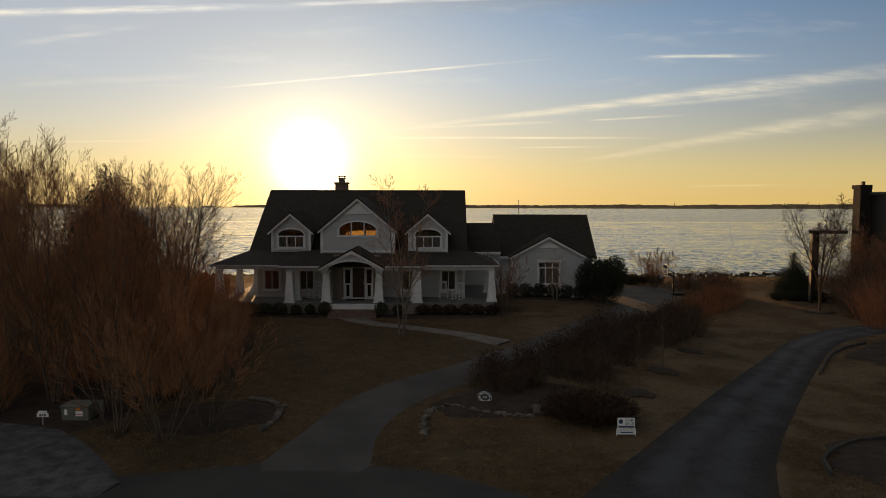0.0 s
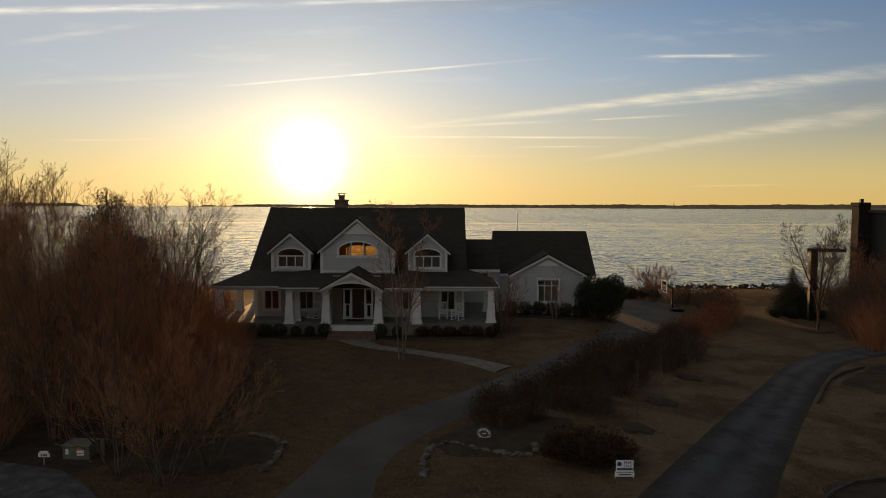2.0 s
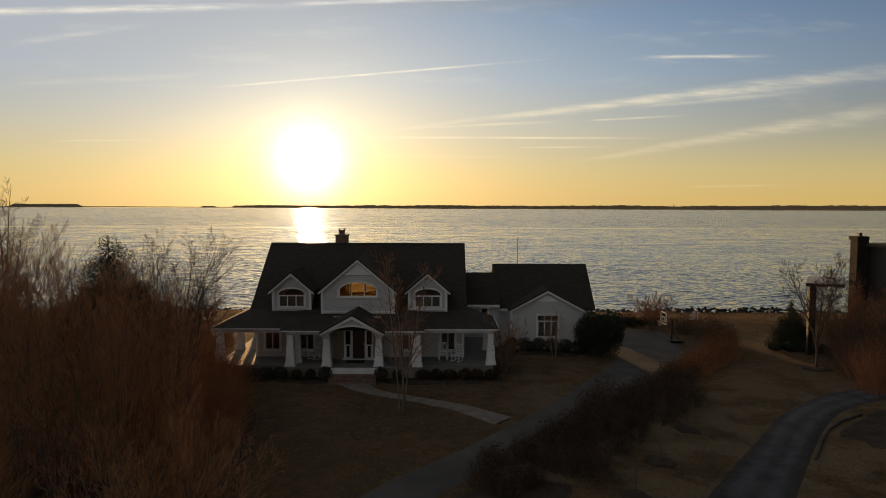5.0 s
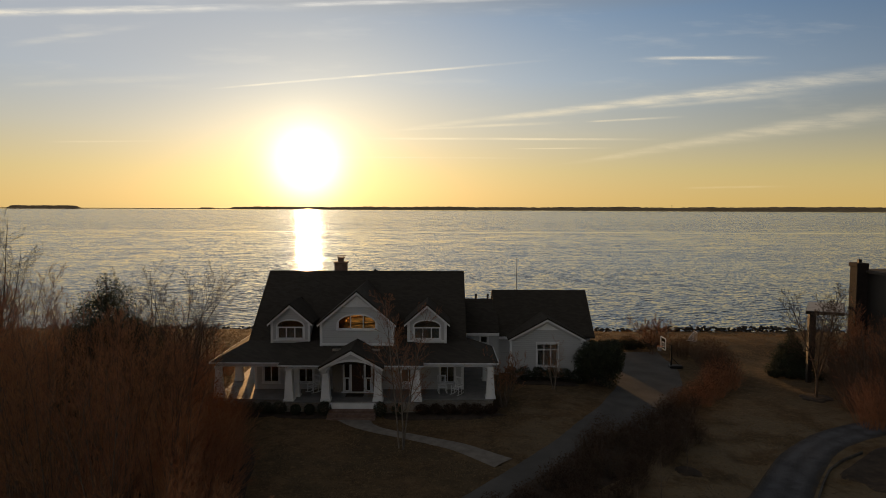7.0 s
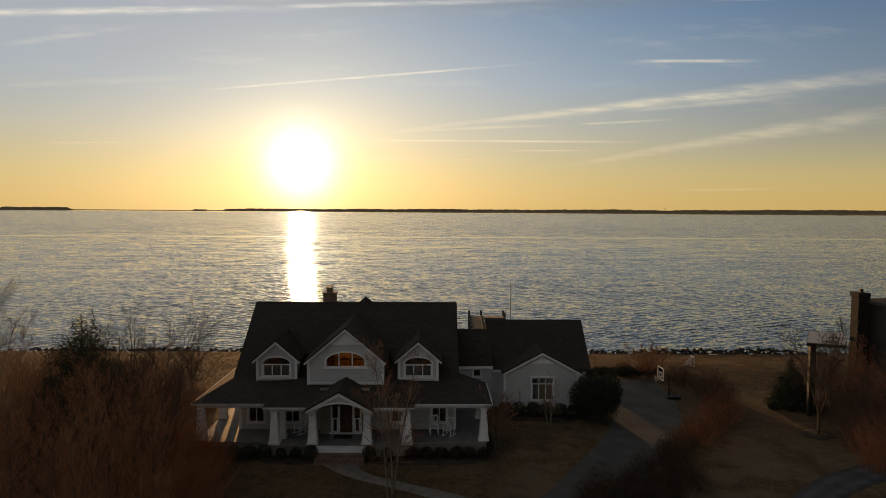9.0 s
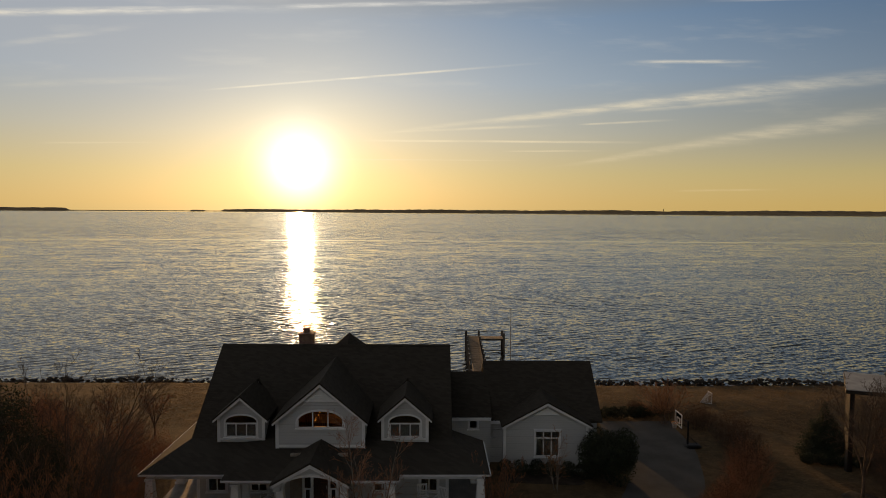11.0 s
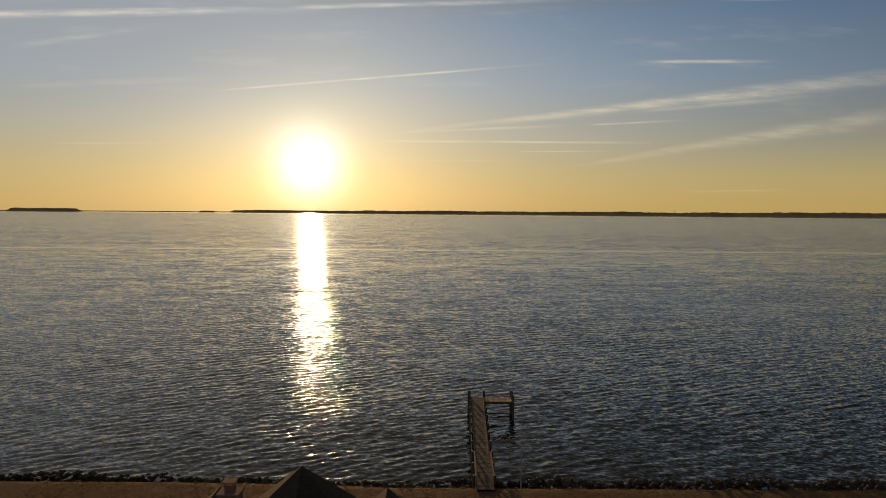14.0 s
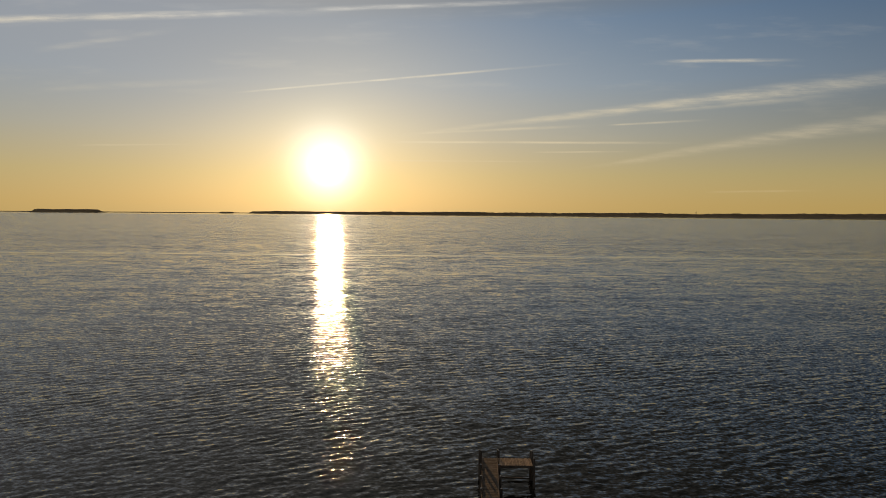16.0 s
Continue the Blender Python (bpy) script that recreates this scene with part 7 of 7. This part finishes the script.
for i, (x, y, hgt) in enumerate(((30.4, 46.4, 5.6), (32.6, 47.6, 6.4), (33.2, 50.6, 6.2), (30.8, 50.2, 5.4), (29.4, 46.0, 6.0), (31.4, 44.4, 6.6), (33.0, 53.4, 6.4), (31.0, 41.4, 6.4))):
    limbed_tree("drive_tree", x, y, hgt * 1.12, 5, "bare many-stemmed tree beside the gravel drive", 240 + i, 0.32, 0.055, (11, 8, 5), (0.4, 0.8), (0.38, 0.48, 0.48), 0.3, 0.14, "bark", "hedge_twig" if i % 3 else "red_twig", "bare trees by the gravel drive", 0.006)
for i, (x, y, s) in enumerate(((-8.6, 43.05, 0.55), (-5.0, 43.05, 0.55), (-9.6, 43.2, 0.42), (-10.5, 43.2, 0.42), (-3.9, 43.2, 0.45))):
    shrub("boxwood", x, y, s, s, s * 1.75, "round clipped dark green boxwood before the porch", 180 + i, "boxwood", 2200, 0.035, "boxwoods before the porch", 0, "shrub", 10)
for i in range(6):
    shrub("porch_bush", -2.3 + i * 0.9, 43.3, 0.55, 0.45, 0.75, "low russet shrub before the porch", 190 + i, "hedge_leaf", 1500, 0.04, "low shrubs before the porch", 3, "shrub", 30)
for i in range(5):
    shrub("porch_bush", -15.4 + i * 0.95, 43.4, 0.6, 0.5, 0.85, "low dark shrub before the porch", 200 + i, "boxwood", 1500, 0.04, "low shrubs before the porch", 3, "shrub", 20)
for i in range(6):
    shrub("wing_bush", 4.4 + i * 1.05, 51.7, 0.65, 0.6, 1.15, "dark evergreen shrub under the wing window", 210 + i, "evergreen", 1800, 0.05, "shrubs under the wing window", 3, "shrub", 20)
for i, (x, y) in enumerate(((12.2, 35.7), (9.16, 30.8), (6.9, 27.0))):
    limbed_tree("sapling", x, y, 3.6, 1, "thin bare sapling in a mulch ring", 220 + i, 0.1, 0.03, (12, 5), (0.4, 0.8), (0.32, 0.5), 0.4, 0.06, "bark", "hedge_twig", "saplings in mulch rings", 0.0045, levels=2)


def grass_tufts():
    """Short dead grass over the lawn before the house, thinner farther off."""
    r = random.Random(77)
    verts, faces = [], []
    made = 0
    while made < 46000:
        if made < 24000:
            y = 17.5 + 27 * r.random() ** 1.6
            x = r.uniform(-13, 26) if y > 21 else r.uniform(-10, 16)
        else:
            y, x = r.uniform(62.5, 80.2), r.uniform(-34, 44)
        if (round(x * 4), round(y * 4)) in PAVED or (62 > y > 43 and x < 3):
            continue
        if noise.noise((x * 0.5, y * 0.5, 8.0)) < -0.25:
            continue
        made += 1
        z = ground_z(x, y) + 0.01
        for b in range(3):
            a, l, w = r.uniform(0, 6.28), r.uniform(0.035, 0.10), 0.009 if y < 50 else 0.02
            dx, dy = math.cos(a), math.sin(a)
            ox, oy = x + r.uniform(-0.06, 0.06), y + r.uniform(-0.06, 0.06)
            k = len(verts)
            verts += [(ox - dy * w, oy + dx * w, z), (ox + dy * w, oy - dx * w, z), (ox + dx * l * 0.7, oy + dy * l * 0.7, z + l)]
            faces.append((k, k + 1, k + 2))
    tagged(raw("grass", verts, faces, "dead_grass"), "short dry winter grass on the lawn", "grass", kind="stuff")


build_bank()
grass_tufts()
